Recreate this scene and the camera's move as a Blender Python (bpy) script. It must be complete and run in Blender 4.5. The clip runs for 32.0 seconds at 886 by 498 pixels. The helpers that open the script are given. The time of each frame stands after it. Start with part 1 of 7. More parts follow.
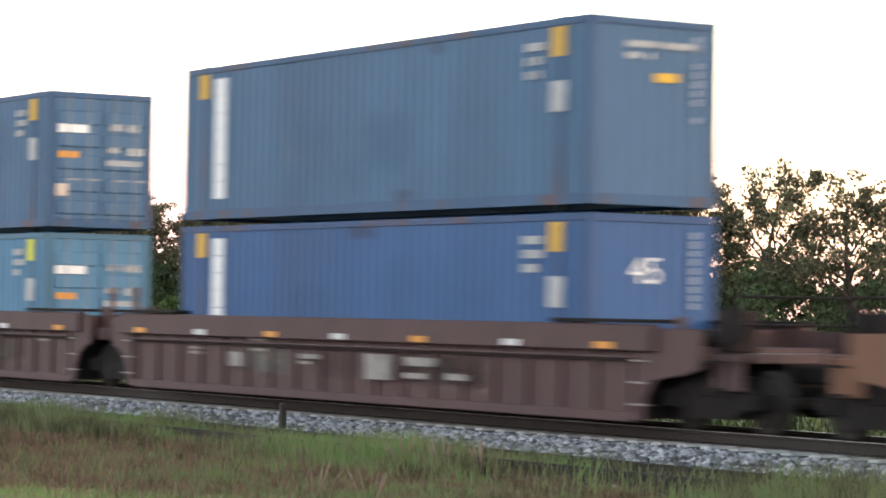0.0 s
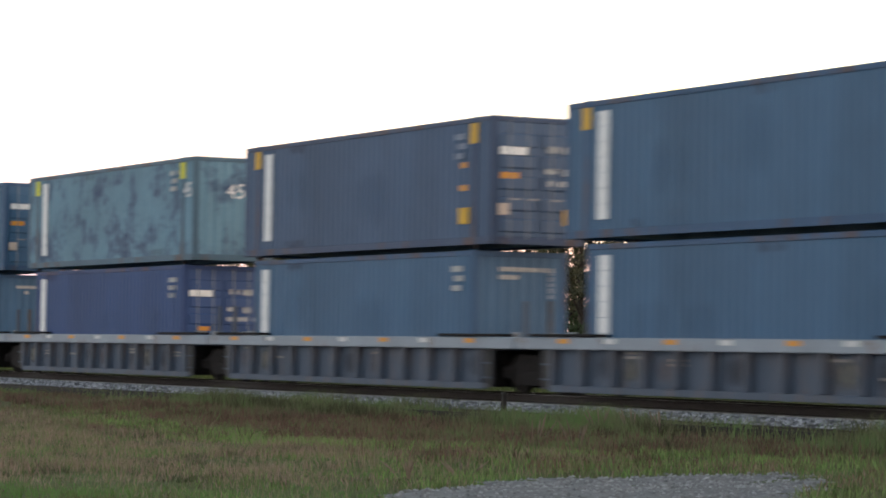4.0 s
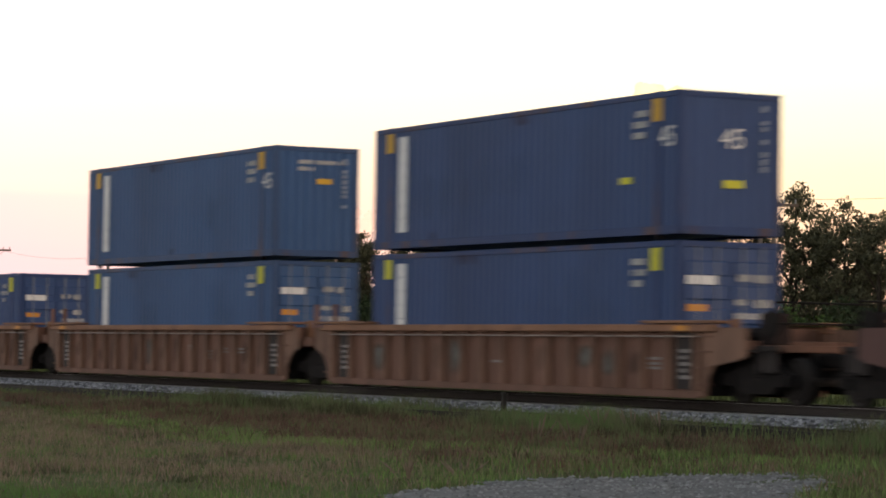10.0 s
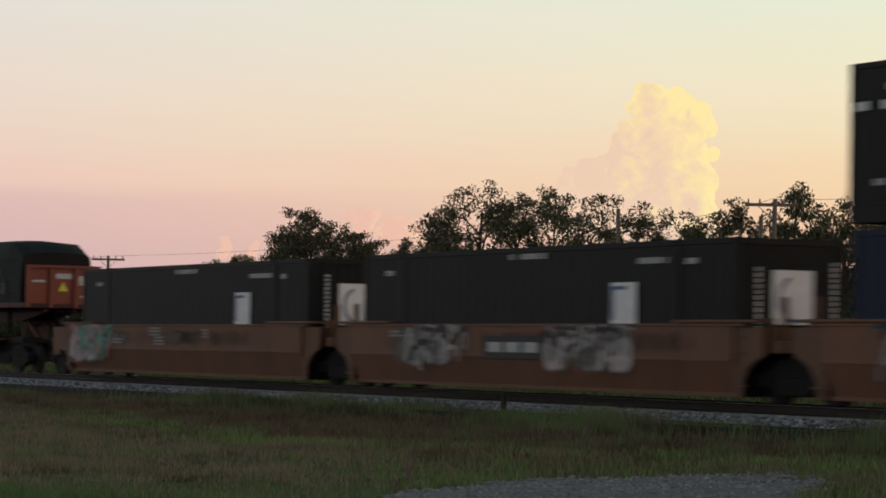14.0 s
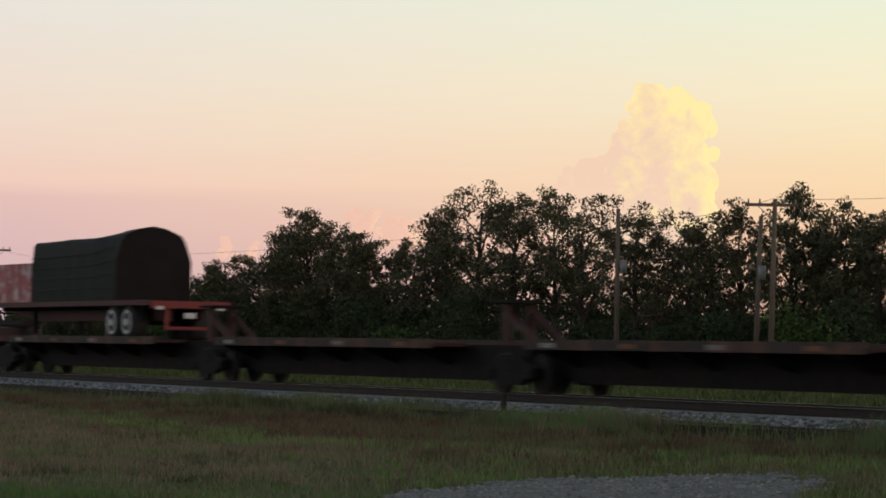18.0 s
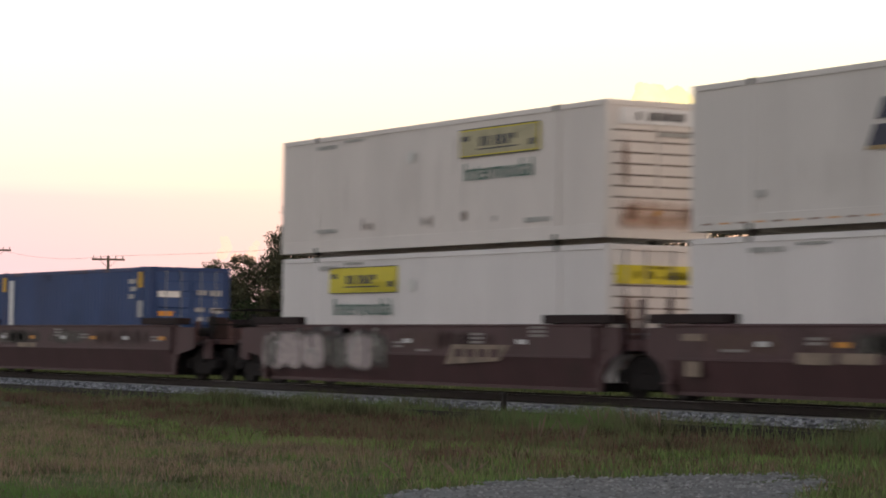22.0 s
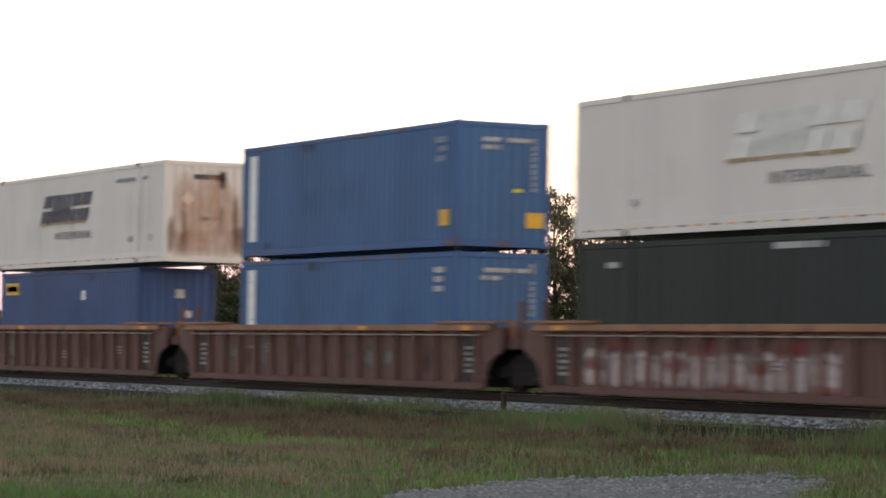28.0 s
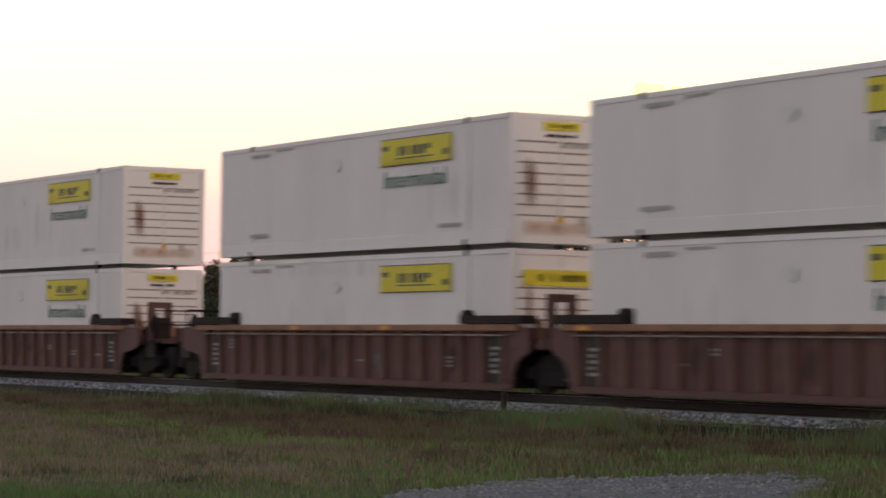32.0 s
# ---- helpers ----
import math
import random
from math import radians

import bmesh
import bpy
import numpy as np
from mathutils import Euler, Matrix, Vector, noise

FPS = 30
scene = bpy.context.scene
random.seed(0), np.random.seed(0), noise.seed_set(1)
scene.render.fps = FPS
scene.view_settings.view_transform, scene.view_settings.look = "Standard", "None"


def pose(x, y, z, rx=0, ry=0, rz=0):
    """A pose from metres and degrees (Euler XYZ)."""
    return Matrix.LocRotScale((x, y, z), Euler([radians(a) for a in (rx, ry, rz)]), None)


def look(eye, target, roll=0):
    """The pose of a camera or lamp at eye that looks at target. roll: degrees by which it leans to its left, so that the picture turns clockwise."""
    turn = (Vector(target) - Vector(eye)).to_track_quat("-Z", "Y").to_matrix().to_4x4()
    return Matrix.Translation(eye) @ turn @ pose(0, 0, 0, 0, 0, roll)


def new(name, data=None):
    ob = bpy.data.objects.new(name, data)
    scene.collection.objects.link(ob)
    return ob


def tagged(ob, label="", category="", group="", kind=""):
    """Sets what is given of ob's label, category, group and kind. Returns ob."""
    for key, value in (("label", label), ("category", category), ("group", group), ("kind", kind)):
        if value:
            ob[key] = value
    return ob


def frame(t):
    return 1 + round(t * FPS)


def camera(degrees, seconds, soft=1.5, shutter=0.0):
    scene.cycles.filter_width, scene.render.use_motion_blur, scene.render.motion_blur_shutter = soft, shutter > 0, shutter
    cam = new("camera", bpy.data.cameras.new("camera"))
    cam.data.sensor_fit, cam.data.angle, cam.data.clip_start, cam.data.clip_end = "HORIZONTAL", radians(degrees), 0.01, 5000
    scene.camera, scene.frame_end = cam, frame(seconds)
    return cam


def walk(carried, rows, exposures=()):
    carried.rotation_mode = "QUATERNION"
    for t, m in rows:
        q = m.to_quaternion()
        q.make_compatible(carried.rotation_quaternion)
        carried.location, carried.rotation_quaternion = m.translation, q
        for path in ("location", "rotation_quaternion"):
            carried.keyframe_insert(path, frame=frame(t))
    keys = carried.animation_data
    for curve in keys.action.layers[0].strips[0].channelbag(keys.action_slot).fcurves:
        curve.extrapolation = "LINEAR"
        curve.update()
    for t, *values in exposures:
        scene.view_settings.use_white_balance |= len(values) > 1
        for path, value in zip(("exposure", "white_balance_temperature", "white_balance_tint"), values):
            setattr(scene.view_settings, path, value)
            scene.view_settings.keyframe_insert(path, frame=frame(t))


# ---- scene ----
cam = camera(17.934, 32.0, soft=1.8, shutter=0.55)
EYE, AIM = (0.0, -31.427, 0.932), (-53.06, -3.499, 3.102)
PATH = [
    (0.0, look((-9.891, -25.548, 1.635), (-60.847, 6.099, 3.013), 1.0)),
    (0.5, look((-10.0, -26.25, 1.579), (-60.93, 5.56, 3.085), 0.97)),
    (1.0, look((-9.768, -26.9, 1.539), (-60.89, 4.471, 3.102), 0.97)),
    (1.5, look((-8.733, -27.725, 1.302), (-60.248, 2.98, 3.135), 0.97)),
    (2.0, look((-5.389, -29.477, 1.14), (-57.566, 0.084, 3.049), 0.93)),
    (2.5, look((-0.581, -31.583, 0.876), (-53.43, -3.251, 2.937), 0.9)),
    (3.0, look((0.14, -31.74, 0.912), (-52.87, -3.71, 3.07), 0.87)),
    (3.5, look(EYE, AIM, 0.939)),
    (12.0, look(EYE, AIM, 0.939)),
    (22.0, look(EYE, AIM, 0.939)),
    (32.0, look(EYE, AIM, 0.939)),
]
EXPOSURES = [(0, 2.25, 6500, 10), (1, 2.4, 6500, 10), (1.8, 2.35, 6500, 10), (2.5, 1.9, 6500, 10), (3, 1.55, 6500, 10), (4, 1.45, 6500, 10), (6.5, 1.12, 6750, 11), (8, 1.03, 6900, 11.5), (9, 0.9, 6900, 12), (10.5, 0.8, 6900, 14), (11, 0.56, 6900, 16),
             (11.5, 0.3, 6700, 13), (12, -0.02, 6500, 10), (12.5, 0.12, 6500, 10), (13, 0.28, 6500, 10), (14, -0.02, 6500, 10), (15.3, -0.2, 6500, 10), (18, 0.04, 6500, 10), (19, 0.1, 6500, 10), (20.5, 0.24, 6550, 13), (21.1, 0.38, 6700, 19),
             (22, 0.72, 6850, 16), (22.5, 0.34, 6600, 12), (23, 0.08, 6500, 10), (24, -0.1, 6500, 10), (24.5, -0.12, 6500, 10), (26.5, 0.97, 6600, 11), (27.2, 1.18, 6650, 11.5), (28, 1.27, 6600, 11.5), (29, 1, 6650, 15), (30, 0.72, 6750, 20), (32, 0.66, 6850, 20)]
walk(cam, PATH, EXPOSURES)

# ---- world and sun ----
SUN_DIR = Vector((0.80, 0.58, 0.06)).normalized()
world = bpy.data.worlds.new("world")
scene.world = world
world.use_nodes = True


def build_world():
    nt = world.node_tree
    nt.nodes.clear()
    n, ln = nt.nodes.new, nt.links.new
    out, bg = n("ShaderNodeOutputWorld"), n("ShaderNodeBackground")
    sky = n("ShaderNodeTexSky")
    sky.sky_type, sky.sun_disc = "NISHITA", False
    sky.sun_elevation, sky.sun_rotation = radians(2.5), math.atan2(SUN_DIR.x, SUN_DIR.y)
    sky.dust_density = 2.0
    tc, sep = n("ShaderNodeTexCoord"), n("ShaderNodeSeparateXYZ")
    ln(tc.outputs["Generated"], sep.inputs[0])
    # haze near the horizon: a pink belt away from the sun, a yellow one towards it
    noise_tex, noise_map = n("ShaderNodeTexNoise"), n("ShaderNodeMapping")
    noise_map.inputs["Scale"].default_value = (6, 6, 70)
    noise_tex.inputs["Scale"].default_value, noise_tex.inputs["Detail"].default_value = 1.0, 4.0
    ln(tc.outputs["Generated"], noise_map.inputs[0])
    ln(noise_map.outputs[0], noise_tex.inputs[0])
    wob = n("ShaderNodeMath")
    wob.operation, wob.inputs[1].default_value, wob.inputs[2].default_value = "MULTIPLY_ADD", 0.012, -0.006
    ln(noise_tex.outputs["Fac"], wob.inputs[0])
    height = n("ShaderNodeMath")
    height.operation = "ADD"
    ln(sep.outputs["Z"], height.inputs[0])
    ln(wob.outputs[0], height.inputs[1])
    span = n("ShaderNodeMapRange")
    span.inputs["From Min"].default_value, span.inputs["From Max"].default_value = 0.0, 0.16
    ln(height.outputs[0], span.inputs["Value"])

    def ramp(stops):
        r = n("ShaderNodeValToRGB")
        els = r.color_ramp.elements
        while len(els) < len(stops):
            els.new(0.5)
        for e, (p, c) in zip(els, stops):
            e.position, e.color = p, (*c, 1)
        ln(span.outputs[0], r.inputs[0])
        return r

    cool = ramp([(0.0, (0.60, 0.44, 0.50)), (0.20, (0.72, 0.49, 0.49)), (0.33, (0.80, 0.54, 0.50)), (0.37, (0.90, 0.63, 0.53)), (0.52, (0.89, 0.73, 0.61)), (0.8, (0.83, 0.80, 0.74)), (1.0, (0.74, 0.77, 0.78))])
    warm = ramp([(0.0, (0.80, 0.46, 0.38)), (0.25, (0.95, 0.60, 0.38)), (0.38, (0.98, 0.73, 0.45)), (0.6, (0.96, 0.86, 0.60)), (0.8, (0.86, 0.90, 0.70)), (1.0, (0.76, 0.84, 0.76))])
    side = n("ShaderNodeVectorMath")
    side.operation, side.inputs[1].default_value = "DOT_PRODUCT", (0.466, 0.885, 0)
    ln(tc.outputs["Generated"], side.inputs[0])
    srange = n("ShaderNodeMapRange")
    srange.inputs["From Min"].default_value, srange.inputs["From Max"].default_value = -0.16, 0.16
    ln(side.outputs["Value"], srange.inputs["Value"])
    low = n("ShaderNodeMix")
    low.data_type = "RGBA"
    ln(srange.outputs[0], low.inputs["Factor"])
    ln(cool.outputs[0], low.inputs["A"])
    ln(warm.outputs[0], low.inputs["B"])
    high = n("ShaderNodeVectorMath")
    high.operation, high.inputs["Scale"].default_value = "SCALE", 0.30
    ln(sky.outputs[0], high.inputs[0])
    upper = n("ShaderNodeMapRange")
    upper.interpolation_type = "SMOOTHSTEP"
    upper.inputs["From Min"].default_value, upper.inputs["From Max"].default_value = 0.13, 0.6
    ln(sep.outputs["Z"], upper.inputs["Value"])
    # the sky opposite the glow is dimmer
    front = n("ShaderNodeVectorMath")
    front.operation, front.inputs[1].default_value = "DOT_PRODUCT", (-0.5, 0.86, 0)
    ln(tc.outputs["Generated"], front.inputs[0])
    frange = n("ShaderNodeMapRange")
    frange.inputs["From Min"].default_value, frange.inputs["From Max"].default_value = -0.6, 0.75
    ln(front.outputs["Value"], frange.inputs["Value"])
    dim = n("ShaderNodeMix")
    dim.data_type = "RGBA"
    dim.inputs["A"].default_value = (0.90, 0.865, 0.86, 1)
    glow = n("ShaderNodeVectorMath")
    glow.operation, glow.inputs["Scale"].default_value = "SCALE", 1.16
    ln(low.outputs["Result"], glow.inputs[0])
    ln(glow.outputs[0], dim.inputs["B"])
    ln(frange.outputs[0], dim.inputs["Factor"])
    both = n("ShaderNodeMix")
    both.data_type = "RGBA"
    ln(upper.outputs[0], both.inputs["Factor"])
    ln(dim.outputs["Result"], both.inputs["A"])
    ln(high.outputs[0], both.inputs["B"])
    ln(both.outputs["Result"], bg.inputs["Color"])
    bg.inputs["Strength"].default_value = 0.82
    ln(bg.outputs[0], out.inputs[0])


build_world()
sun = new("sun", bpy.data.lights.new("sun", "SUN"))
sun.data.energy, sun.data.angle, sun.data.color = 0.35, radians(12), (1.0, 0.68, 0.50)
sun.matrix_world = look(SUN_DIR * 100, (0, 0, 0))

# ---- materials ----
MATS = {}


def material(name, color, rough=0.6, metal=0.0, vary=0.25, scale=3.0, fine=40.0, dirt=None, dirt_amount=0.0, bump=0.15, spec=0.4, random_vary=0.0, island=False, streak=False, emit=0.0):
    """A weathered surface: base colour, two scales of variation, optional dirt or rust patches, fine relief."""
    if name in MATS:
        return MATS[name]
    m = bpy.data.materials.new(name)
    m.use_nodes = True
    nt = m.node_tree
    n, ln = nt.nodes.new, nt.links.new
    bsdf = nt.nodes["Principled BSDF"]
    bsdf.inputs["Roughness"].default_value, bsdf.inputs["Metallic"].default_value = rough, metal
    bsdf.inputs["Specular IOR Level"].default_value = spec
    tc = n("ShaderNodeTexCoord")
    mp = n("ShaderNodeMapping")
    mp.inputs["Scale"].default_value = (1, 1, 0.18) if streak else (1, 1, 1)
    ln(tc.outputs["Object"], mp.inputs[0])
    big, small = n("ShaderNodeTexNoise"), n("ShaderNodeTexNoise")
    big.inputs["Scale"].default_value, big.inputs["Detail"].default_value = scale, 5
    small.inputs["Scale"].default_value, small.inputs["Detail"].default_value = fine, 3
    ln(mp.outputs[0], big.inputs[0])
    ln(mp.outputs[0], small.inputs[0])
    total = n("ShaderNodeMath")
    total.operation = "MULTIPLY_ADD"
    total.inputs[1].default_value = 0.4
    ln(small.outputs["Fac"], total.inputs[0])
    ln(big.outputs["Fac"], total.inputs[2])
    rng = n("ShaderNodeMapRange")
    rng.inputs["From Min"].default_value, rng.inputs["From Max"].default_value = 0.4, 1.0
    rng.inputs["To Min"].default_value, rng.inputs["To Max"].default_value = 1 - vary, 1 + vary
    ln(total.outputs[0], rng.inputs["Value"])
    col = n("ShaderNodeVectorMath")
    col.operation = "SCALE"
    col.inputs[0].default_value = color
    ln(rng.outputs[0], col.inputs["Scale"])
    last = col.outputs[0]
    if random_vary:
        src = n("ShaderNodeNewGeometry").outputs["Random Per Island"] if island else n("ShaderNodeObjectInfo").outputs["Random"]
        r2 = n("ShaderNodeMapRange")
        r2.inputs["To Min"].default_value, r2.inputs["To Max"].default_value = 1 - random_vary, 1 + random_vary
        ln(src, r2.inputs["Value"])
        c2 = n("ShaderNodeVectorMath")
        c2.operation = "SCALE"
        ln(last, c2.inputs[0])
        ln(r2.outputs[0], c2.inputs["Scale"])
        last = c2.outputs[0]
    if dirt:
        d = n("ShaderNodeTexNoise")
        d.inputs["Scale"].default_value, d.inputs["Detail"].default_value, d.inputs["Roughness"].default_value = scale * 1.7, 8, 0.7
        ln(mp.outputs[0], d.inputs[0])
        dr = n("ShaderNodeMapRange")
        dr.inputs["From Min"].default_value, dr.inputs["From Max"].default_value = 0.66 - 0.3 * dirt_amount, 0.78 - 0.3 * dirt_amount
        ln(d.outputs["Fac"], dr.inputs["Value"])
        mx = n("ShaderNodeMix")
        mx.data_type = "RGBA"
        mx.inputs["B"].default_value = (*dirt, 1)
        ln(dr.outputs[0], mx.inputs["Factor"])
        ln(last, mx.inputs["A"])
        last = mx.outputs["Result"]
    ln(last, bsdf.inputs["Base Color"])
    if emit:
        ln(last, bsdf.inputs["Emission Color"])
        bsdf.inputs["Emission Strength"].default_value = emit
    if bump:
        b = n("ShaderNodeBump")
        b.inputs["Strength"].default_value, b.inputs["Distance"].default_value = bump, 0.02
        ln(total.outputs[0], b.inputs["Height"])
        ln(b.outputs[0], bsdf.inputs["Normal"])
    MATS[name] = m
    return m


RUST = (0.10, 0.042, 0.02)
M_STEEL_DARK = material("dark_greasy_steel", (0.010, 0.0085, 0.0085), 0.75, 0.0, 0.5, 4, 30, dirt=(0.035, 0.022, 0.015), dirt_amount=0.3, spec=0.15)
M_WHEEL = material("wheel_steel", (0.02, 0.017, 0.016), 0.7, 0.0, 0.4, 6, 30, spec=0.2)
M_RAIL = material("rusty_rail", (0.017, 0.012, 0.010), 0.75, 0.0, 0.4, 5, 50)
M_RAILTOP = material("polished_rail_head", (0.60, 0.58, 0.56), 0.4, 0.35, 0.15, 5, 60)
M_TIE = material("weathered_tie", (0.055, 0.04, 0.032), 0.9, 0.0, 0.5, 3, 40, random_vary=0.3)
M_CONCRETE = material("concrete_tie", (0.40, 0.40, 0.39), 0.9, 0.0, 0.3, 4, 40, random_vary=0.15)
M_WHITE = material("white_marking", (0.72, 0.72, 0.72), 0.6, 0.0, 0.12, 5, 60)
M_DULLWHITE = material("faded_marking", (0.42, 0.42, 0.42), 0.7, 0.0, 0.3, 6, 60)
M_YELLOW = material("yellow_tag", (0.62, 0.36, 0.03), 0.6, 0.0, 0.15, 6, 60)
M_LIME = material("lime_tag", (0.60, 0.58, 0.04), 0.6, 0.0, 0.15, 6, 60)
M_ORANGE = material("orange_reflector", (0.62, 0.26, 0.03), 0.5, 0.0, 0.15, 6, 60)
M_SILVER = material("silver_reflector", (0.55, 0.55, 0.55), 0.5, 0.0, 0.2, 6, 60)
M_BLACK = material("black_paint", (0.015, 0.015, 0.016), 0.6, 0.0, 0.3, 6, 60)
M_SIGNYELLOW = material("yellow_plate", (0.62, 0.53, 0.02), 0.55, 0.0, 0.12, 3, 50)
M_GREENTEXT = material("green_lettering", (0.02, 0.12, 0.085), 0.6, 0.0, 0.15, 4, 60)
M_DARKTEXT = material("dark_lettering", (0.03, 0.035, 0.05), 0.6, 0.0, 0.2, 4, 60)
M_NAVYTEXT = material("navy_lettering", (0.028, 0.032, 0.06), 0.6, 0.0, 0.2, 4, 60)
M_FADETEXT = material("faded_lettering", (0.40, 0.40, 0.38), 0.7, 0.0, 0.3, 4, 60)
M_ARC = material("blue_arc", (0.08, 0.12, 0.25), 0.6, 0.0, 0.15, 4, 60)
M_RUSTRUN = material("rust_stain", (0.17, 0.075, 0.035), 0.8, 0.0, 0.4, 8, 40, streak=True)
M_LABELPINK = material("pale_label", (0.55, 0.45, 0.38), 0.6, 0.0, 0.15, 6, 60)


def soft_material(name, color, axis="x", cover=1.0, stretch=(2.0, 2.0, 0.6), scale=2.0, rough=0.8, gain=1.5):
    """A stain or sprayed shade with ragged, fading edges, thinner towards the rim of its patch."""
    m = bpy.data.materials.new(name)
    m.use_nodes = True
    nt = m.node_tree
    n, ln = nt.nodes.new, nt.links.new
    bsdf = nt.nodes["Principled BSDF"]
    bsdf.inputs["Roughness"].default_value = rough
    bsdf.inputs["Specular IOR Level"].default_value = 0.2

    def calc(op, a, b=None, c=None):
        k = n("ShaderNodeMath")
        k.operation = op
        for i, q in enumerate((a, b, c)):
            if q is None:
                continue
            if isinstance(q, (int, float)):
                k.inputs[i].default_value = q
            else:
                ln(q, k.inputs[i])
        return k.outputs[0]

    tc, sep, mp = n("ShaderNodeTexCoord"), n("ShaderNodeSeparateXYZ"), n("ShaderNodeMapping")
    ln(tc.outputs["Generated"], sep.inputs[0])
    mp.inputs["Scale"].default_value = stretch
    ln(tc.outputs["Object"], mp.inputs[0])
    no, fine = n("ShaderNodeTexNoise"), n("ShaderNodeTexNoise")
    no.inputs["Scale"].default_value, no.inputs["Detail"].default_value, no.inputs["Roughness"].default_value = scale, 6, 0.65
    fine.inputs["Scale"].default_value, fine.inputs["Detail"].default_value = 7.0, 3
    ln(mp.outputs[0], no.inputs[0])
    ln(tc.outputs["Object"], fine.inputs[0])
    rim = lambda o: calc("SUBTRACT", 1.0, calc("POWER", calc("ABSOLUTE", calc("MULTIPLY_ADD", o, 2.0, -1.0)), 3.0))
    fall = calc("MULTIPLY", rim(sep.outputs["X" if axis == "x" else "Y"]), rim(sep.outputs["Z"]))
    level = calc("ADD", calc("MULTIPLY", no.outputs["Fac"], 1.6), calc("MULTIPLY_ADD", fall, cover, -1.3))
    k = n("ShaderNodeMath")
    k.operation, k.use_clamp = "MULTIPLY", True
    ln(level, k.inputs[0])
    k.inputs[1].default_value = gain
    ln(k.outputs[0], bsdf.inputs["Alpha"])
    sc = n("ShaderNodeVectorMath")
    sc.operation = "SCALE"
    sc.inputs[0].default_value = color
    ln(calc("MULTIPLY_ADD", fine.outputs["Fac"], 0.8, 0.6), sc.inputs["Scale"])
    ln(sc.outputs[0], bsdf.inputs["Base Color"])
    MATS[name] = m
    return m


STAIN_END = soft_material("rust_stain_on_end", (0.19, 0.080, 0.038), "y", 0.9, (1.0, 1.0, 0.3), gain=1.3)
STAIN_WIDE = soft_material("thin_rust_wash", (0.52, 0.30, 0.19), "y", 1.15, (1.2, 1.2, 0.35), gain=0.75)
STAIN_SIDE = soft_material("scuffed_rust_spots", (0.17, 0.09, 0.055), "x", 0.9, gain=1.2)
GRIME_SIDE = soft_material("grey_grime_wash", (0.40, 0.36, 0.32), "x", 0.60, (4, 4, 0.10), 1.2, gain=0.4)
STAIN_DARK = soft_material("dark_rust_dent", (0.05, 0.03, 0.02), "y", 1.0, (3, 3, 1.5))
FADE_PALE = soft_material("sun_bleached_patch", (0.09, 0.16, 0.27), "x", 0.75, (1.6, 1.6, 0.12), 1.2, gain=0.32)
FADE_DARK = soft_material("dark_rain_streaks", (0.016, 0.026, 0.045), "x", 0.62, (5.0, 5.0, 0.10), 1.2, gain=0.30)
RUST_EDGE = soft_material("rust_bloom", (0.10, 0.05, 0.03), "x", 0.7, (2.0, 2.0, 1.0), gain=1.1)
SPRAY_PALE = soft_material("faded_pale_spray", (0.42, 0.36, 0.35), "x", 1.3, (1.5, 1.5, 0.8), gain=2.0)
SPRAY_GREY = soft_material("faded_grey_spray", (0.15, 0.145, 0.13), "x", 1.0, (1.0, 1.0, 0.7))
SPRAY_RED = soft_material("faded_red_spray", (0.26, 0.05, 0.05), "x", 0.95, (2.5, 2.5, 1.5))
SPRAY_DARK = soft_material("dark_brown_smear", (0.04, 0.028, 0.024), "x", 0.8, (1.5, 1.5, 0.6), gain=1.0)
SPRAY_TAN = soft_material("tan_smear", (0.22, 0.15, 0.115), "x", 0.8, (1.5, 1.5, 0.6), gain=0.9)
SPRAY_BLUE = soft_material("faded_blue_spray", (0.07, 0.09, 0.12), "x", 0.95, (1.2, 1.2, 0.8))


def paint(name, color, dirt=RUST, amount=0.12, rough=0.5, vary=0.20, spec=0.25):
    return material(name, color, rough, 0.0, vary, 0.55, 9.0, dirt, amount, 0.08, spec, streak=True)


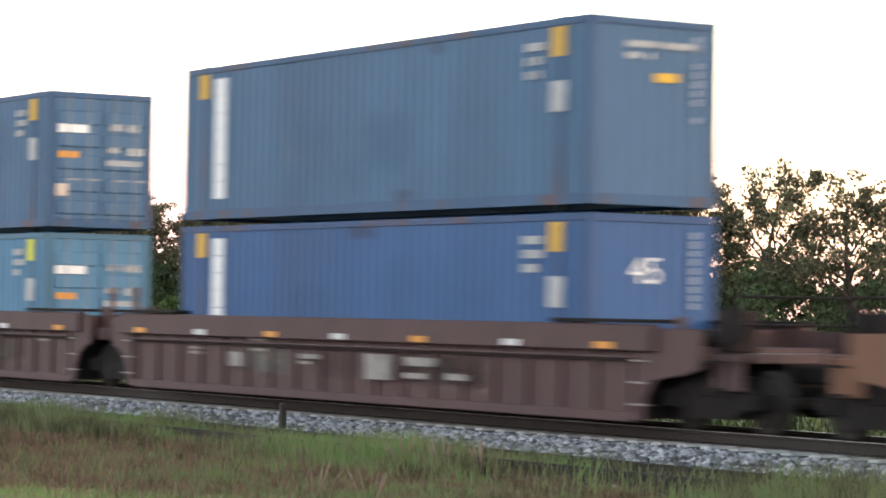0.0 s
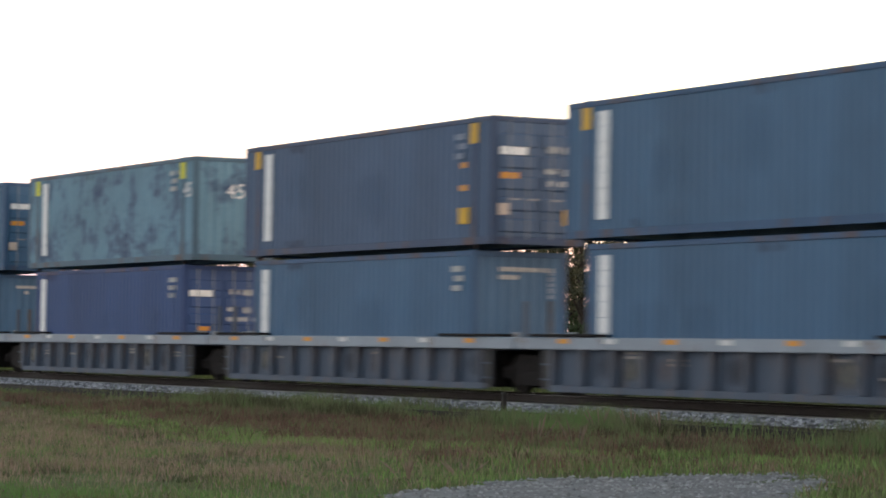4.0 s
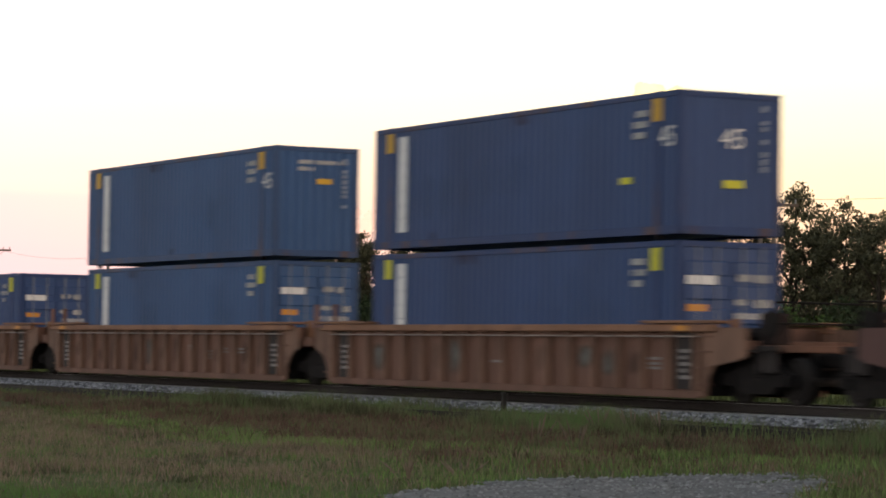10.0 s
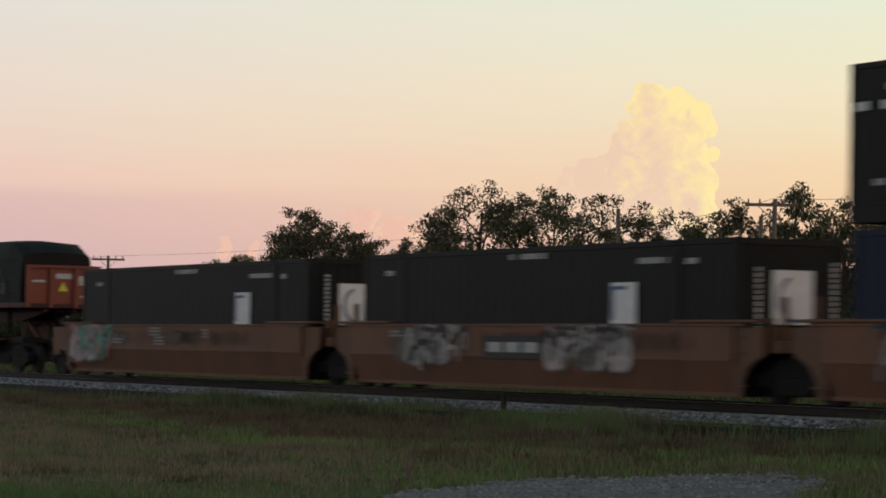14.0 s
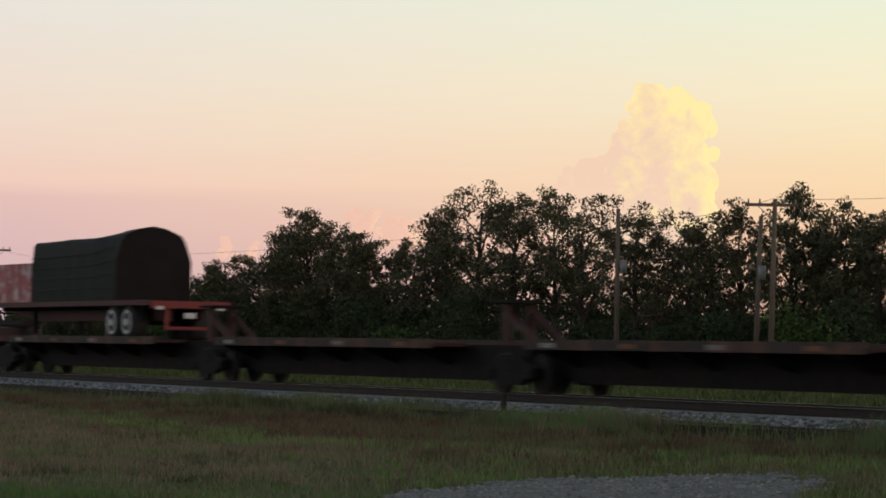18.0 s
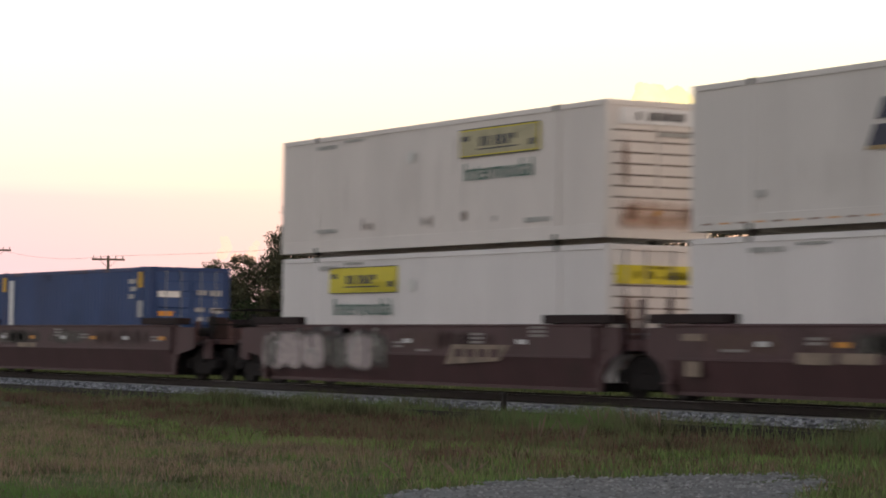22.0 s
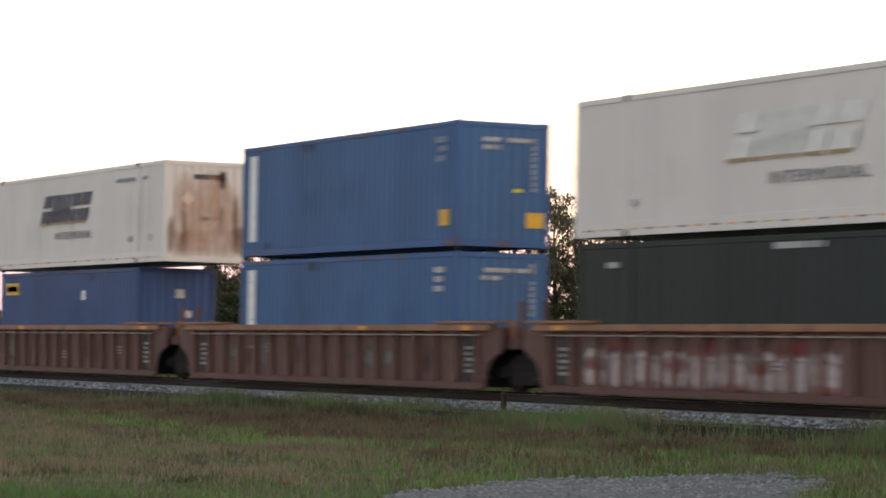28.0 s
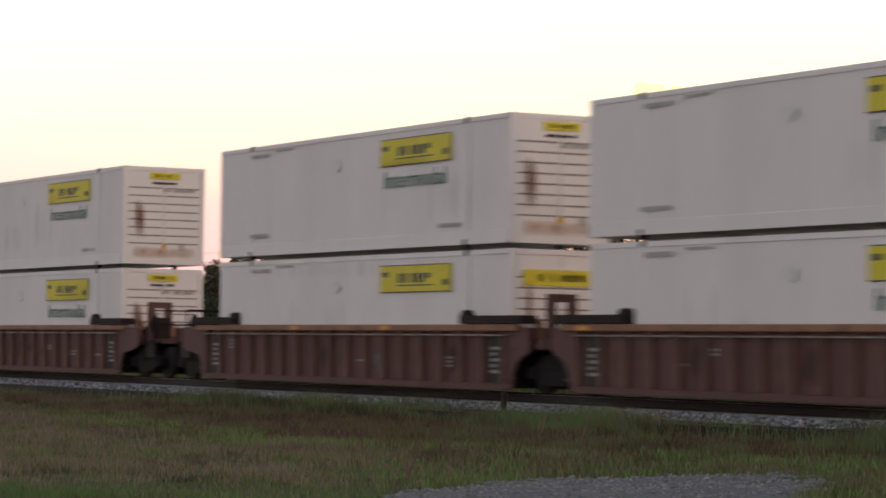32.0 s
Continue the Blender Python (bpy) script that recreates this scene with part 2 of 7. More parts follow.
# ---- mesh helpers ----
class Build:
    """Collects vertices and faces of one mesh."""

    def __init__(self):
        self.v, self.f = [], []

    def box(self, x0, x1, y0, y1, z0, z1, ch=0.0):
        if ch <= 0:
            b = len(self.v)
            self.v += [(x, y, z) for z in (z0, z1) for y in (y0, y1) for x in (x0, x1)]
            for q in ((0, 2, 3, 1), (4, 5, 7, 6), (0, 1, 5, 4), (2, 6, 7, 3), (0, 4, 6, 2), (1, 3, 7, 5)):
                self.f.append(tuple(b + i for i in q))
            return self
        c = ch
        ring = lambda d: [(x0 + d, y0 + c - d), (x0 + c - d if d == 0 else x0 + c, y0 + d)]
        b = len(self.v)
        for z, d in ((z0, c), (z0 + c, 0), (z1 - c, 0), (z1, c)):
            xs0, xs1, ys0, ys1 = x0 + d, x1 - d, y0 + d, y1 - d
            k = c if d == 0 else c * 0.4
            self.v += [(xs0 + k, ys0, z), (xs1 - k, ys0, z), (xs1, ys0 + k, z), (xs1, ys1 - k, z), (xs1 - k, ys1, z), (xs0 + k, ys1, z), (xs0, ys1 - k, z), (xs0, ys0 + k, z)]
        self.f.append(tuple(b + i for i in range(7, -1, -1)))
        for l in range(3):
            for i in range(8):
                j = (i + 1) % 8
                self.f.append((b + l * 8 + i, b + l * 8 + j, b + l * 8 + 8 + j, b + l * 8 + 8 + i))
        self.f.append(tuple(b + 24 + i for i in range(8)))
        return self

    def prism_y(self, pts, y0, y1):
        """An outline in x and z, drawn out along y."""
        b, k = len(self.v), len(pts)
        self.v += [(x, y0, z) for x, z in pts] + [(x, y1, z) for x, z in pts]
        self.f.append(tuple(range(b, b + k)))
        self.f.append(tuple(range(b + 2 * k - 1, b + k - 1, -1)))
        for i in range(k):
            j = (i + 1) % k
            self.f.append((b + j, b + i, b + k + i, b + k + j))
        return self

    def prism_x(self, pts, x0, x1):
        """An outline in y and z, drawn out along x."""
        b, k = len(self.v), len(pts)
        self.v += [(x0, y, z) for y, z in pts] + [(x1, y, z) for y, z in pts]
        self.f.append(tuple(range(b + k - 1, b - 1, -1)))
        self.f.append(tuple(range(b + k, b + 2 * k)))
        for i in range(k):
            j = (i + 1) % k
            self.f.append((b + i, b + j, b + k + j, b + k + i))
        return self

    def tube(self, a, c, r0, r1=None, seg=8, cap=True):
        a, c = Vector(a), Vector(c)
        r1 = r0 if r1 is None else r1
        d = (c - a).normalized()
        u = d.orthogonal().normalized()
        w = d.cross(u)
        b = len(self.v)
        for p, r in ((a, r0), (c, r1)):
            for i in range(seg):
                t = 2 * math.pi * i / seg
                self.v.append(tuple(p + u * (r * math.cos(t)) + w * (r * math.sin(t))))
        for i in range(seg):
            j = (i + 1) % seg
            self.f.append((b + i, b + j, b + seg + j, b + seg + i))
        if cap:
            self.f.append(tuple(b + i for i in range(seg - 1, -1, -1)))
            self.f.append(tuple(b + seg + i for i in range(seg)))
        return self

    def lathe_y(self, prof, cx, cz, seg=20):
        """A profile of (radius, y), turned about an axis along y."""
        b = len(self.v)
        for r, y in prof:
            for i in range(seg):
                t = 2 * math.pi * i / seg
                self.v.append((cx + r * math.cos(t), y, cz + r * math.sin(t)))
        k = len(prof)
        for l in range(k - 1):
            for i in range(seg):
                j = (i + 1) % seg
                self.f.append((b + l * seg + i, b + l * seg + j, b + (l + 1) * seg + j, b + (l + 1) * seg + i))
        self.f.append(tuple(b + i for i in range(seg - 1, -1, -1)))
        self.f.append(tuple(b + (k - 1) * seg + i for i in range(seg)))
        return self

    def sheet(self, rows):
        """Quads between rows of points."""
        b, k = len(self.v), len(rows[0])
        for r in rows:
            self.v += [tuple(p) for p in r]
        for i in range(len(rows) - 1):
            for j in range(k - 1):
                self.f.append((b + i * k + j, b + i * k + j + 1, b + (i + 1) * k + j + 1, b + (i + 1) * k + j))
        return self

    def mesh(self, name, mat, smooth=False):
        me = bpy.data.meshes.new(name)
        me.from_pydata(self.v, [], self.f)
        me.materials.append(mat)
        if smooth:
            me.polygons.foreach_set("use_smooth", [True] * len(me.polygons))
        me.update()
        return me


def place(name, me, parent=None, at=(0, 0, 0), label=""):
    ob = new(name, me)
    ob.parent = parent
    ob.location = at
    if label:
        ob["label"] = label
    return ob


def part(name, build, mat, parent=None, at=(0, 0, 0), label="", smooth=False):
    return place(name, build.mesh(name, mat, smooth), parent, at, label)


def thing(name, label, category, group="", at=(0, 0, 0)):
    ob = new(name)
    ob.location = at
    ob.empty_display_size = 0.3
    return tagged(ob, label, category, group)


def mesh_np(name, verts, faces_flat, per, mat):
    """A mesh from arrays: faces all have `per` corners."""
    me = bpy.data.meshes.new(name)
    nf = len(faces_flat) // per
    me.vertices.add(len(verts))
    me.vertices.foreach_set("co", np.asarray(verts, dtype=np.float32).ravel())
    me.loops.add(len(faces_flat))
    me.loops.foreach_set("vertex_index", np.asarray(faces_flat, dtype=np.int32))
    me.polygons.add(nf)
    me.polygons.foreach_set("loop_start", np.arange(0, nf * per, per, dtype=np.int32))
    me.polygons.foreach_set("loop_total", np.full(nf, per, dtype=np.int32))
    me.materials.append(mat)
    me.update(calc_edges=True)
    return me


FONT_CACHE = {}


def letters(name, text, height, mat, parent, at, face="side", label="", width=0.0):
    """Raised lettering in the built-in font, on the near side (facing -y) or on the end (facing +x)."""
    key = (text, height, mat.name, face, width)
    if key not in FONT_CACHE:
        cu = bpy.data.curves.new("lettering", "FONT")
        cu.body, cu.size, cu.extrude, cu.align_x, cu.align_y = text, height * 1.4, 0.003, "CENTER", "CENTER"
        cu.resolution_u = 3
        tmp = bpy.data.objects.new("lettering", cu)
        scene.collection.objects.link(tmp)
        me = bpy.data.meshes.new_from_object(tmp.evaluated_get(bpy.context.evaluated_depsgraph_get()))
        if width:
            me.transform(Matrix.Diagonal((width / max(0.1, tmp.dimensions.x), 1, 1, 1)))
        me.transform(pose(0, 0, 0, 90, 0, 0 if face == "side" else 90))
        me.materials.clear()
        me.materials.append(mat)
        bpy.data.objects.remove(tmp)
        FONT_CACHE[key] = me
    return place(name, FONT_CACHE[key], parent, at, label)


SPEED, SECONDS = 20.83, 32.0
MOVERS, SPINNERS = [], []

# ---- ground ----
def ground_z(x, y):
    if y <= -21.2:
        z = -0.80
    elif y <= -6.5:
        t = (y + 21.2) / 14.7
        z = -0.76 + 0.26 * t
    elif y <= -3.2:
        z = -0.50
    elif y < 3.2:
        z = -0.50
    else:
        z = -0.45
    amp = 0.05 if -20 < y < -6.5 else (0.02 if abs(y) < 8 else 0.05)
    if y > -21.2:
        z += amp * noise.noise((x * 0.35, y * 0.35, 0.0)) + amp * 0.6 * noise.noise((x * 1.1, y * 1.1, 3.0))
    return z


def ground_material():
    m = bpy.data.materials.new("meadow_soil")
    m.use_nodes = True
    nt = m.node_tree
    n, ln = nt.nodes.new, nt.links.new
    bsdf = nt.nodes["Principled BSDF"]
    bsdf.inputs["Roughness"].default_value = 0.95
    bsdf.inputs["Specular IOR Level"].default_value = 0.1
    tc = n("ShaderNodeTexCoord")
    a, b = n("ShaderNodeTexNoise"), n("ShaderNodeTexNoise")
    a.inputs["Scale"].default_value, a.inputs["Detail"].default_value = 0.25, 6
    b.inputs["Scale"].default_value, b.inputs["Detail"].default_value = 6.0, 6
    ln(tc.outputs["Object"], a.inputs[0])
    ln(tc.outputs["Object"], b.inputs[0])
    r = n("ShaderNodeValToRGB")
    r.color_ramp.elements[0].position, r.color_ramp.elements[0].color = 0.35, (0.12, 0.095, 0.05, 1)
    r.color_ramp.elements[1].position, r.color_ramp.elements[1].color = 0.65, (0.085, 0.11, 0.035, 1)
    ln(a.outputs["Fac"], r.inputs[0])
    mul = n("ShaderNodeVectorMath")
    mul.operation = "SCALE"
    rg = n("ShaderNodeMapRange")
    rg.inputs["To Min"].default_value, rg.inputs["To Max"].default_value = 0.4, 1.6
    ln(b.outputs["Fac"], rg.inputs["Value"])
    ln(r.outputs[0], mul.inputs[0])
    ln(rg.outputs[0], mul.inputs["Scale"])
    ln(mul.outputs[0], bsdf.inputs["Base Color"])
    bp = n("ShaderNodeBump")
    bp.inputs["Strength"].default_value, bp.inputs["Distance"].default_value = 0.6, 0.05
    ln(b.outputs["Fac"], bp.inputs["Height"])
    ln(bp.outputs[0], bsdf.inputs["Normal"])
    return m


M_GROUND = ground_material()
xs = [-3500, -1500, -700, -400, -250, -160] + [-120 + 1.0 * i for i in range(111)] + [0, 20, 60, 140, 400, 1200, 3500]
ys = [-3000, -1000, -300, -100, -50, -34, -28, -27.9] + [-21.21, -21.2] + [-20.6 + 0.6 * i for i in range(24)] + [-6.5, -5.5, -3.2, -1.6, 1.6, 3.2, 6, 10, 16, 24, 36, 50, 70, 100, 160, 300, 700, 1500, 3500]
g = Build().sheet([[(x, y, ground_z(x, y)) for x in xs] for y in ys])
tagged(part("ground", g, M_GROUND, smooth=True), "uneven grassy ground along the railway", "ground", kind="structure")
M_ASPHALT = material("asphalt", (0.05, 0.05, 0.052), 0.9, 0, 0.3, 0.6, 60)
rd = Build().box(-400, 300, -27.8, -21.3, -0.86, -0.79)
tagged(part("road", rd, M_ASPHALT), "dark asphalt road beside the railway", "road", kind="structure")

# ---- track ----
M_BALLAST = material("grey_ballast", (0.24, 0.24, 0.255), 0.9, 0, 0.5, 5, 22, random_vary=0.75, island=True)
M_BALLASTBED = material("ballast_bed", (0.09, 0.09, 0.095), 0.95, 0, 0.6, 8, 26, bump=0.8)
# oily stone, its colour also darkened for the shade around the rails
M_OILYSHADE = material("oily_shaded_ballast", (0.020, 0.017, 0.016), 0.9, 0, 0.6, 5, 24, bump=0.8)
bed = Build().prism_x([(-3.4, -0.52), (-2.3, -0.26), (-1.6, -0.235), (1.6, -0.235), (2.4, -0.26), (3.6, -0.55)], -420, 160)
tagged(part("ballast_bed", bed, M_BALLASTBED), "grey crushed-stone ballast bed of the main track", "ballast", kind="structure")
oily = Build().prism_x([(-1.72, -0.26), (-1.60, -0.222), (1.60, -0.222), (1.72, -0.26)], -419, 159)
tagged(part("track_bed", oily, M_OILYSHADE), "dark oily stone between and beside the rails, with shade painted in", "ballast", kind="structure")


def rail_line(y, z, name, label, headmat, x0=-420, x1=160):
    t = thing(name, label, "rail")
    prof = [(-0.07, -0.185), (0.07, -0.185), (0.07, -0.172), (0.012, -0.155), (0.010, -0.045), (0.036, -0.036), (0.036, -0.006), (0.028, -0.003), (-0.028, -0.003), (-0.036, -0.006), (-0.036, -0.036), (-0.010, -0.045), (-0.012, -0.155), (-0.07, -0.172)]
    part("rail_web", Build().prism_x([(y + a, z + b) for a, b in prof], x0, x1), M_RAIL, t)
    part("rail_head", Build().box(x0, x1, y - 0.027, y + 0.027, z - 0.003, z), headmat, t, label="polished running surface" if headmat is M_RAILTOP else "rusty running surface")
    t["kind"] = "structure"
    return t


for i, y in enumerate((-0.7525, 0.7525)):
    rail_line(y, 0.0, "main_rail", "steel rail with polished head on concrete ties", M_RAILTOP)
for i, y in enumerate((-5.25, -3.815)):
    rail_line(y, -0.27, "siding_rail", "rusty steel rail of the overgrown siding", M_RAIL)
ties = tagged(new("track_ties"), "pale concrete ties under the main track", "ties", kind="structure")
siding_ties = tagged(new("siding_ties"), "grey weathered wooden ties of the siding", "ties", kind="structure")
concrete = Build().box(-0.13, 0.13, -1.3, 1.3, -0.1, 0.075, 0.03).mesh("tie", M_CONCRETE)
tie_mesh = Build().box(-0.115, 0.115, -1.3, 1.3, -0.09, 0.09, 0.012).mesh("tie", M_TIE)
for i in range(150):
    place("tie", concrete, ties, (-106 + i * 0.60, random.uniform(-0.02, 0.02), -0.262 + random.uniform(-0.004, 0.004)))
for i in range(120):
    place("tie", tie_mesh, siding_ties, (-92 + i * 0.56, -4.53 + random.uniform(-0.05, 0.05), -0.548 + random.uniform(-0.01, 0.01)))


def stones(name, count, area, size, zfun, mat, label, seed):
    """Loose angular stones strewn over a stretch."""
    rs = np.random.RandomState(seed)
    base = np.array([(1, 0, 0), (-1, 0, 0), (0, 1, 0), (0, -1, 0), (0, 0, 1), (0, 0, -1), (.6, .6, .55), (-.6, .55, .6), (.55, -.6, .6), (-.6, -.6, .5)], dtype=float)
    faces = np.array([(0, 6, 4), (0, 4, 8), (6, 2, 4), (2, 7, 4), (7, 1, 4), (1, 9, 4), (9, 3, 4), (3, 8, 4), (0, 2, 6), (2, 1, 7), (1, 3, 9), (3, 0, 8)])
    x = rs.uniform(area[0], area[1], count)
    y = rs.uniform(area[2], area[3], count)
    z = np.array([zfun(a, b) for a, b in zip(x, y)])
    keep = z > -50
    x, y, z = x[keep], y[keep], z[keep]
    k = len(x)
    s = rs.uniform(size[0], size[1], k)
    ang = rs.uniform(0, 2 * np.pi, k)
    v = base[None] * rs.uniform(0.6, 1.15, (k, 10, 3)) * s[:, None, None]
    v[:, :, 2] *= 0.8
    c, sn = np.cos(ang)[:, None], np.sin(ang)[:, None]
    vx, vy = v[:, :, 0] * c - v[:, :, 1] * sn, v[:, :, 0] * sn + v[:, :, 1] * c
    v[:, :, 0], v[:, :, 1] = vx + x[:, None], vy + y[:, None]
    v[:, :, 2] += (z + s * 0.25)[:, None]
    f = (faces[None] + (np.arange(k) * 10)[:, None, None]).ravel()
    ob = new(name, mesh_np(name, v.reshape(-1, 3), f, 3, mat))
    return tagged(ob, label, "stones", kind="stuff")


def shoulder_z(x, y):
    if y > -2.3:
        return -0.255
    return -0.26 + (y + 2.3) * 0.236 + 0.02 * noise.noise((x, y, 1))


stones("ballast_stones", 15000, (-100, -24, -3.35, -1.62), (0.035, 0.085), shoulder_z, M_BALLAST, "loose grey ballast stones on the track shoulder", 3)
stones("ballast_stones", 4000, (-100, -24, 1.62, 3.3), (0.03, 0.07), lambda x, y: shoulder_z(x, -y), M_BALLAST, "loose grey ballast stones on the far shoulder", 4)
stones("siding_stones", 4000, (-96, -24, -5.6, -3.3), (0.025, 0.055), lambda x, y: -0.49 if noise.noise((x * 0.2, y, 8)) > -0.15 else -99, M_BALLAST, "sparse ballast stones between siding ties", 5)
M_GRAVEL = material("pale_gravel", (0.245, 0.24, 0.24), 0.95, 0, 0.4, 6, 30, random_vary=0.4, island=True)
M_GRAVELBED = material("gravel_bed", (0.18, 0.175, 0.175), 0.95, 0, 0.4, 4, 30, bump=0.7)


def patch_edge(x, y):
    """Above zero inside the gravel patch."""
    r, d = x * 0.466 + (y + 31.43) * 0.885, -x * 0.885 + (y + 31.43) * 0.466
    u, v = (r - 2.45 - 0.36 * (d - 33)) / 2.3, (d - 30.3) / 5.75
    return 1 - (u * u + v * v) + 0.22 * noise.noise((x * 0.9, y * 0.9, 5)) + 0.12 * noise.noise((x * 3, y * 3, 9))


gp = Build()
for i in range(34):
    for j in range(24):
        x0, y0 = -36 + i * 0.5, -20.5 + j * 0.5
        if patch_edge(x0 + 0.25, y0 + 0.25) > 0.02:
            gp.sheet([[(x0, y0, ground_z(x0, y0) + 0.012), (x0 + 0.5, y0, ground_z(x0 + 0.5, y0) + 0.012)], [(x0, y0 + 0.5, ground_z(x0, y0 + 0.5) + 0.012), (x0 + 0.5, y0 + 0.5, ground_z(x0 + 0.5, y0 + 0.5) + 0.012)]])
tagged(part("gravel_patch", gp, M_GRAVELBED), "pale gravel turnout at the road edge", "gravel", kind="structure")
stones("gravel_stones", 16000, (-36, -18, -20, -9), (0.012, 0.035), lambda x, y: ground_z(x, y) + 0.01 if patch_edge(x, y) > -0.05 else -99, M_GRAVEL, "loose pale gravel stones", 6)


# ---- grass ----
def grass_material(name, c0, c1, c2, patch=0.22):
    m = bpy.data.materials.new(name)
    m.use_nodes = True
    nt = m.node_tree
    n, ln = nt.nodes.new, nt.links.new
    bsdf = nt.nodes["Principled BSDF"]
    bsdf.inputs["Roughness"].default_value = 0.8
    bsdf.inputs["Specular IOR Level"].default_value = 0.15
    tc, a = n("ShaderNodeTexCoord"), n("ShaderNodeTexNoise")
    a.inputs["Scale"].default_value, a.inputs["Detail"].default_value = patch, 4
    ln(tc.outputs["Object"], a.inputs[0])
    c = n("ShaderNodeTexNoise")
    c.inputs["Scale"].default_value, c.inputs["Detail"].default_value = 1.6, 4
    ln(tc.outputs["Object"], c.inputs[0])
    both = n("ShaderNodeMath")
    both.operation, both.inputs[1].default_value = "MULTIPLY_ADD", 1.2
    ln(c.outputs["Fac"], both.inputs[0])
    spread = n("ShaderNodeMath")
    spread.operation, spread.inputs[1].default_value, spread.inputs[2].default_value = "MULTIPLY_ADD", 1.2, -0.72
    ln(a.outputs["Fac"], spread.inputs[0])
    ln(spread.outputs[0], both.inputs[2])
    geo = n("ShaderNodeNewGeometry")
    mixf = n("ShaderNodeMath")
    mixf.operation = "MULTIPLY_ADD"
    mixf.inputs[1].default_value = 0.22
    ln(geo.outputs["Random Per Island"], mixf.inputs[0])
    ln(both.outputs[0], mixf.inputs[2])
    r = n("ShaderNodeValToRGB")
    els = r.color_ramp.elements
    els[0].position, els[0].color = 0.36, (c0[0] * 0.35, c0[1] * 0.4, c0[2] * 0.35, 1)
    els[1].position, els[1].color = 0.9, (*c2, 1)
    els.new(0.55).color = (*c0, 1)
    els.new(0.70).color = (*c1, 1)
    ln(mixf.outputs[0], r.inputs[0])
    ln(r.outputs[0], bsdf.inputs["Base Color"])
    return m


def blades(name, count, area, height, width, zfun, mat, label, seed, lean=0.35, clump=0.0):
    """Grass as two-piece tapered blades."""
    rs = np.random.RandomState(seed)
    x, y = rs.uniform(area[0], area[1], count), rs.uniform(area[2], area[3], count)
    if clump:
        cx, cy = rs.uniform(area[0], area[1], count // 40), rs.uniform(area[2], area[3], count // 40)
        pick = rs.randint(0, len(cx), count)
        x, y = cx[pick] + rs.normal(0, clump, count), cy[pick] + rs.normal(0, clump, count)
    dens = np.array([zfun(a, b) for a, b in zip(x, y)])
    keep = dens[:, 1] > rs.uniform(0, 1, count)
    x, y, z, hs = x[keep], y[keep], dens[keep, 0], dens[keep, 2]
    k = len(x)
    h = rs.uniform(height[0], height[1], k) * hs
    w = rs.uniform(width[0], width[1], k)
    a = rs.uniform(0, 2 * np.pi, k)
    la = rs.uniform(0, 2 * np.pi, k)
    l = rs.uniform(0.05, lean, k) * h
    dx, dy = np.cos(a) * w, np.sin(a) * w
    lx, ly = np.cos(la) * l, np.sin(la) * l
    v = np.zeros((k, 5, 3))
    v[:, 0] = np.stack([x - dx, y - dy, z - 0.03], 1)
    v[:, 1] = np.stack([x + dx, y + dy, z - 0.03], 1)
    v[:, 2] = np.stack([x + dx * 0.7 + lx * 0.4, y + dy * 0.7 + ly * 0.4, z + h * 0.6], 1)
    v[:, 3] = np.stack([x - dx * 0.7 + lx * 0.4, y - dy * 0.7 + ly * 0.4, z + h * 0.6], 1)
    v[:, 4] = np.stack([x + lx, y + ly, z + h], 1)
    f = np.array([(0, 1, 2), (0, 2, 3), (3, 2, 4)])
    f = (f[None] + (np.arange(k) * 5)[:, None, None]).ravel()
    ob = new(name, mesh_np(name, v.reshape(-1, 3), f, 3, mat))
    return tagged(ob, label, "grass", kind="stuff")


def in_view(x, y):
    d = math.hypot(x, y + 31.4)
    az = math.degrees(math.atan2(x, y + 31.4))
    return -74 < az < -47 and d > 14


def strip(x):
    """The middle of a greener swath that crosses the meadow."""
    return float(np.interp(x, (-62, -51.9, -48.3, -42.2, -39.2, -36.5, -30), (-9.4, -11.0, -11.7, -12.8, -12.0, -10.7, -8.2)))


def zone(which):
    def at(x, y):
        edge = patch_edge(x, y)
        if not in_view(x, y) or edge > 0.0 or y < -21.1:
            return (-9, 0, 0)
        n1 = noise.noise((x * 0.3, y * 0.45, 2)) + 0.5 * noise.noise((x * 1.3, y * 1.3, 4))
        n2 = noise.noise((x * 0.55, y * 0.8, 17))
        y1 = y + 0.8 * noise.noise((x * 0.3, y * 0.25, 9)) + 0.3 * n2
        off = y1 - strip(x)
        r, d = x * 0.466 + (y + 31.43) * 0.885, -x * 0.885 + (y + 31.43) * 0.466
        near = d + 1.6 * n2 < 33.6
        by_gravel = d + 1.2 * n2 < 39.5 and r > -0.022 * d
        swath = abs(off) < (0.8 if x < -45 else 1.1)
        tall = 0.8 + 0.5 * n1 + 0.35 * n2
        if which == "tan":
            want = (0.65 + 0.5 * n2) if off < -0.8 and not near and not by_gravel else (0.22 - 0.3 * n2)
        elif which == "green":
            want = 1.0 if near else (0.62 - 0.5 * n2 if off < 0 else 0.40)
        elif which == "lush":
            want = (0.85 + 0.6 * n2) if swath else ((0.45 + 0.5 * n2) if by_gravel and edge > -0.8 else (0.35 if by_gravel else 0.06))
        elif which == "red":
            want = (0.85 if r < 0 else 0.5) if off > 0.7 and not by_gravel else (0.2 if by_gravel else 0.05)
        else:
            want = ((0.30 if r < 0 else 0.6) + 0.6 * n2) if off > 0.6 else 0.0
        return (ground_z(x, y), want * (0.8 + 0.7 * n1), max(0.35, tall))
    return at


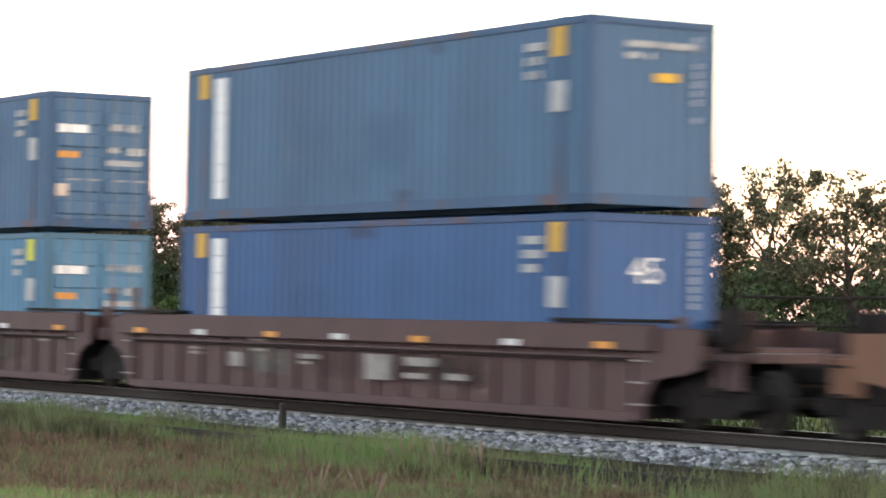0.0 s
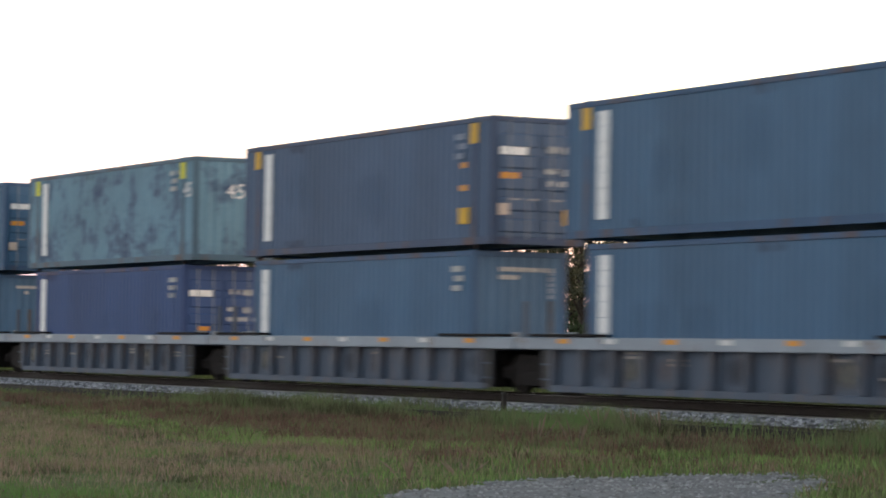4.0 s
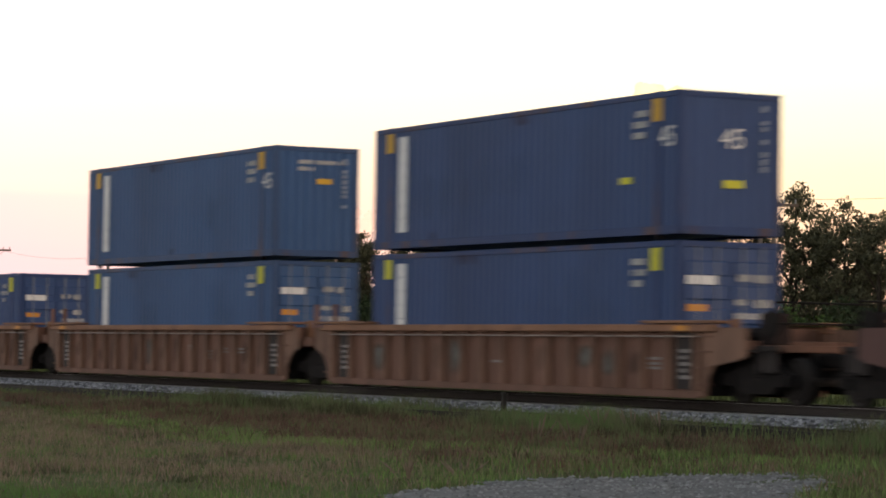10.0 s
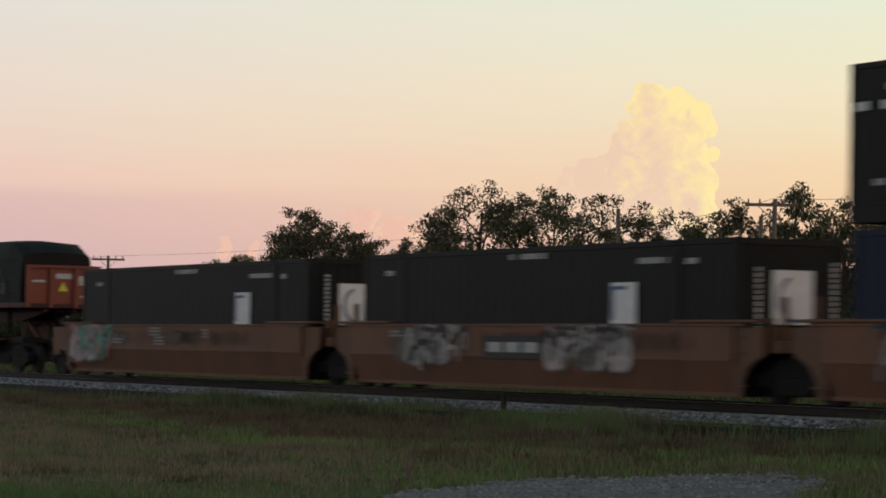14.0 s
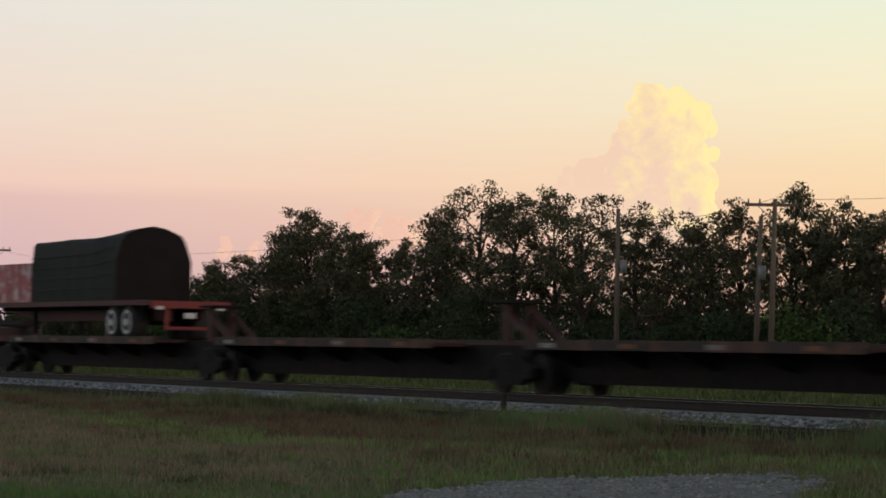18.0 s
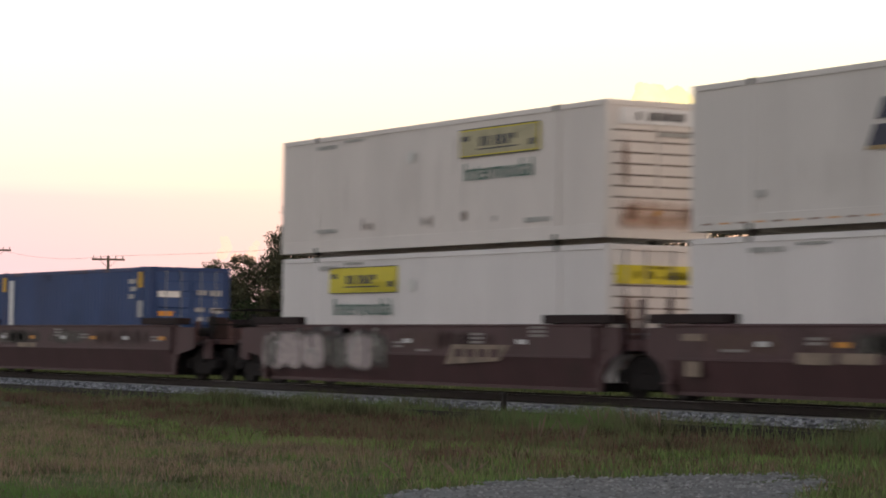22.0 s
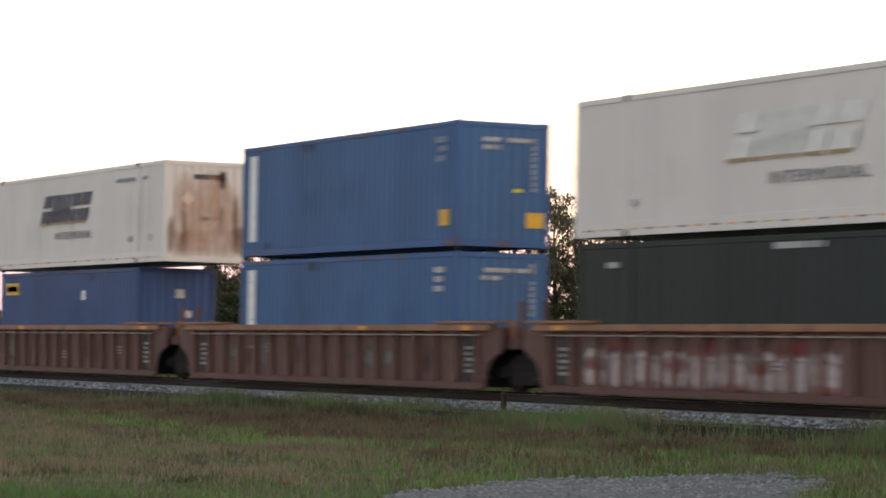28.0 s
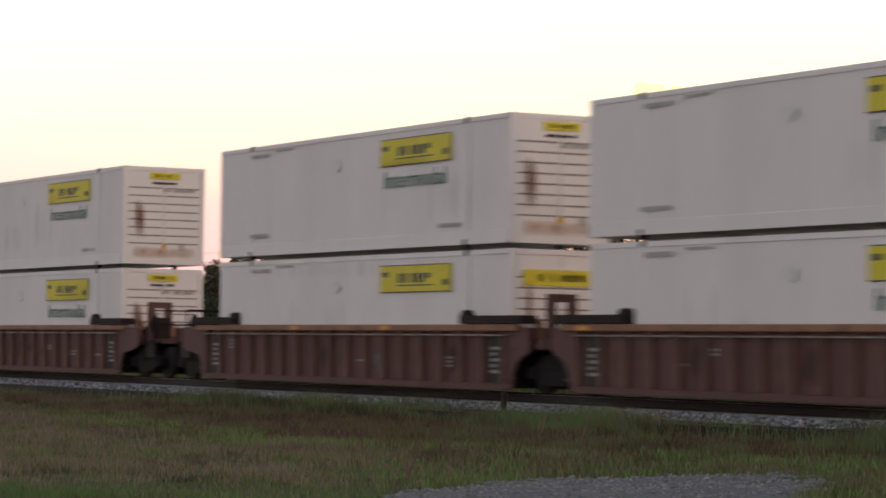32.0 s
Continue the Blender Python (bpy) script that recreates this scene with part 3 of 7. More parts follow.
def siding_weeds(x, y):
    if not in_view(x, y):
        return (-9, 0, 0)
    bare = -59.8 < x < -55.3 or -42.2 < x < -36.8
    n1 = noise.noise((x * 0.35, y * 0.6, 12))
    tall = 1.0 + 0.5 * n1 + (0.35 if -54 < x < -50 else 0.0)
    return (-0.50, 0.04 if bare else 0.7 + 0.5 * n1, tall)


M_TANGRASS = grass_material("dry_tan_grass", (0.350, 0.250, 0.195), (0.260, 0.215, 0.140), (0.15, 0.19, 0.075), 0.45)
M_GRASS = grass_material("meadow_grass", (0.165, 0.175, 0.080), (0.130, 0.205, 0.066), (0.100, 0.215, 0.052), 0.45)
M_LUSH = grass_material("lush_grass", (0.185, 0.250, 0.090), (0.205, 0.310, 0.095), (0.225, 0.36, 0.10), 0.6)
M_REDGRASS = grass_material("reddish_grass", (0.185, 0.105, 0.082), (0.165, 0.125, 0.080), (0.135, 0.155, 0.070), 0.5)
M_VERGE = grass_material("verge_grass", (0.170, 0.165, 0.090), (0.155, 0.205, 0.084), (0.140, 0.235, 0.074), 0.4)
M_DRY = grass_material("dry_seed_heads", (0.22, 0.165, 0.125), (0.25, 0.19, 0.145), (0.28, 0.21, 0.165), 0.5)
blades("dry_grass", 130000, (-60, -22, -20.5, -10.0), (0.05, 0.19), (0.003, 0.007), zone("tan"), M_TANGRASS, "dry tan and pinkish meadow grass", 11, lean=1.1)
blades("meadow_grass", 120000, (-64, -22, -21.1, -6.5), (0.04, 0.14), (0.004, 0.008), zone("green"), M_GRASS, "mixed green meadow grass", 12, lean=1.4)
blades("lush_grass", 120000, (-62, -22, -20.0, -6.5), (0.06, 0.17), (0.004, 0.009), zone("lush"), M_LUSH, "lush light green grass in a swath", 16, lean=1.0)
blades("reddish_grass", 110000, (-92, -24, -12.5, -5.3), (0.08, 0.26), (0.004, 0.008), zone("red"), M_REDGRASS, "reddish brown seeding grass by the siding", 17, lean=1.0)
blades("verge_grass", 70000, (-92, -24, -12.0, -5.6), (0.07, 0.24), (0.005, 0.010), zone("verge"), M_VERGE, "taller green verge grass", 18, lean=0.9)
blades("siding_weeds", 40000, (-94, -26, -5.6, -3.3), (0.08, 0.24), (0.005, 0.012), siding_weeds, M_VERGE, "weeds growing through the siding", 13, lean=0.7, clump=0.3)
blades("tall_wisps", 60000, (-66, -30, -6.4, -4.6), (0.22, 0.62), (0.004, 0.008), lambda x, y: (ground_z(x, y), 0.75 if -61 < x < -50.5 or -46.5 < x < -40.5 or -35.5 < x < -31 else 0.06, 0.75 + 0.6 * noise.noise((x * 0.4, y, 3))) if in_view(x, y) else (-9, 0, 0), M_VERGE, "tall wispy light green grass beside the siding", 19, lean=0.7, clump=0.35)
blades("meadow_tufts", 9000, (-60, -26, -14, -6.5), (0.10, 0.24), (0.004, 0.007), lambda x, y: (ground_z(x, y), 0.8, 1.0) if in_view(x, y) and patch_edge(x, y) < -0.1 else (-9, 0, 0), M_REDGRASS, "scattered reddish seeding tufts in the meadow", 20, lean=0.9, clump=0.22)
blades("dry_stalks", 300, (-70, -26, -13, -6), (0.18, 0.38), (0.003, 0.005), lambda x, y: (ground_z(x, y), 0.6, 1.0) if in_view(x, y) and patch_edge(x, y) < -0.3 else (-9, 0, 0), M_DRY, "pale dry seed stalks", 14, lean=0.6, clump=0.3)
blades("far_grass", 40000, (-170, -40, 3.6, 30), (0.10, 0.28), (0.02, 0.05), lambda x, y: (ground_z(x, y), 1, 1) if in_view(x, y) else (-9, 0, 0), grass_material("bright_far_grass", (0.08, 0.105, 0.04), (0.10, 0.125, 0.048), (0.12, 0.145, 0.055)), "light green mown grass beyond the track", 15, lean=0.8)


def plume(x, y, h, seed, label):
    """A tuft of seed plumes on thin stalks."""
    rs = np.random.RandomState(seed)
    t = thing("grass_tuft", label, "grass", "seeding tufts", (x, y, ground_z(x, y)))
    for i in range(5):
        tip = Vector((rs.uniform(-0.3, 0.3), rs.uniform(-0.2, 0.2), h * rs.uniform(0.75, 1.1)))
        st = part("stalk", Build().tube((tip.x * 0.2, tip.y * 0.2, -0.05), tip, 0.006, 0.003, 4), M_DRY, t)
        hd = Build()
        d = (tip - Vector((tip.x * 0.2, tip.y * 0.2, 0))).normalized()
        hd.tube(tip - d * 0.16, tip - d * 0.02, 0.005, 0.016, 5, False).tube(tip - d * 0.02, tip + d * 0.13, 0.016, 0.003, 5, False)
        part("seed_head", hd, M_DRY, st)


plume(-41.4, -5.9, 0.42, 1, "pinkish seeding grass tuft beside the siding")
plume(-40.6, -5.8, 0.40, 2, "pinkish seeding grass tuft beside the siding")
plume(-42.3, -6.0, 0.36, 3, "pinkish seeding grass tuft beside the siding")
plume(-37.6, -10.0, 0.42, 4, "pale seeding grass tuft in the meadow")
plume(-36.8, -9.7, 0.36, 5, "pale seeding grass tuft in the meadow")
plume(-30.9, -15.6, 0.16, 6, "small pale flowering tuft by the gravel")
plume(-30.6, -15.0, 0.16, 7, "small pale flowering tuft by the gravel")

# ---- trackside post and litter ----
M_POST = material("old_post_wood", (0.03, 0.026, 0.022), 0.9, 0, 0.4, 8, 40)
po = thing("marker_post", "short dark weathered wooden post beside the track", "post", at=(-51.0, -3.1, -0.5))
part("post_shaft", Build().box(-0.05, 0.05, -0.05, 0.05, -0.1, 0.55, 0.012), M_POST, po)
part("post_cap", Build().prism_x([(-0.06, 0.55), (0.06, 0.55), (0.0, 0.60)], -0.055, 0.055), M_POST, po)
li = Build().box(-0.42, 0.42, -0.03, 0.05, 0.0, 0.05, 0.01)
for i in range(5):
    li.box(-0.4 + i * 0.17, -0.31 + i * 0.17, -0.05, 0.0, 0.02, 0.09, 0.01)
lit = part("pale_plank", li, M_LABELPINK, at=(-65.0, -3.35, -0.44))
tagged(lit, "short pale broken plank lying by the siding", "debris")

# ---- trees ----
M_BARK = material("tree_bark", (0.05, 0.04, 0.03), 0.9, 0, 0.4, 3, 20)
M_LEAF = material("oak_leaves", (0.092, 0.090, 0.052), 0.75, 0, 0.4, 0.6, 4, bump=0, random_vary=0.5, island=True, spec=0.15)
M_LEAF2 = material("bush_leaves", (0.050, 0.070, 0.032), 0.75, 0, 0.4, 0.6, 4, bump=0, random_vary=0.5, island=True, spec=0.15)
M_LEAF3 = material("reddish_leaves", (0.075, 0.05, 0.03), 0.75, 0, 0.4, 0.6, 4, bump=0, random_vary=0.5, island=True, spec=0.15)


def leaves_mesh(name, centres, radii, per, size, mat, rs):
    cs = np.repeat(np.array(centres), per, axis=0)
    rr = np.repeat(np.array(radii), per)
    k = len(cs)
    d = rs.normal(0, 1, (k, 3))
    d /= np.linalg.norm(d, axis=1)[:, None]
    p = cs + d * (rr * rs.uniform(0.25, 1.05, k) ** 0.7)[:, None] * np.array([1, 1, 0.72])
    u = rs.normal(0, 1, (k, 3))
    u /= np.linalg.norm(u, axis=1)[:, None]
    w = np.cross(u, rs.normal(0, 1, (k, 3)))
    w /= np.linalg.norm(w, axis=1)[:, None]
    s = rs.uniform(size[0], size[1], k)[:, None]
    v = np.stack([p - u * s, p + w * s * 0.55, p + u * s, p - w * s * 0.55], 1).reshape(-1, 3)
    return mesh_np(name, v, np.arange(4 * k), 4, mat)


def tree(x, y, height, width, label, leaf=None, open_crown=0.5, seed=1, base=-0.5):
    """A tapered trunk with forked limbs; clumps of small leaves gather along the limbs and at their ends."""
    rs = np.random.RandomState(seed)
    t = thing("tree", label, "tree", "tree line beyond the track", (x, y, base))
    wood = Build()
    h = height
    top = Vector((rs.uniform(-0.3, 0.3), rs.uniform(-0.3, 0.3), h * 0.74))
    fork = Vector((0, 0, h * rs.uniform(0.16, 0.26)))
    r0 = 0.024 * h
    wood.tube((0, 0, -0.3), fork, r0, r0 * 0.75, 8, False)
    mid = fork.lerp(top, 0.5) + Vector((rs.uniform(-0.4, 0.4), rs.uniform(-0.4, 0.4), 0))
    wood.tube(fork, mid, r0 * 0.75, r0 * 0.45, 7, False)
    wood.tube(mid, top, r0 * 0.45, r0 * 0.12, 6, False)
    centres, radii = [tuple(top + Vector((0, 0, h * 0.05))), tuple(top + Vector((0.3, 0.2, h * 0.11)))], [h * 0.07, h * 0.05]
    limbs = 13 + int(4 * rs.rand())
    thick = 1.35 - open_crown * 0.55
    for i in range(limbs):
        f = 0.02 + 0.98 * i / limbs
        start = fork.lerp(top, f * 0.9)
        a = i * 2.4 + rs.uniform(-0.5, 0.5)
        reach = width * 0.5 * rs.uniform(0.6, 1.15) * (1.0 - 0.5 * f * f)
        rise = h * rs.uniform(0.04, 0.24) * (1.1 - 0.3 * f)
        end = start + Vector((math.cos(a) * reach, math.sin(a) * reach, rise))
        knee = start.lerp(end, 0.5) + Vector((0, 0, h * 0.03))
        r = r0 * 0.36 * (1.1 - 0.6 * f)
        wood.tube(start, knee, r, r * 0.65, 5, False)
        wood.tube(knee, end, r * 0.65, r * 0.18, 5, False)
        for q in range(8):
            tip = knee.lerp(end, rs.uniform(0.2, 1.1)) + Vector((rs.uniform(-1, 1) * reach * 0.4, rs.uniform(-1, 1) * reach * 0.4, rs.uniform(-0.05, 0.12) * h))
            wood.tube(knee.lerp(end, 0.6), tip, r * 0.3, r * 0.08, 4, False)
            centres.append(tuple(tip))
            radii.append(h * rs.uniform(0.03, 0.062) * thick)
        centres.append(tuple(end))
        radii.append(h * rs.uniform(0.05, 0.08) * thick)
    # bring the crown to its full height and spread
    up = h / max(c[2] + 0.6 * r for c, r in zip(centres, radii))
    spread = np.percentile([math.hypot(c[0], c[1]) for c in centres], 90)
    out = 0.5 * width / max(0.5, spread)
    fit = Matrix.Diagonal((out, out, up, 1))
    centres = [tuple(fit @ Vector(c)) for c in centres]
    wood.v = [tuple(fit @ Vector(c)) if c[2] > fork.z else c for c in wood.v]
    part("trunk", wood, M_BARK, t, smooth=True)
    per = int(104 - 72 * open_crown)
    place("crown", leaves_mesh("crown", centres, radii, per, (0.05, 0.13), leaf or M_LEAF, rs), t)
    return t


TREES = [
    (-243.0, 55, 5.4, 6.0, 0.1, 0), (-233.0, 55, 6.4, 6.0, 0.1, 0), (-226.0, 55, 7.0, 5.5, 0.1, 0), (-218.0, 55, 7.1, 5.5, 0.2, 0), (-210.5, 55, 7.2, 5.0, 0.2, 0),
    (-206.0, 56, 8.1, 4.6, 0.2, 0), (-200.8, 55, 8.3, 4.6, 0.2, 0), (-194.4, 55, 8.5, 4.8, 0.2, 0), (-189.3, 55, 10.4, 3.4, 0.15, 0), (-185.4, 55, 11.8, 4.4, 0.15, 0),
    (-179.7, 55, 10.6, 4.8, 0.15, 0), (-176.0, 55, 9.7, 3.4, 0.3, 0), (-172.0, 56, 9.2, 4.2, 0.9, 2), (-167.0, 55, 10.1, 4.4, 0.6, 0), (-163.5, 55, 11.1, 4.4, 0.5, 0),
    (-159.2, 55, 12.6, 5.4, 0.35, 0), (-154.3, 55, 12.1, 4.8, 0.4, 0), (-150.8, 56, 11.2, 3.6, 0.6, 0), (-146.0, 55, 11.2, 4.8, 0.5, 0), (-139.8, 55, 10.4, 3.2, 0.4, 0),
    (-135.7, 56, 9.1, 3.4, 0.9, 2), (-132.2, 55, 9.6, 3.4, 0.5, 0), (-128.9, 55, 10.1, 3.6, 0.5, 0), (-123.8, 55, 10.9, 3.4, 0.4, 0), (-121.4, 56, 10.0, 3.4, 0.5, 0),
    (-118.6, 55, 9.1, 3.8, 0.5, 0), (-116.0, 55, 8.9, 3.8, 0.5, 0), (-111.0, 55, 9.4, 4.6, 0.5, 0), (-106.5, 56, 9.0, 4.6, 0.5, 0),
]
for i, (x, y, h, w, o, kind) in enumerate(TREES):
    lab = "bare-looking tree with sparse reddish leaves" if kind == 2 else ("dark green open-crowned oak with visible limbs" if o > 0.4 else "dense dark green roadside tree")
    tree(x, y, h, w * (1.3 if x > -170 else 1.08), lab, M_LEAF3 if kind == 2 else M_LEAF, o, 40 + i)


def shrub(x, y, h, w, seed, leaf=None, label="dense dark green undergrowth bush"):
    rs = np.random.RandomState(seed)
    t = thing("bush", label, "bush", "undergrowth beyond the track", (x, y, -0.5))
    stems, centres, radii = Build(), [], []
    for i in range(9):
        a = rs.uniform(0, 6.28)
        tip = Vector((math.cos(a) * w * rs.uniform(0.1, 0.5), math.sin(a) * w * rs.uniform(0.1, 0.5), h * rs.uniform(0.3, 0.85)))
        stems.tube((0, 0, -0.2), tip, 0.05, 0.015, 4, False)
        centres.append(tuple(tip))
        radii.append(h * rs.uniform(0.16, 0.3))
    part("stem", stems, M_BARK, t)
    place("foliage", leaves_mesh("foliage", centres, radii, 200, (0.07, 0.16), leaf or M_LEAF2, rs), t)


for i in range(84):
    f = i / 83
    x = -264 + 162 * f
    tall = 4.3 + 1.3 * noise.noise((i * 0.7, 1, 2)) + (1.5 if -195 < x < -150 else 0) - (0.9 if x < -200 else 0)
    shrub(x + random.uniform(-1, 1), 56 + random.uniform(-4, 6), tall, 6.5, 200 + i)
for i in range(22):
    x = -240 + 128 * i / 21
    if not -176 < x < -160:
        shrub(x + random.uniform(-1.5, 1.5), 65 + random.uniform(-2, 2), 7.5 + 0.8 * noise.noise((i * 0.9, 5, 1)) - (1.6 if x < -205 else 0), 5.6, 400 + i)
M_LEAF4 = material("fresh_green_leaves", (0.085, 0.135, 0.040), 0.75, 0, 0.4, 0.6, 4, bump=0, random_vary=0.5, island=True, spec=0.15)
for i, (x, h, w) in enumerate(((-206.5, 4.4, 4.0), (-202.5, 3.6, 4.0), (-117.6, 4.2, 2.6), (-116.0, 3.4, 2.4), (-163.0, 3.2, 3.0))):
    shrub(x, 51.0, h, w, 600 + i, M_LEAF4, "lighter green bush at the wood's edge")
rsw = np.random.RandomState(77)
cen = [(x, 92 + rsw.uniform(-6, 6), rsw.uniform(0.4, 4.6)) for x in np.linspace(-420, -130, 420)]
fw = new("distant_wood", leaves_mesh("distant_wood", cen, [rsw.uniform(1.2, 2.0) for c in cen], 60, (0.25, 0.5), M_LEAF2, rsw))
tagged(fw, "dark distant band of woodland", "trees", kind="stuff")

# ---- utility poles and wires ----
M_POLE = material("pole_wood", (0.15, 0.115, 0.09), 0.9, 0, 0.3, 2, 30, streak=True)
M_WIRE = material("wire", (0.03, 0.03, 0.03), 0.6)
M_CAN = material("transformer_grey", (0.22, 0.22, 0.22), 0.5)


def pole(x, y, top, arm, can, label, lean=0.0):
    t = thing("utility_pole", label, "utility pole", at=(x, y, -0.5))
    t.rotation_euler = (0, 0, radians(62))
    part("pole_shaft", Build().tube((0, 0, -0.5), (lean, 0, top + 0.5), 0.17, 0.11, 10), M_POLE, t, smooth=True)
    if arm:
        part("crossarm", Build().box(-1.3, 1.3, -0.06, 0.06, top + 0.13, top + 0.29, 0.01), M_POLE, t)
        for q in (-1.15, -0.6, 0.6, 1.15):
            part("insulator", Build().tube((q, 0, top + 0.28), (q, 0, top + 0.50), 0.05, 0.035, 6), M_CAN, t)
        part("brace", Build().tube((-0.7, -0.08, top + 0.15), (0, -0.08, top - 0.45), 0.02).tube((0.7, -0.08, top + 0.15), (0, -0.08, top - 0.45), 0.02), M_CAN, t)
    else:
        part("bracket", Build().box(-0.55, 0.55, -0.05, 0.05, top * 0.72, top * 0.72 + 0.1, 0.01), M_POLE, t)
    if can:
        part("transformer", Build().tube((0.3, -0.2, top * 0.66), (0.3, -0.2, top * 0.66 + 0.7), 0.2, 0.2, 10), M_CAN, t, smooth=True)


pole(-131.5, 48.6, 8.85, False, True, "wooden utility pole with small transformer bracket")
pole(-118.1, 48.6, 8.0, False, True, "leaning wooden utility pole with lamp bracket", 0.25)
pole(-113.8, 46.6, 8.6, True, False, "wooden utility pole with crossarm", 0.15)
pole(-208.9, 48.6, 8.0, True, False, "distant wooden utility pole with crossarm and insulators")
pole(-236.2, 48.6, 9.4, True, False, "distant wooden utility pole with crossarm")
wires = [((-236, 48.6, 9.2), (-209, 48.6, 8.0)), ((-209, 48.6, 8.0), (-131.5, 48.6, 8.5)), ((-131.5, 48.6, 8.5), (-113.8, 46.6, 8.6)), ((-113.8, 46.6, 8.6), (-80, 46, 8.8)), ((-131.5, 48.6, 6.2), (-209, 48.6, 6.4)), ((-236, 48.6, 6.2), (-209, 48.6, 6.4)), ((-340, 48.6, 8.0), (-236, 48.6, 9.2))]
for a, b in wires:
    w = Build()
    a, b = Vector(a), Vector(b)
    prev = a
    for k in range(1, 13):
        f = k / 12
        p = a.lerp(b, f) - Vector((0, 0, 0.5 * 4 * f * (1 - f)))
        w.tube(prev, p, 0.012, 0.012, 4, False)
        prev = p
    tagged(part("power_line", w, M_WIRE), "thin dark overhead power line between poles", "wire")

# ---- clouds, far away ----
def cloud_material(name, low, high, reach, strength=0.62):
    """Far glowing vapour, brighter and yellower towards the sun's side."""
    m = bpy.data.materials.new(name)
    m.use_nodes = True
    nt = m.node_tree
    n, ln = nt.nodes.new, nt.links.new
    bsdf = nt.nodes["Principled BSDF"]
    bsdf.inputs["Base Color"].default_value = (0.06, 0.055, 0.05, 1)
    bsdf.inputs["Roughness"].default_value = 1.0
    bsdf.inputs["Specular IOR Level"].default_value = 0
    tc, no, r = n("ShaderNodeTexCoord"), n("ShaderNodeTexNoise"), n("ShaderNodeValToRGB")
    no.inputs["Scale"].default_value, no.inputs["Detail"].default_value = 0.045, 6
    ln(tc.outputs["Object"], no.inputs[0])
    dot = n("ShaderNodeVectorMath")
    dot.operation, dot.inputs[1].default_value = "DOT_PRODUCT", (0.466 / reach, 0.885 / reach, 1 / 120.0)
    ln(tc.outputs["Object"], dot.inputs[0])
    geo = n("ShaderNodeNewGeometry")
    ridge = n("ShaderNodeMath")
    ridge.operation, ridge.inputs[1].default_value, ridge.inputs[2].default_value = "MULTIPLY_ADD", 5.0, -4.80
    ln(geo.outputs["Pointiness"], ridge.inputs[0])
    mad = n("ShaderNodeMath")
    mad.operation, mad.inputs[1].default_value = "MULTIPLY_ADD", 3.2
    ln(no.outputs["Fac"], mad.inputs[0])
    plus = n("ShaderNodeMath")
    plus.operation = "ADD"
    ln(dot.outputs["Value"], plus.inputs[0])
    ln(ridge.outputs[0], plus.inputs[1])
    ln(plus.outputs[0], mad.inputs[2])
    r.color_ramp.elements[0].position, r.color_ramp.elements[0].color = 0.28, (*low, 1)
    r.color_ramp.elements[1].position, r.color_ramp.elements[1].color = 0.95, (*high, 1)
    half = n("ShaderNodeMath")
    half.operation, half.inputs[1].default_value = "MULTIPLY", 0.55
    ln(mad.outputs[0], half.inputs[0])
    ln(half.outputs[0], r.inputs[0])
    ln(r.outputs[0], bsdf.inputs["Emission Color"])
    bsdf.inputs["Emission Strength"].default_value = strength
    return m


CR, CU = Vector((0.466, 0.885, 0)), Vector((0, 0, 1))


def cloud(name, label, origin, puffs, mat, seed):
    """Heaped round puffs with crinkled surfaces."""
    rs = np.random.RandomState(seed)
    bm = bmesh.new()
    more = []
    for u, v, r in puffs:
        for k in range(5 if r > 10 else 2):
            a, q = rs.uniform(-0.5, 3.6), r * rs.uniform(0.22, 0.42)
            more.append((u + math.cos(a) * r * 0.95, v + math.sin(a) * r * 0.95, q, -r * rs.uniform(0.0, 0.6)))
    for u, v, r, toward in [(*p, 0.0) for p in puffs] + more:
        m = Matrix.Translation(Vector((0.885, -0.466, 0)) * -toward) @ Matrix.Translation(CR * u + CU * v + Vector((rs.uniform(-1, 1) * r * 0.5, 0, 0)))
        geom = bmesh.ops.create_icosphere(bm, subdivisions=4 if r > 10 else 3, radius=r, matrix=m)
        c = m.translation
        for vert in geom["verts"]:
            d = (vert.co - c).normalized()
            k = noise.fractal(vert.co * (0.06 + 0.5 / r), 0.9, 2.1, 5)
            vert.co = c + d * r * (1.10 + 0.20 * k)
    me = bpy.data.meshes.new(name)
    bm.to_mesh(me)
    bm.free()
    me.materials.append(mat)
    me.polygons.foreach_set("use_smooth", [True] * len(me.polygons))
    ob = new(name, me)
    ob.location = origin
    return tagged(ob, label, "cloud", kind="structure")


M_CLOUD = cloud_material("sunset_cloud", (1.26, 0.90, 0.66), (1.46, 1.20, 0.56), 85.0, 0.68)
M_CLOUDP = cloud_material("pink_cloud", (1.20, 0.74, 0.57), (1.38, 0.96, 0.64), 90.0, 0.70)


def far(u, v, d=2400.0):
    """A point far off, by its angle across and up from the middle of the fixed view."""
    a = math.radians(-62.24) + math.atan(u)
    return Vector((EYE[0] + d * math.sin(a), EYE[1] + d * math.cos(a), EYE[2] + d * v))


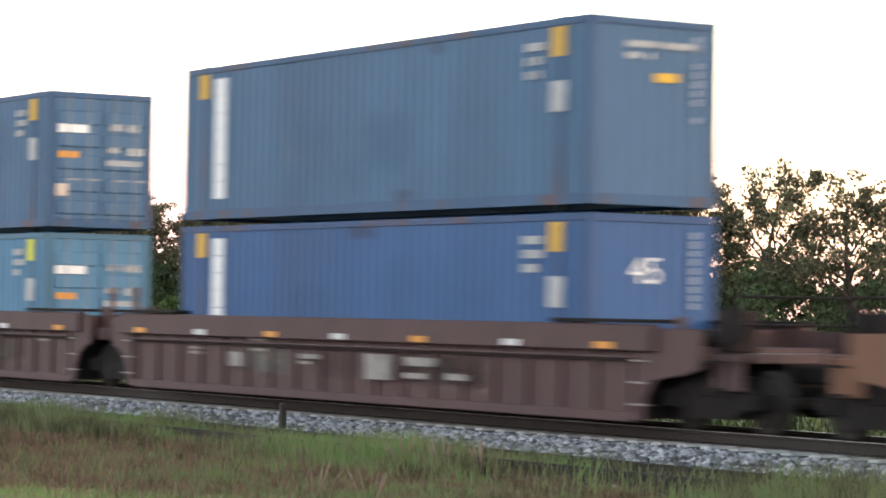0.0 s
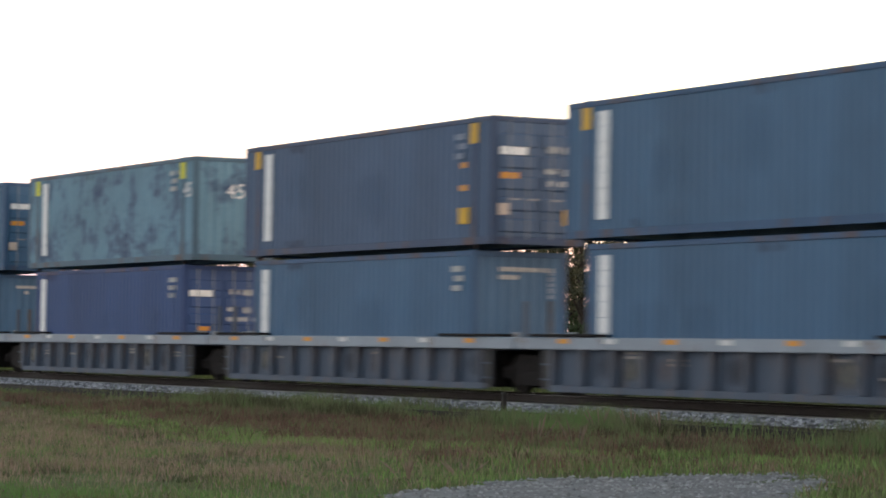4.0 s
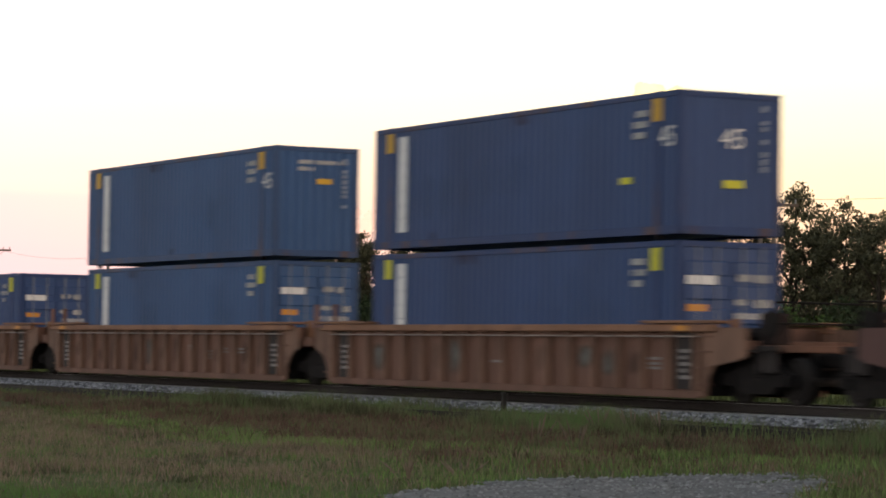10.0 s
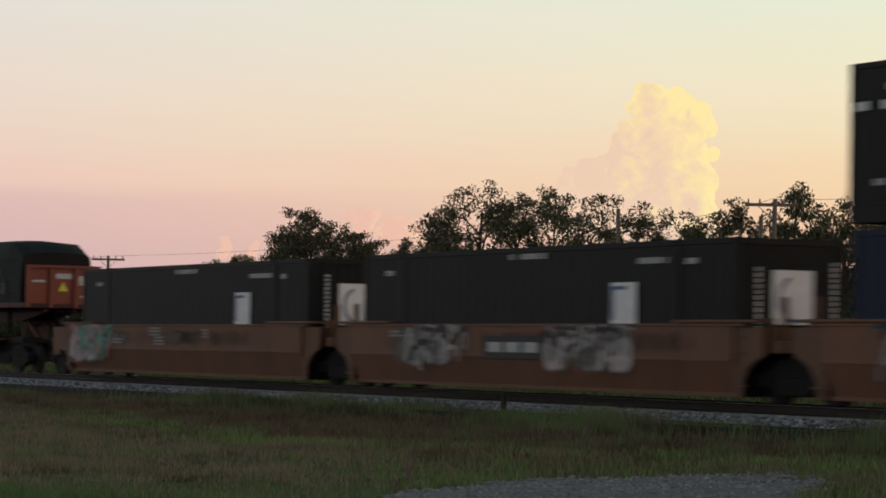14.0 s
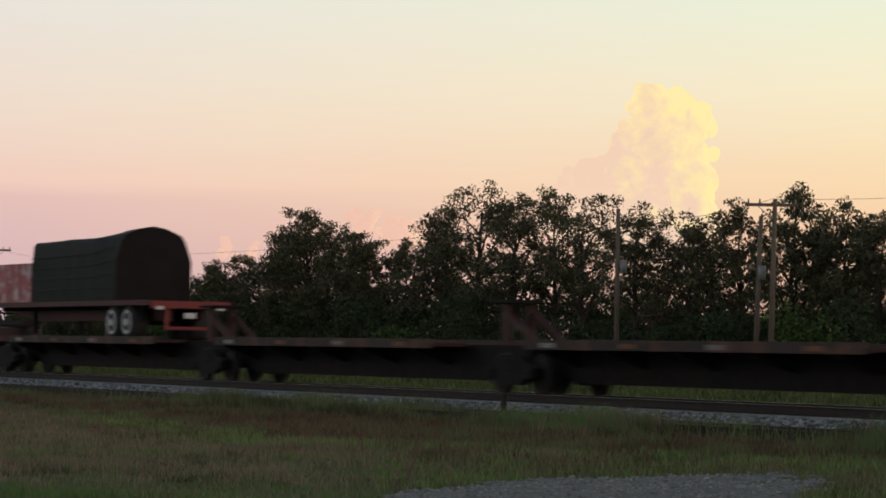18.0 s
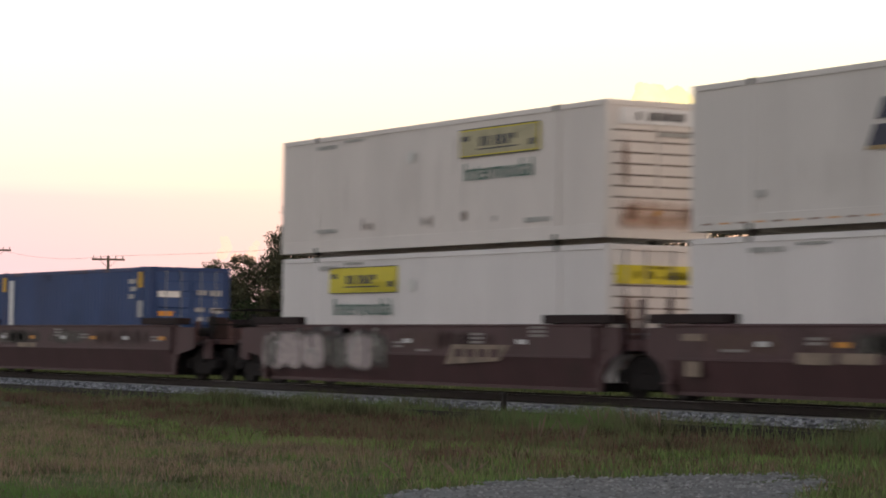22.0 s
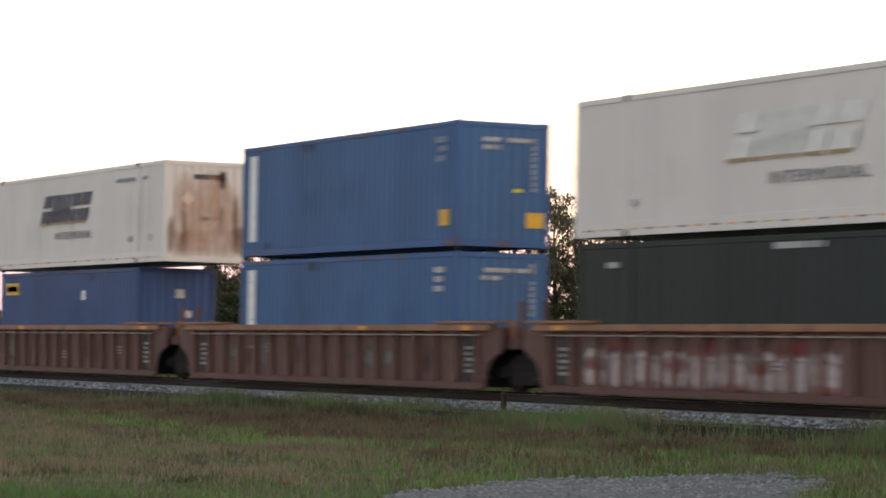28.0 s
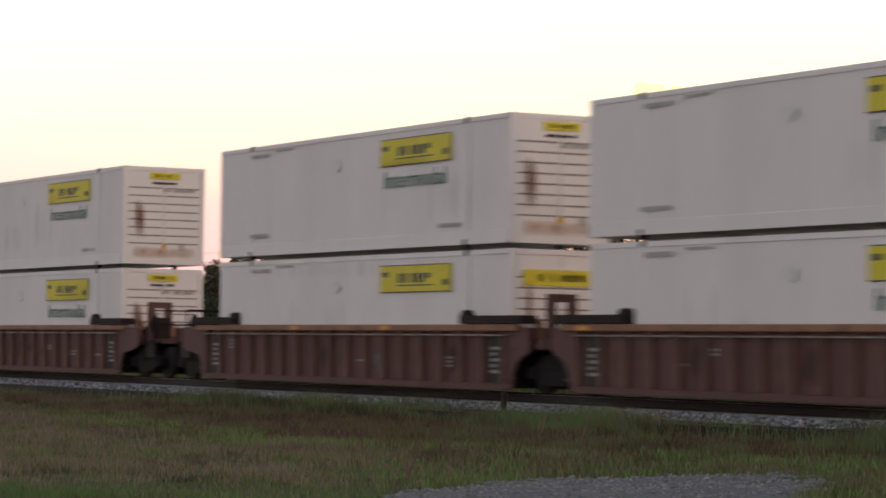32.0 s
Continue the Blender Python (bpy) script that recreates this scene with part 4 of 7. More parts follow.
big = far(0.075, 0.0, 2600)
cloud("cumulus_cloud", "towering sunset cumulus cloud with yellow lit edge", big, [(14, 226, 18), (-6, 232, 16), (36, 216, 19), (30, 186, 24), (2, 192, 26), (-24, 196, 16), (-30, 170, 22), (8, 160, 30), (32, 158, 22), (-62, 160, 18), (-76, 142, 18), (-50, 140, 24), (-14, 132, 30), (26, 130, 28), (-84, 118, 18), (-40, 112, 26), (10, 108, 30)], M_CLOUD, 5)
cloud("small_cloud", "small row of warm sunset cloud puffs", far(-0.02, 0.0, 2600), [(-34, 122, 5), (-27, 127, 4), (-16, 122, 6), (-8, 126, 4), (4, 120, 6), (14, 119, 5), (24, 114, 6), (36, 110, 5), (-20, 113, 9), (4, 108, 11), (26, 104, 9)], M_CLOUDP, 6)
cloud("small_cloud", "twin small pink cloud columns", far(-0.072, 0.0, 2600), [(-15, 98, 4), (-13, 92, 5), (-17, 86, 5), (14, 96, 3), (12, 90, 4), (8, 84, 5), (-4, 82, 5)], M_CLOUDP, 7)

# ---- containers ----
M_FADEPLATE = material("worn_yellow_plate", (0.42, 0.38, 0.24), 0.7, 0.0, 0.3, 3, 30)
M_GREYTEXT = material("grey_lettering", (0.16, 0.16, 0.17), 0.7, 0.0, 0.3, 4, 60)
M_ROD = material("lock_rod_steel", (0.22, 0.24, 0.27), 0.5, 0.3, 0.2, 6, 60)
M_MARKEDGE = material("mustard_mark_edge", (0.34, 0.24, 0.12), 0.7, 0.0, 0.3, 6, 40)
M_LETTERGREY = material("pale_grey_lettering", (0.60, 0.60, 0.60), 0.7, 0.0, 0.2, 6, 60)
M_GHOST = material("ghost_white_mark", (0.66, 0.66, 0.63), 0.6, 0.0, 0.15, 4, 40)
M_SLATSHADOW = material("slat_shadow_line", (0.22, 0.19, 0.17), 0.8, 0.0, 0.3, 8, 40)
M_FADEBLUE = material("pale_blue_marking", (0.22, 0.26, 0.34), 0.7, 0.0, 0.3, 6, 60)
HC = 2.896
SIZES = {40: (12.192, 2.438), 45: (13.716, 2.438), 53: (16.154, 2.591)}


def wave(x0, x1, pitch, depth):
    """Positions and depths of a trapezoid corrugation."""
    k = max(1, round((x1 - x0) / pitch))
    p = (x1 - x0) / k
    pts = [(x0, 0.0)]
    for i in range(k):
        a = x0 + i * p
        pts += [(a + p * 0.30, 0.0), (a + p * 0.46, depth), (a + p * 0.78, depth), (a + p * 0.94, 0.0)]
    pts.append((x1, 0.0))
    return pts


def container_body(size, mat, end, smooth_side=False):
    """The box shell: corrugated or plated walls, roof, floor. The far end is plain; `end` says what faces +x."""
    L, W = SIZES[size]
    hx, hy = L / 2, W / 2
    b = Build()
    pitch, depth = (0.42, 0.045 if "white" in mat.name else 0.016) if smooth_side else (0.278, 0.036)
    for s in (-1, 1):
        rows = wave(-hx + 0.12, hx - 0.12, pitch, depth)
        lo = [(x, s * (hy - 0.012 - d), 0.16) for x, d in rows]
        hi = [(x, s * (hy - 0.012 - d), HC - 0.10) for x, d in rows]
        b.sheet([lo, hi] if s < 0 else [hi, lo])
    for s in (-1, 1):
        if s > 0 and end == "doors":
            b.box(hx - 0.10, hx - 0.05, -hy + 0.1, hy - 0.1, 0.14, HC - 0.1)
            continue
        rows = wave(-hy + 0.12, hy - 0.12, 0.27, 0.04)
        lo = [(s * (hx - 0.012 - d), y, 0.16) for y, d in rows]
        hi = [(s * (hx - 0.012 - d), y, HC - 0.10) for y, d in rows]
        b.sheet([lo, hi] if s > 0 else [hi, lo])
    rr = wave(-hx + 0.1, hx - 0.1, 0.3, 0.015)
    b.sheet([[(x, -hy + 0.05, HC - 0.012 - d) for x, d in rr], [(x, hy - 0.05, HC - 0.012 - d) for x, d in rr]])
    b.box(-hx + 0.06, hx - 0.06, -hy + 0.05, hy - 0.05, 0.06, 0.12)
    return b.mesh("box_shell", mat)


def container(size, s_right, z, mat, end="front", marks="blue", frame_mat=None, group="", label="", white=False):
    L, W = SIZES[size]
    hx, hy = L / 2, W / 2
    t = thing("shipping_container" if not white else "intermodal_container", label, "container", group, (s_right - hx, 0, z))
    MOVERS.append((t, s_right - hx, z))
    fm = frame_mat or FRAMES.get(mat.name, mat)
    place("box_shell", container_body(size, mat, end, white), t)
    for s in (-1, 1):
        part("bottom_rail", Build().box(-hx + 0.1, hx - 0.1, s * hy - 0.05 * (s > 0) - (0.0 if s > 0 else 0), s * hy + (0.05 if s < 0 else 0), 0.0, 0.17 if not white else 0.30, 0.008), fm, t)
        part("top_rail", Build().box(-hx + 0.1, hx - 0.1, s * hy - (0.06 if s > 0 else 0), s * hy + (0.06 if s < 0 else 0), HC - 0.12, HC - 0.005, 0.008), fm, t)
        part("end_beam", Build().box(min(s * hx, s * (hx - 0.08)), max(s * hx, s * (hx - 0.08)), -hy + 0.1, hy - 0.1, HC - 0.13, HC - 0.004, 0.008), fm, t)
        part("end_sill", Build().box(min(s * hx, s * (hx - 0.08)), max(s * hx, s * (hx - 0.08)), -hy + 0.1, hy - 0.1, 0.0, 0.17, 0.008), fm, t)
        for q in (-1, 1):
            part("corner_post", Build().box(min(s * hx, s * (hx - 0.14)), max(s * hx, s * (hx - 0.14)), min(q * hy, q * (hy - 0.14)), max(q * hy, q * (hy - 0.14)), 0.0, HC, 0.012), fm, t)
    post = 6.096 - 0.09
    cast = M_STEEL_DARK if white else fm
    for s in (-1, 1):
        for q in (-1, 1):
            if size > 40:
                y0, y1 = sorted((q * (hy + 0.006), q * (hy - 0.10)))
                part("stacking_post", Build().box(s * post - 0.10, s * post + 0.10, y0, y1, 0.02, HC - 0.02, 0.01), fm, t)
            for zz in (0, HC - 0.118):
                y0, y1 = sorted((q * (hy + 0.010), q * (hy - 0.15)))
                part("corner_casting", Build().box(s * post - 0.09, s * post + 0.09, y0, y1, zz - 0.012, zz + 0.13, 0.015), cast, t)
        if z > 2:
            for q in (-1, 1):
                part("lock_cone", Build().box(s * post - 0.07, s * post + 0.07, q * (hy - 0.09) - 0.06, q * (hy - 0.09) + 0.06, -0.098, -0.005, 0.02), M_STEEL_DARK, t)
    near = -hy - 0.012
    if end == "doors":
        for q in (-1, 1):
            dy0, dy1 = sorted((0.012 * q, q * (hy - 0.15)))
            d = part("door", Build().box(hx - 0.05, hx - 0.02, dy0, dy1, 0.17, HC - 0.13, 0.01), mat, t)
            if white:
                # dark lines painted on as the shadows between the white door slats
                for k in range(8):
                    zz = 0.62 + k * 0.235
                    part("door_slat", Build().box(hx - 0.022, hx - 0.014, dy0 + 0.03, dy1 - 0.03, zz - 0.020, zz + 0.020), M_SLATSHADOW, d)
            else:
                for k in range(5):
                    zz = 0.42 + k * 0.48
                    part("door_rib", Build().prism_y([(hx - 0.022, zz - 0.16), (hx - 0.022, zz + 0.16), (hx + 0.012, zz + 0.13), (hx + 0.016, zz - 0.12)], dy0 + 0.07, dy1 - 0.07), mat, d)
            for k in (0.28, 0.72) if not white or "rods" in marks else ():
                yy = dy0 + (dy1 - dy0) * k
                part("lock_rod", Build().tube((hx + 0.022, yy, 0.12), (hx + 0.022, yy, HC - 0.1), 0.017, 0.017, 6), M_ROD, d)
                part("handle", Build().box(hx + 0.0, hx + 0.03, yy - 0.03, yy + 0.28, 1.0, 1.04), M_ROD, d)
    e = hx + 0.006

    def side(name, x0, x1, z0, z1, m):
        part(name, Build().box(x0, x1, near - 0.004, near + 0.02, z0, z1), m, t)

    def endp(name, y0, y1, z0, z1, m):
        o = 0.012 if end == "doors" else 0.0
        part(name, Build().box(e - 0.02, e + 0.004 + o, y0, y1, z0, z1), m, t)

    def stain(name, x0, x1, z0, z1, m, lift=0.006):
        part(name, Build().sheet([[(x0, near - lift, z0), (x1, near - lift, z0)], [(x0, near - lift, z1), (x1, near - lift, z1)]]), m, t)

    def stain_end(name, y0, y1, z0, z1, m, lift=0.0):
        o = e + 0.006 + lift + (0.012 if end == "doors" else 0.0)
        part(name, Build().sheet([[(o, y0, z0), (o, y1, z0)], [(o, y0, z1), (o, y1, z1)]]), m, t)

    crs = random.Random(int(-s_right * 10) + size + int(z))

    def run(name, a0, a1, z0, z1, m, on_end=False, upright=False):
        """A row (or column) of small blocks in place of unreadable writing, one mesh."""
        bd, k = Build(), a0 if not upright else z0
        stop, unit = (a1, (z1 - z0) * 0.75) if not upright else (z1, (a1 - a0))
        o = 0.016 if end == "doors" else 0.004
        while k < stop - unit * 0.4:
            w_ = unit * crs.uniform(0.7, 1.0)
            if crs.random() > 0.13:
                if upright:
                    q_ = (a0, a1, k, min(stop, k + w_))
                else:
                    q_ = (k, min(stop, k + w_), z0, z1)
                if on_end:
                    bd.box(e - 0.02, e + o, q_[0], q_[1], q_[2], q_[3])
                else:
                    bd.box(q_[0], q_[1], near - 0.004, near + 0.02, q_[2], q_[3])
            k += w_ + unit * 0.28
        if bd.v:
            part(name, bd, m, t)["kind"] = "stuff"

    flags = marks[4:] if marks.startswith("blue") else ""
    if marks.startswith("blue"):
        inner = post if size > 40 else hx - 0.12
        # bleached, streaked and rusted places
        for m_, zz in ((FADE_PALE, None), (FADE_DARK, None), (FADE_PALE, None), (RUST_EDGE, 0), (RUST_EDGE, 1)):
            xx, w_ = crs.uniform(-inner + 0.3, inner - 2.5), crs.uniform(1.6, 4.5)
            z0, z1 = (crs.uniform(0.2, 0.9), crs.uniform(1.8, 2.75)) if zz is None else ((0.10, 0.42) if zz == 0 else (2.5, 2.86))
            stain("weathered_patch", xx, min(inner - 0.1, xx + w_ * (0.5 if zz is not None else 1)), z0, z1, m_, 0.002)
        # tall pale strip of unreadable lettering near the rear
        sx = -inner + (0.42 if size > 40 else 0.34)
        strip = M_DULLWHITE if "g" in flags else M_WHITE
        k = 7
        if "z" not in flags:
            for i in range(k):
                z0 = 0.38 + i * (2.28 / k)
                side("letter_bar", sx + 0.04, sx + 0.48, z0, z0 + 2.28 / k - 0.008, strip)
        rx = inner - 0.92
        for i in range(3 if "z" not in flags else 0):
            run("code_mark", rx, rx + 0.55 - 0.12 * (i == 2), 2.42 - i * 0.22, 2.55 - i * 0.22, M_FADEBLUE if "o" in flags else M_DULLWHITE)
        if "y" in flags:
            tag = M_LIME if "l" in flags else M_YELLOW
            for s in (-1, 1):
                x0 = s * (post if size > 40 else hx - 0.12)
                part("warning_tag", Build().box(x0 - 0.16, x0 + 0.16, near - 0.012, near + 0.01, HC - 0.60, HC - 0.14), tag, t)
        if "n" in flags:
            letters("size_number", "45", 0.42, M_WHITE, t, (6.40, near - 0.004, 1.95), "side")
        if "4" in flags:
            letters("size_number", "45", 0.42, M_WHITE, t, (e + 0.006, -0.14 if z < 2 else 0.03, 2.0 if z < 2 else 1.93), "end")
        if "q" in flags:
            part("square_label", Build().box(post - 0.18, post + 0.2, near - 0.014, near + 0.01, HC - 1.46, HC - 0.98), M_DULLWHITE, t)
        if "o" in flags:
            side("orange_label", rx + 0.22, rx + 0.68, 0.48, 0.85, M_YELLOW)
            if "e" not in flags:
                side("small_label", rx + 0.25, rx + 0.60, 1.24, 1.37, M_ORANGE)
                side("small_label", rx + 0.30, rx + 0.56, 1.76, 1.89, M_ORANGE)
            else:
                endp("lime_plate", 0.28, 0.50, 1.28, 1.36, M_LIME)
            endp("orange_label", 0.62, 1.08, 0.46, 0.82, M_YELLOW)
            endp("small_label", -0.11, 0.18, 2.48, 2.60, M_ORANGE) if end != "doors" and "e" not in flags else None
        if end == "doors":
            endp("name_plate", -1.02, -0.34, 2.02, 2.20, M_WHITE)
            run("code_mark", 0.20, 0.50, 2.10, 2.24, M_DULLWHITE, True)
            run("code_mark", 0.62, 0.95, 2.08, 2.24, M_DULLWHITE, True)
            run("code_mark", 0.15, 0.45, 1.62, 1.74, M_DULLWHITE, True)
            run("code_mark", 0.62, 0.98, 1.58, 1.74, M_DULLWHITE, True)
            run("code_mark", 0.12, 0.98, 1.34, 1.46, M_DULLWHITE, True)
            endp("orange_plate", -0.72, -0.42, 1.06, 1.18, M_ORANGE) if "y" not in flags else endp("yellow_plate", -1.0, -0.55, 1.48, 1.62, M_ORANGE)
            endp("pale_plate", -1.05, -0.78, 0.66, 0.92, M_LABELPINK)
            if "l" in flags:
                endp("lime_plate", -0.95, -0.55, 0.95, 1.08, M_LIME)
        else:
            if "4" not in flags and "z" not in flags:
                run("code_mark", -0.55, 0.85, HC - 0.46, HC - 0.36, M_DULLWHITE, True)
                run("code_mark", -0.55, -0.05, HC - 0.64, HC - 0.54, M_DULLWHITE, True)
                if "y" in flags:
                    endp("yellow_plate", 0.0, 0.42, HC - 0.98, HC - 0.84, M_YELLOW)
            elif "b" in flags:
                endp("lime_plate", -0.17, 0.30, 0.95, 1.11, M_LIME)
                side("lime_plate", 4.6, 5.02, 1.07, 1.21, M_LIME)
            if "z" not in flags:
                run("code_mark", 0.74, 0.86, 1.3, 2.66, M_FADEBLUE, True, True)
        if "z" in flags:
            side("yellow_plate", -5.55, -4.35, 2.18, 2.56, M_YELLOW)
            side("inner_plate", -5.45, -4.45, 2.28, 2.46, M_NAVYTEXT)
            side("white_spot", 1.45, 1.72, 1.98, 2.26, M_WHITE)
            endp("white_spot", -0.05, 0.22, 2.02, 2.28, M_DULLWHITE)
            endp("white_spot", 0.2, 0.45, 1.45, 1.66, M_DULLWHITE)
    elif marks.startswith("plate"):
        faded, leftish = "faded" in marks, "left" in marks
        p0, p1 = (-5.23, -1.52) if leftish else (1.66, 5.28)
        side("yellow_plate", p0, p1, 1.99, 2.60, M_SIGNYELLOW if "white" not in marks else M_FADETEXT)
        if faded:
            part("worn_patch", Build().box(p0 + 0.03, p1 - 0.03, near - 0.0065, near + 0.01, 2.02, 2.57), M_FADEPLATE, t)
        # rows of bars stand for the carrier's name
        for a, b, z0, z1 in ((0.12, 0.42, 2.34, 2.46), (0.95, 1.12, 2.20, 2.42), (1.22, 1.40, 2.20, 2.42), (1.62, 1.80, 2.20, 2.42), (1.88, 2.06, 2.20, 2.42), (2.14, 2.32, 2.20, 2.42), (2.40, 2.60, 2.30, 2.42), (3.24, 3.50, 2.12, 2.26), (0.85, 2.75, 2.12, 2.15)):
            part("letter_bar", Build().box(p0 + a, p0 + b, near - 0.010, near + 0.01, z0, z1), M_DARKTEXT, t)
        for z0 in (1.97, 2.60):
            part("plate_border", Build().box(p0, p1, near - 0.009, near + 0.01, z0, z0 + 0.022), M_DARKTEXT, t)
        if "plain" not in marks:
            letters("lettering", "Intermodal", 0.42, M_GREENTEXT, t, ((p0 + p1) / 2, near - 0.006, 1.62), width=3.15)
        if "plain" in marks:
            endp("yellow_plate", -0.98, 0.98, 2.08, 2.44, M_SIGNYELLOW)
            run("letter_bar", -0.6, 0.7, 2.18, 2.34, M_DARKTEXT, True)
            stain("grime_band", -7.9, 7.9, 2.3, 2.86, GRIME_SIDE)
        elif "rods" in marks:
            endp("yellow_plate", -1.06, 0.96, 2.07, 2.46, M_SIGNYELLOW)
            run("letter_bar", -0.6, 0.7, 2.18, 2.34, M_DARKTEXT, True)
        elif faded:
            endp("pale_plate", -0.94, 1.10, 2.40, 2.74, M_WHITE)
            run("letter_bar", -0.55, 0.7, 2.48, 2.66, M_NAVYTEXT, True)
            stain_end("rust_wash", -1.15, 1.15, 0.18, 0.9, STAIN_WIDE, 0.004)
        else:
            endp("yellow_plate", -0.45, 0.49, 2.53, 2.72, M_SIGNYELLOW)
            run("letter_bar", -0.3, 0.35, 2.58, 2.67, M_DARKTEXT, True)
        if faded:
            for i in range(9):
                xx = crs.uniform(-5.0, 4.5)
                stain("scuff", xx, xx + crs.uniform(0.15, 0.5), crs.uniform(0.36, 0.5), crs.uniform(0.62, 0.9), STAIN_SIDE)
        for i in range(3):
            xx = crs.uniform(-7, 5)
            stain("grime_patch", xx, xx + crs.uniform(1.5, 3.5), 0.3, crs.uniform(1.2, 2.6), GRIME_SIDE, 0.004)
        run("code_mark", -0.38, 0.38, 2.38, 2.44, M_DARKTEXT, True) if "plain" not in marks and not faded else None
        run("code_mark", 0.0, 0.95, 2.16, 2.25, M_FADETEXT, True) if "plain" not in marks else None
        if not faded and "plain" not in marks:
            stain_end("rust_stain", -1.0, -0.5, 0.5, 2.1, STAIN_END, 0.003)
            stain_end("rust_stain", -0.86, -0.62, 0.9, 2.0, STAIN_END, 0.006)
        else:
            stain_end("rust_stain", -0.9, -0.4, 0.3, 0.8, STAIN_END, 0.006)
            stain_end("rust_stain", 0.6, 1.1, 0.3, 0.75, STAIN_END, 0.006)
            for yy in (-0.8, 1.02):
                stain_end("rust_stain", yy - 0.12, yy + 0.12, 0.8, 2.3, STAIN_END, 0.003)
        stain_end("rust_wash", -1.2, 1.2, 0.15, 0.55, STAIN_WIDE, 0.002)
        endp("yellow_spot", -0.06, 0.08, 0.48, 0.60, M_YELLOW)
        endp("grey_label", 0.50, 0.66, 0.42, 0.60, M_FADETEXT)
        for zz in (0.52, 2.62):
            run("code_mark", -6.0, -4.85, zz - 0.05, zz + 0.05, M_FADETEXT)
        run("code_mark", 4.72, 5.82, 0.42, 0.52, M_FADETEXT)
        run("code_mark", -4.4, -3.4, 2.68, 2.74, M_FADETEXT)
        part("round_spot", Build().prism_y([(-0.78 + 0.17 * math.cos(k * 0.785), 2.14 + 0.17 * math.sin(k * 0.785)) for k in range(8)], near - 0.004, near + 0.01), M_GHOST, t)
    elif marks.startswith("slant"):
        faded = marks.endswith("_faded")
        ink = M_GHOST if faded else M_NAVYTEXT
        x, zb = -2.24, 1.38

        # slanted block shapes stand for the carrier's mark
        def slab(xa, xb, za, zc):
            k = 0.55
            part("mark_block", Build().prism_y([(xa + za * k, za + zb), (xb + za * k, za + zb), (xb + zc * k, zc + zb), (xa + zc * k, zc + zb)], near - 0.006, near + 0.01), ink, t)
            if za == 0:
                part("mark_edge", Build().prism_y([(xa - 0.045, zb - 0.07), (xb - 0.045, zb - 0.07), (xb - 0.01, zb), (xa - 0.01, zb)], near - 0.006, near + 0.01), M_MARKEDGE, t)

        for k_, w_ in enumerate((0.74, 1.04, 0.26, 0.66, 0.76)):
            if k_ == 2:
                slab(x, x + w_, 0.0, 0.86)
            elif k_ == 1:
                for q_ in (0.0, 0.39, 0.78):
                    slab(x + q_, x + q_ + 0.26, 0.0, 0.86)
            else:
                slab(x, x + w_, 0.0, 0.38)
                slab(x, x + w_, 0.48, 0.86)
            x += w_ + 0.15
        letters("lettering", "INTERMODAL", 0.24, M_GREYTEXT, t, (0.76, near - 0.006, 0.94), width=3.15)
        for i in range(26):
            side("reflector_strip", -hx + 0.5 + i * 0.6, -hx + 0.75 + i * 0.6, 0.12, 0.155, M_ORANGE if i % 2 else M_RUSTRUN)
        run("code_mark", 4.35, 5.8, 2.40, 2.50, M_FADEBLUE)
        run("code_mark", 6.45, 6.8, 2.40, 2.50, M_FADEBLUE)
        run("code_mark", 5.35, 5.65, 0.62, 0.78, M_FADETEXT)
        run("code_mark", 6.8, 7.2, 0.62, 0.80, M_FADETEXT)
        run("code_mark", -5.75, -5.5, 0.60, 0.74, M_FADETEXT)
        if not faded:
            endp("mark_block", -0.38, 0.42, 2.38, 2.52, M_NAVYTEXT)
        stain_end("dark_dent", 0.34, 0.66, 1.95, 2.72, STAIN_DARK, 0.004)
        run("code_mark", -0.17, 0.34, 1.20, 1.32, M_GREYTEXT, True)
        run("code_mark", -0.17, 0.34, 0.56, 0.64, M_FADETEXT, True)
        for yy, za, zc, w_ in ((-0.66, 0.3, 1.75, 0.12), (-0.72, 0.1, 1.0, 0.22), (0.95, 0.3, 2.2, 0.13), (1.0, 0.1, 1.2, 0.2), (0.47, 0.3, 2.0, 0.10), (-1.06, 0.1, 1.5, 0.16)):
            stain_end("rust_stain", yy - w_, yy + w_, za, zc, STAIN_END, 0.002 + 0.001 * w_)
        stain_end("rust_wash", -1.25, 1.25, 0.05, 1.1, STAIN_WIDE, 0.001)
        stain_end("rust_wash", -1.25, 1.25, 0.3, 2.8, STAIN_WIDE, 0.0)
        for i in range(3):
            xx = crs.uniform(-7, 4)
            stain("grime_patch", xx, xx + crs.uniform(2, 4), 0.3, crs.uniform(1.2, 2.7), GRIME_SIDE, 0.003)
        if not faded:
            part("diamond_sign", Build().prism_x([(-0.56, 1.58), (-0.36, 1.80), (-0.56, 2.02), (-0.76, 1.80)], e - 0.01, e + 0.008), M_LABELPINK, t)
    elif marks.startswith("dark"):
        for x0, x1, zz in ((-6.9, -6.45, 2.43), (-7.3, -6.95, 0.72), (-5.8, -4.65, 0.53), (6.35, 6.75, 2.46), (4.45, 5.8, 2.50), (-0.82, 0.80, 2.69), (6.8, 7.3, 0.73), (-4.8, -3.6, 2.66) if "w" in marks else (5.5, 5.75, 0.74)):
            run("code_mark", x0, x1, zz - 0.06, zz + 0.06, M_DULLWHITE)
        run("code_mark", -1.18, -1.08, 0.34, 0.90, M_DULLWHITE, True, True)
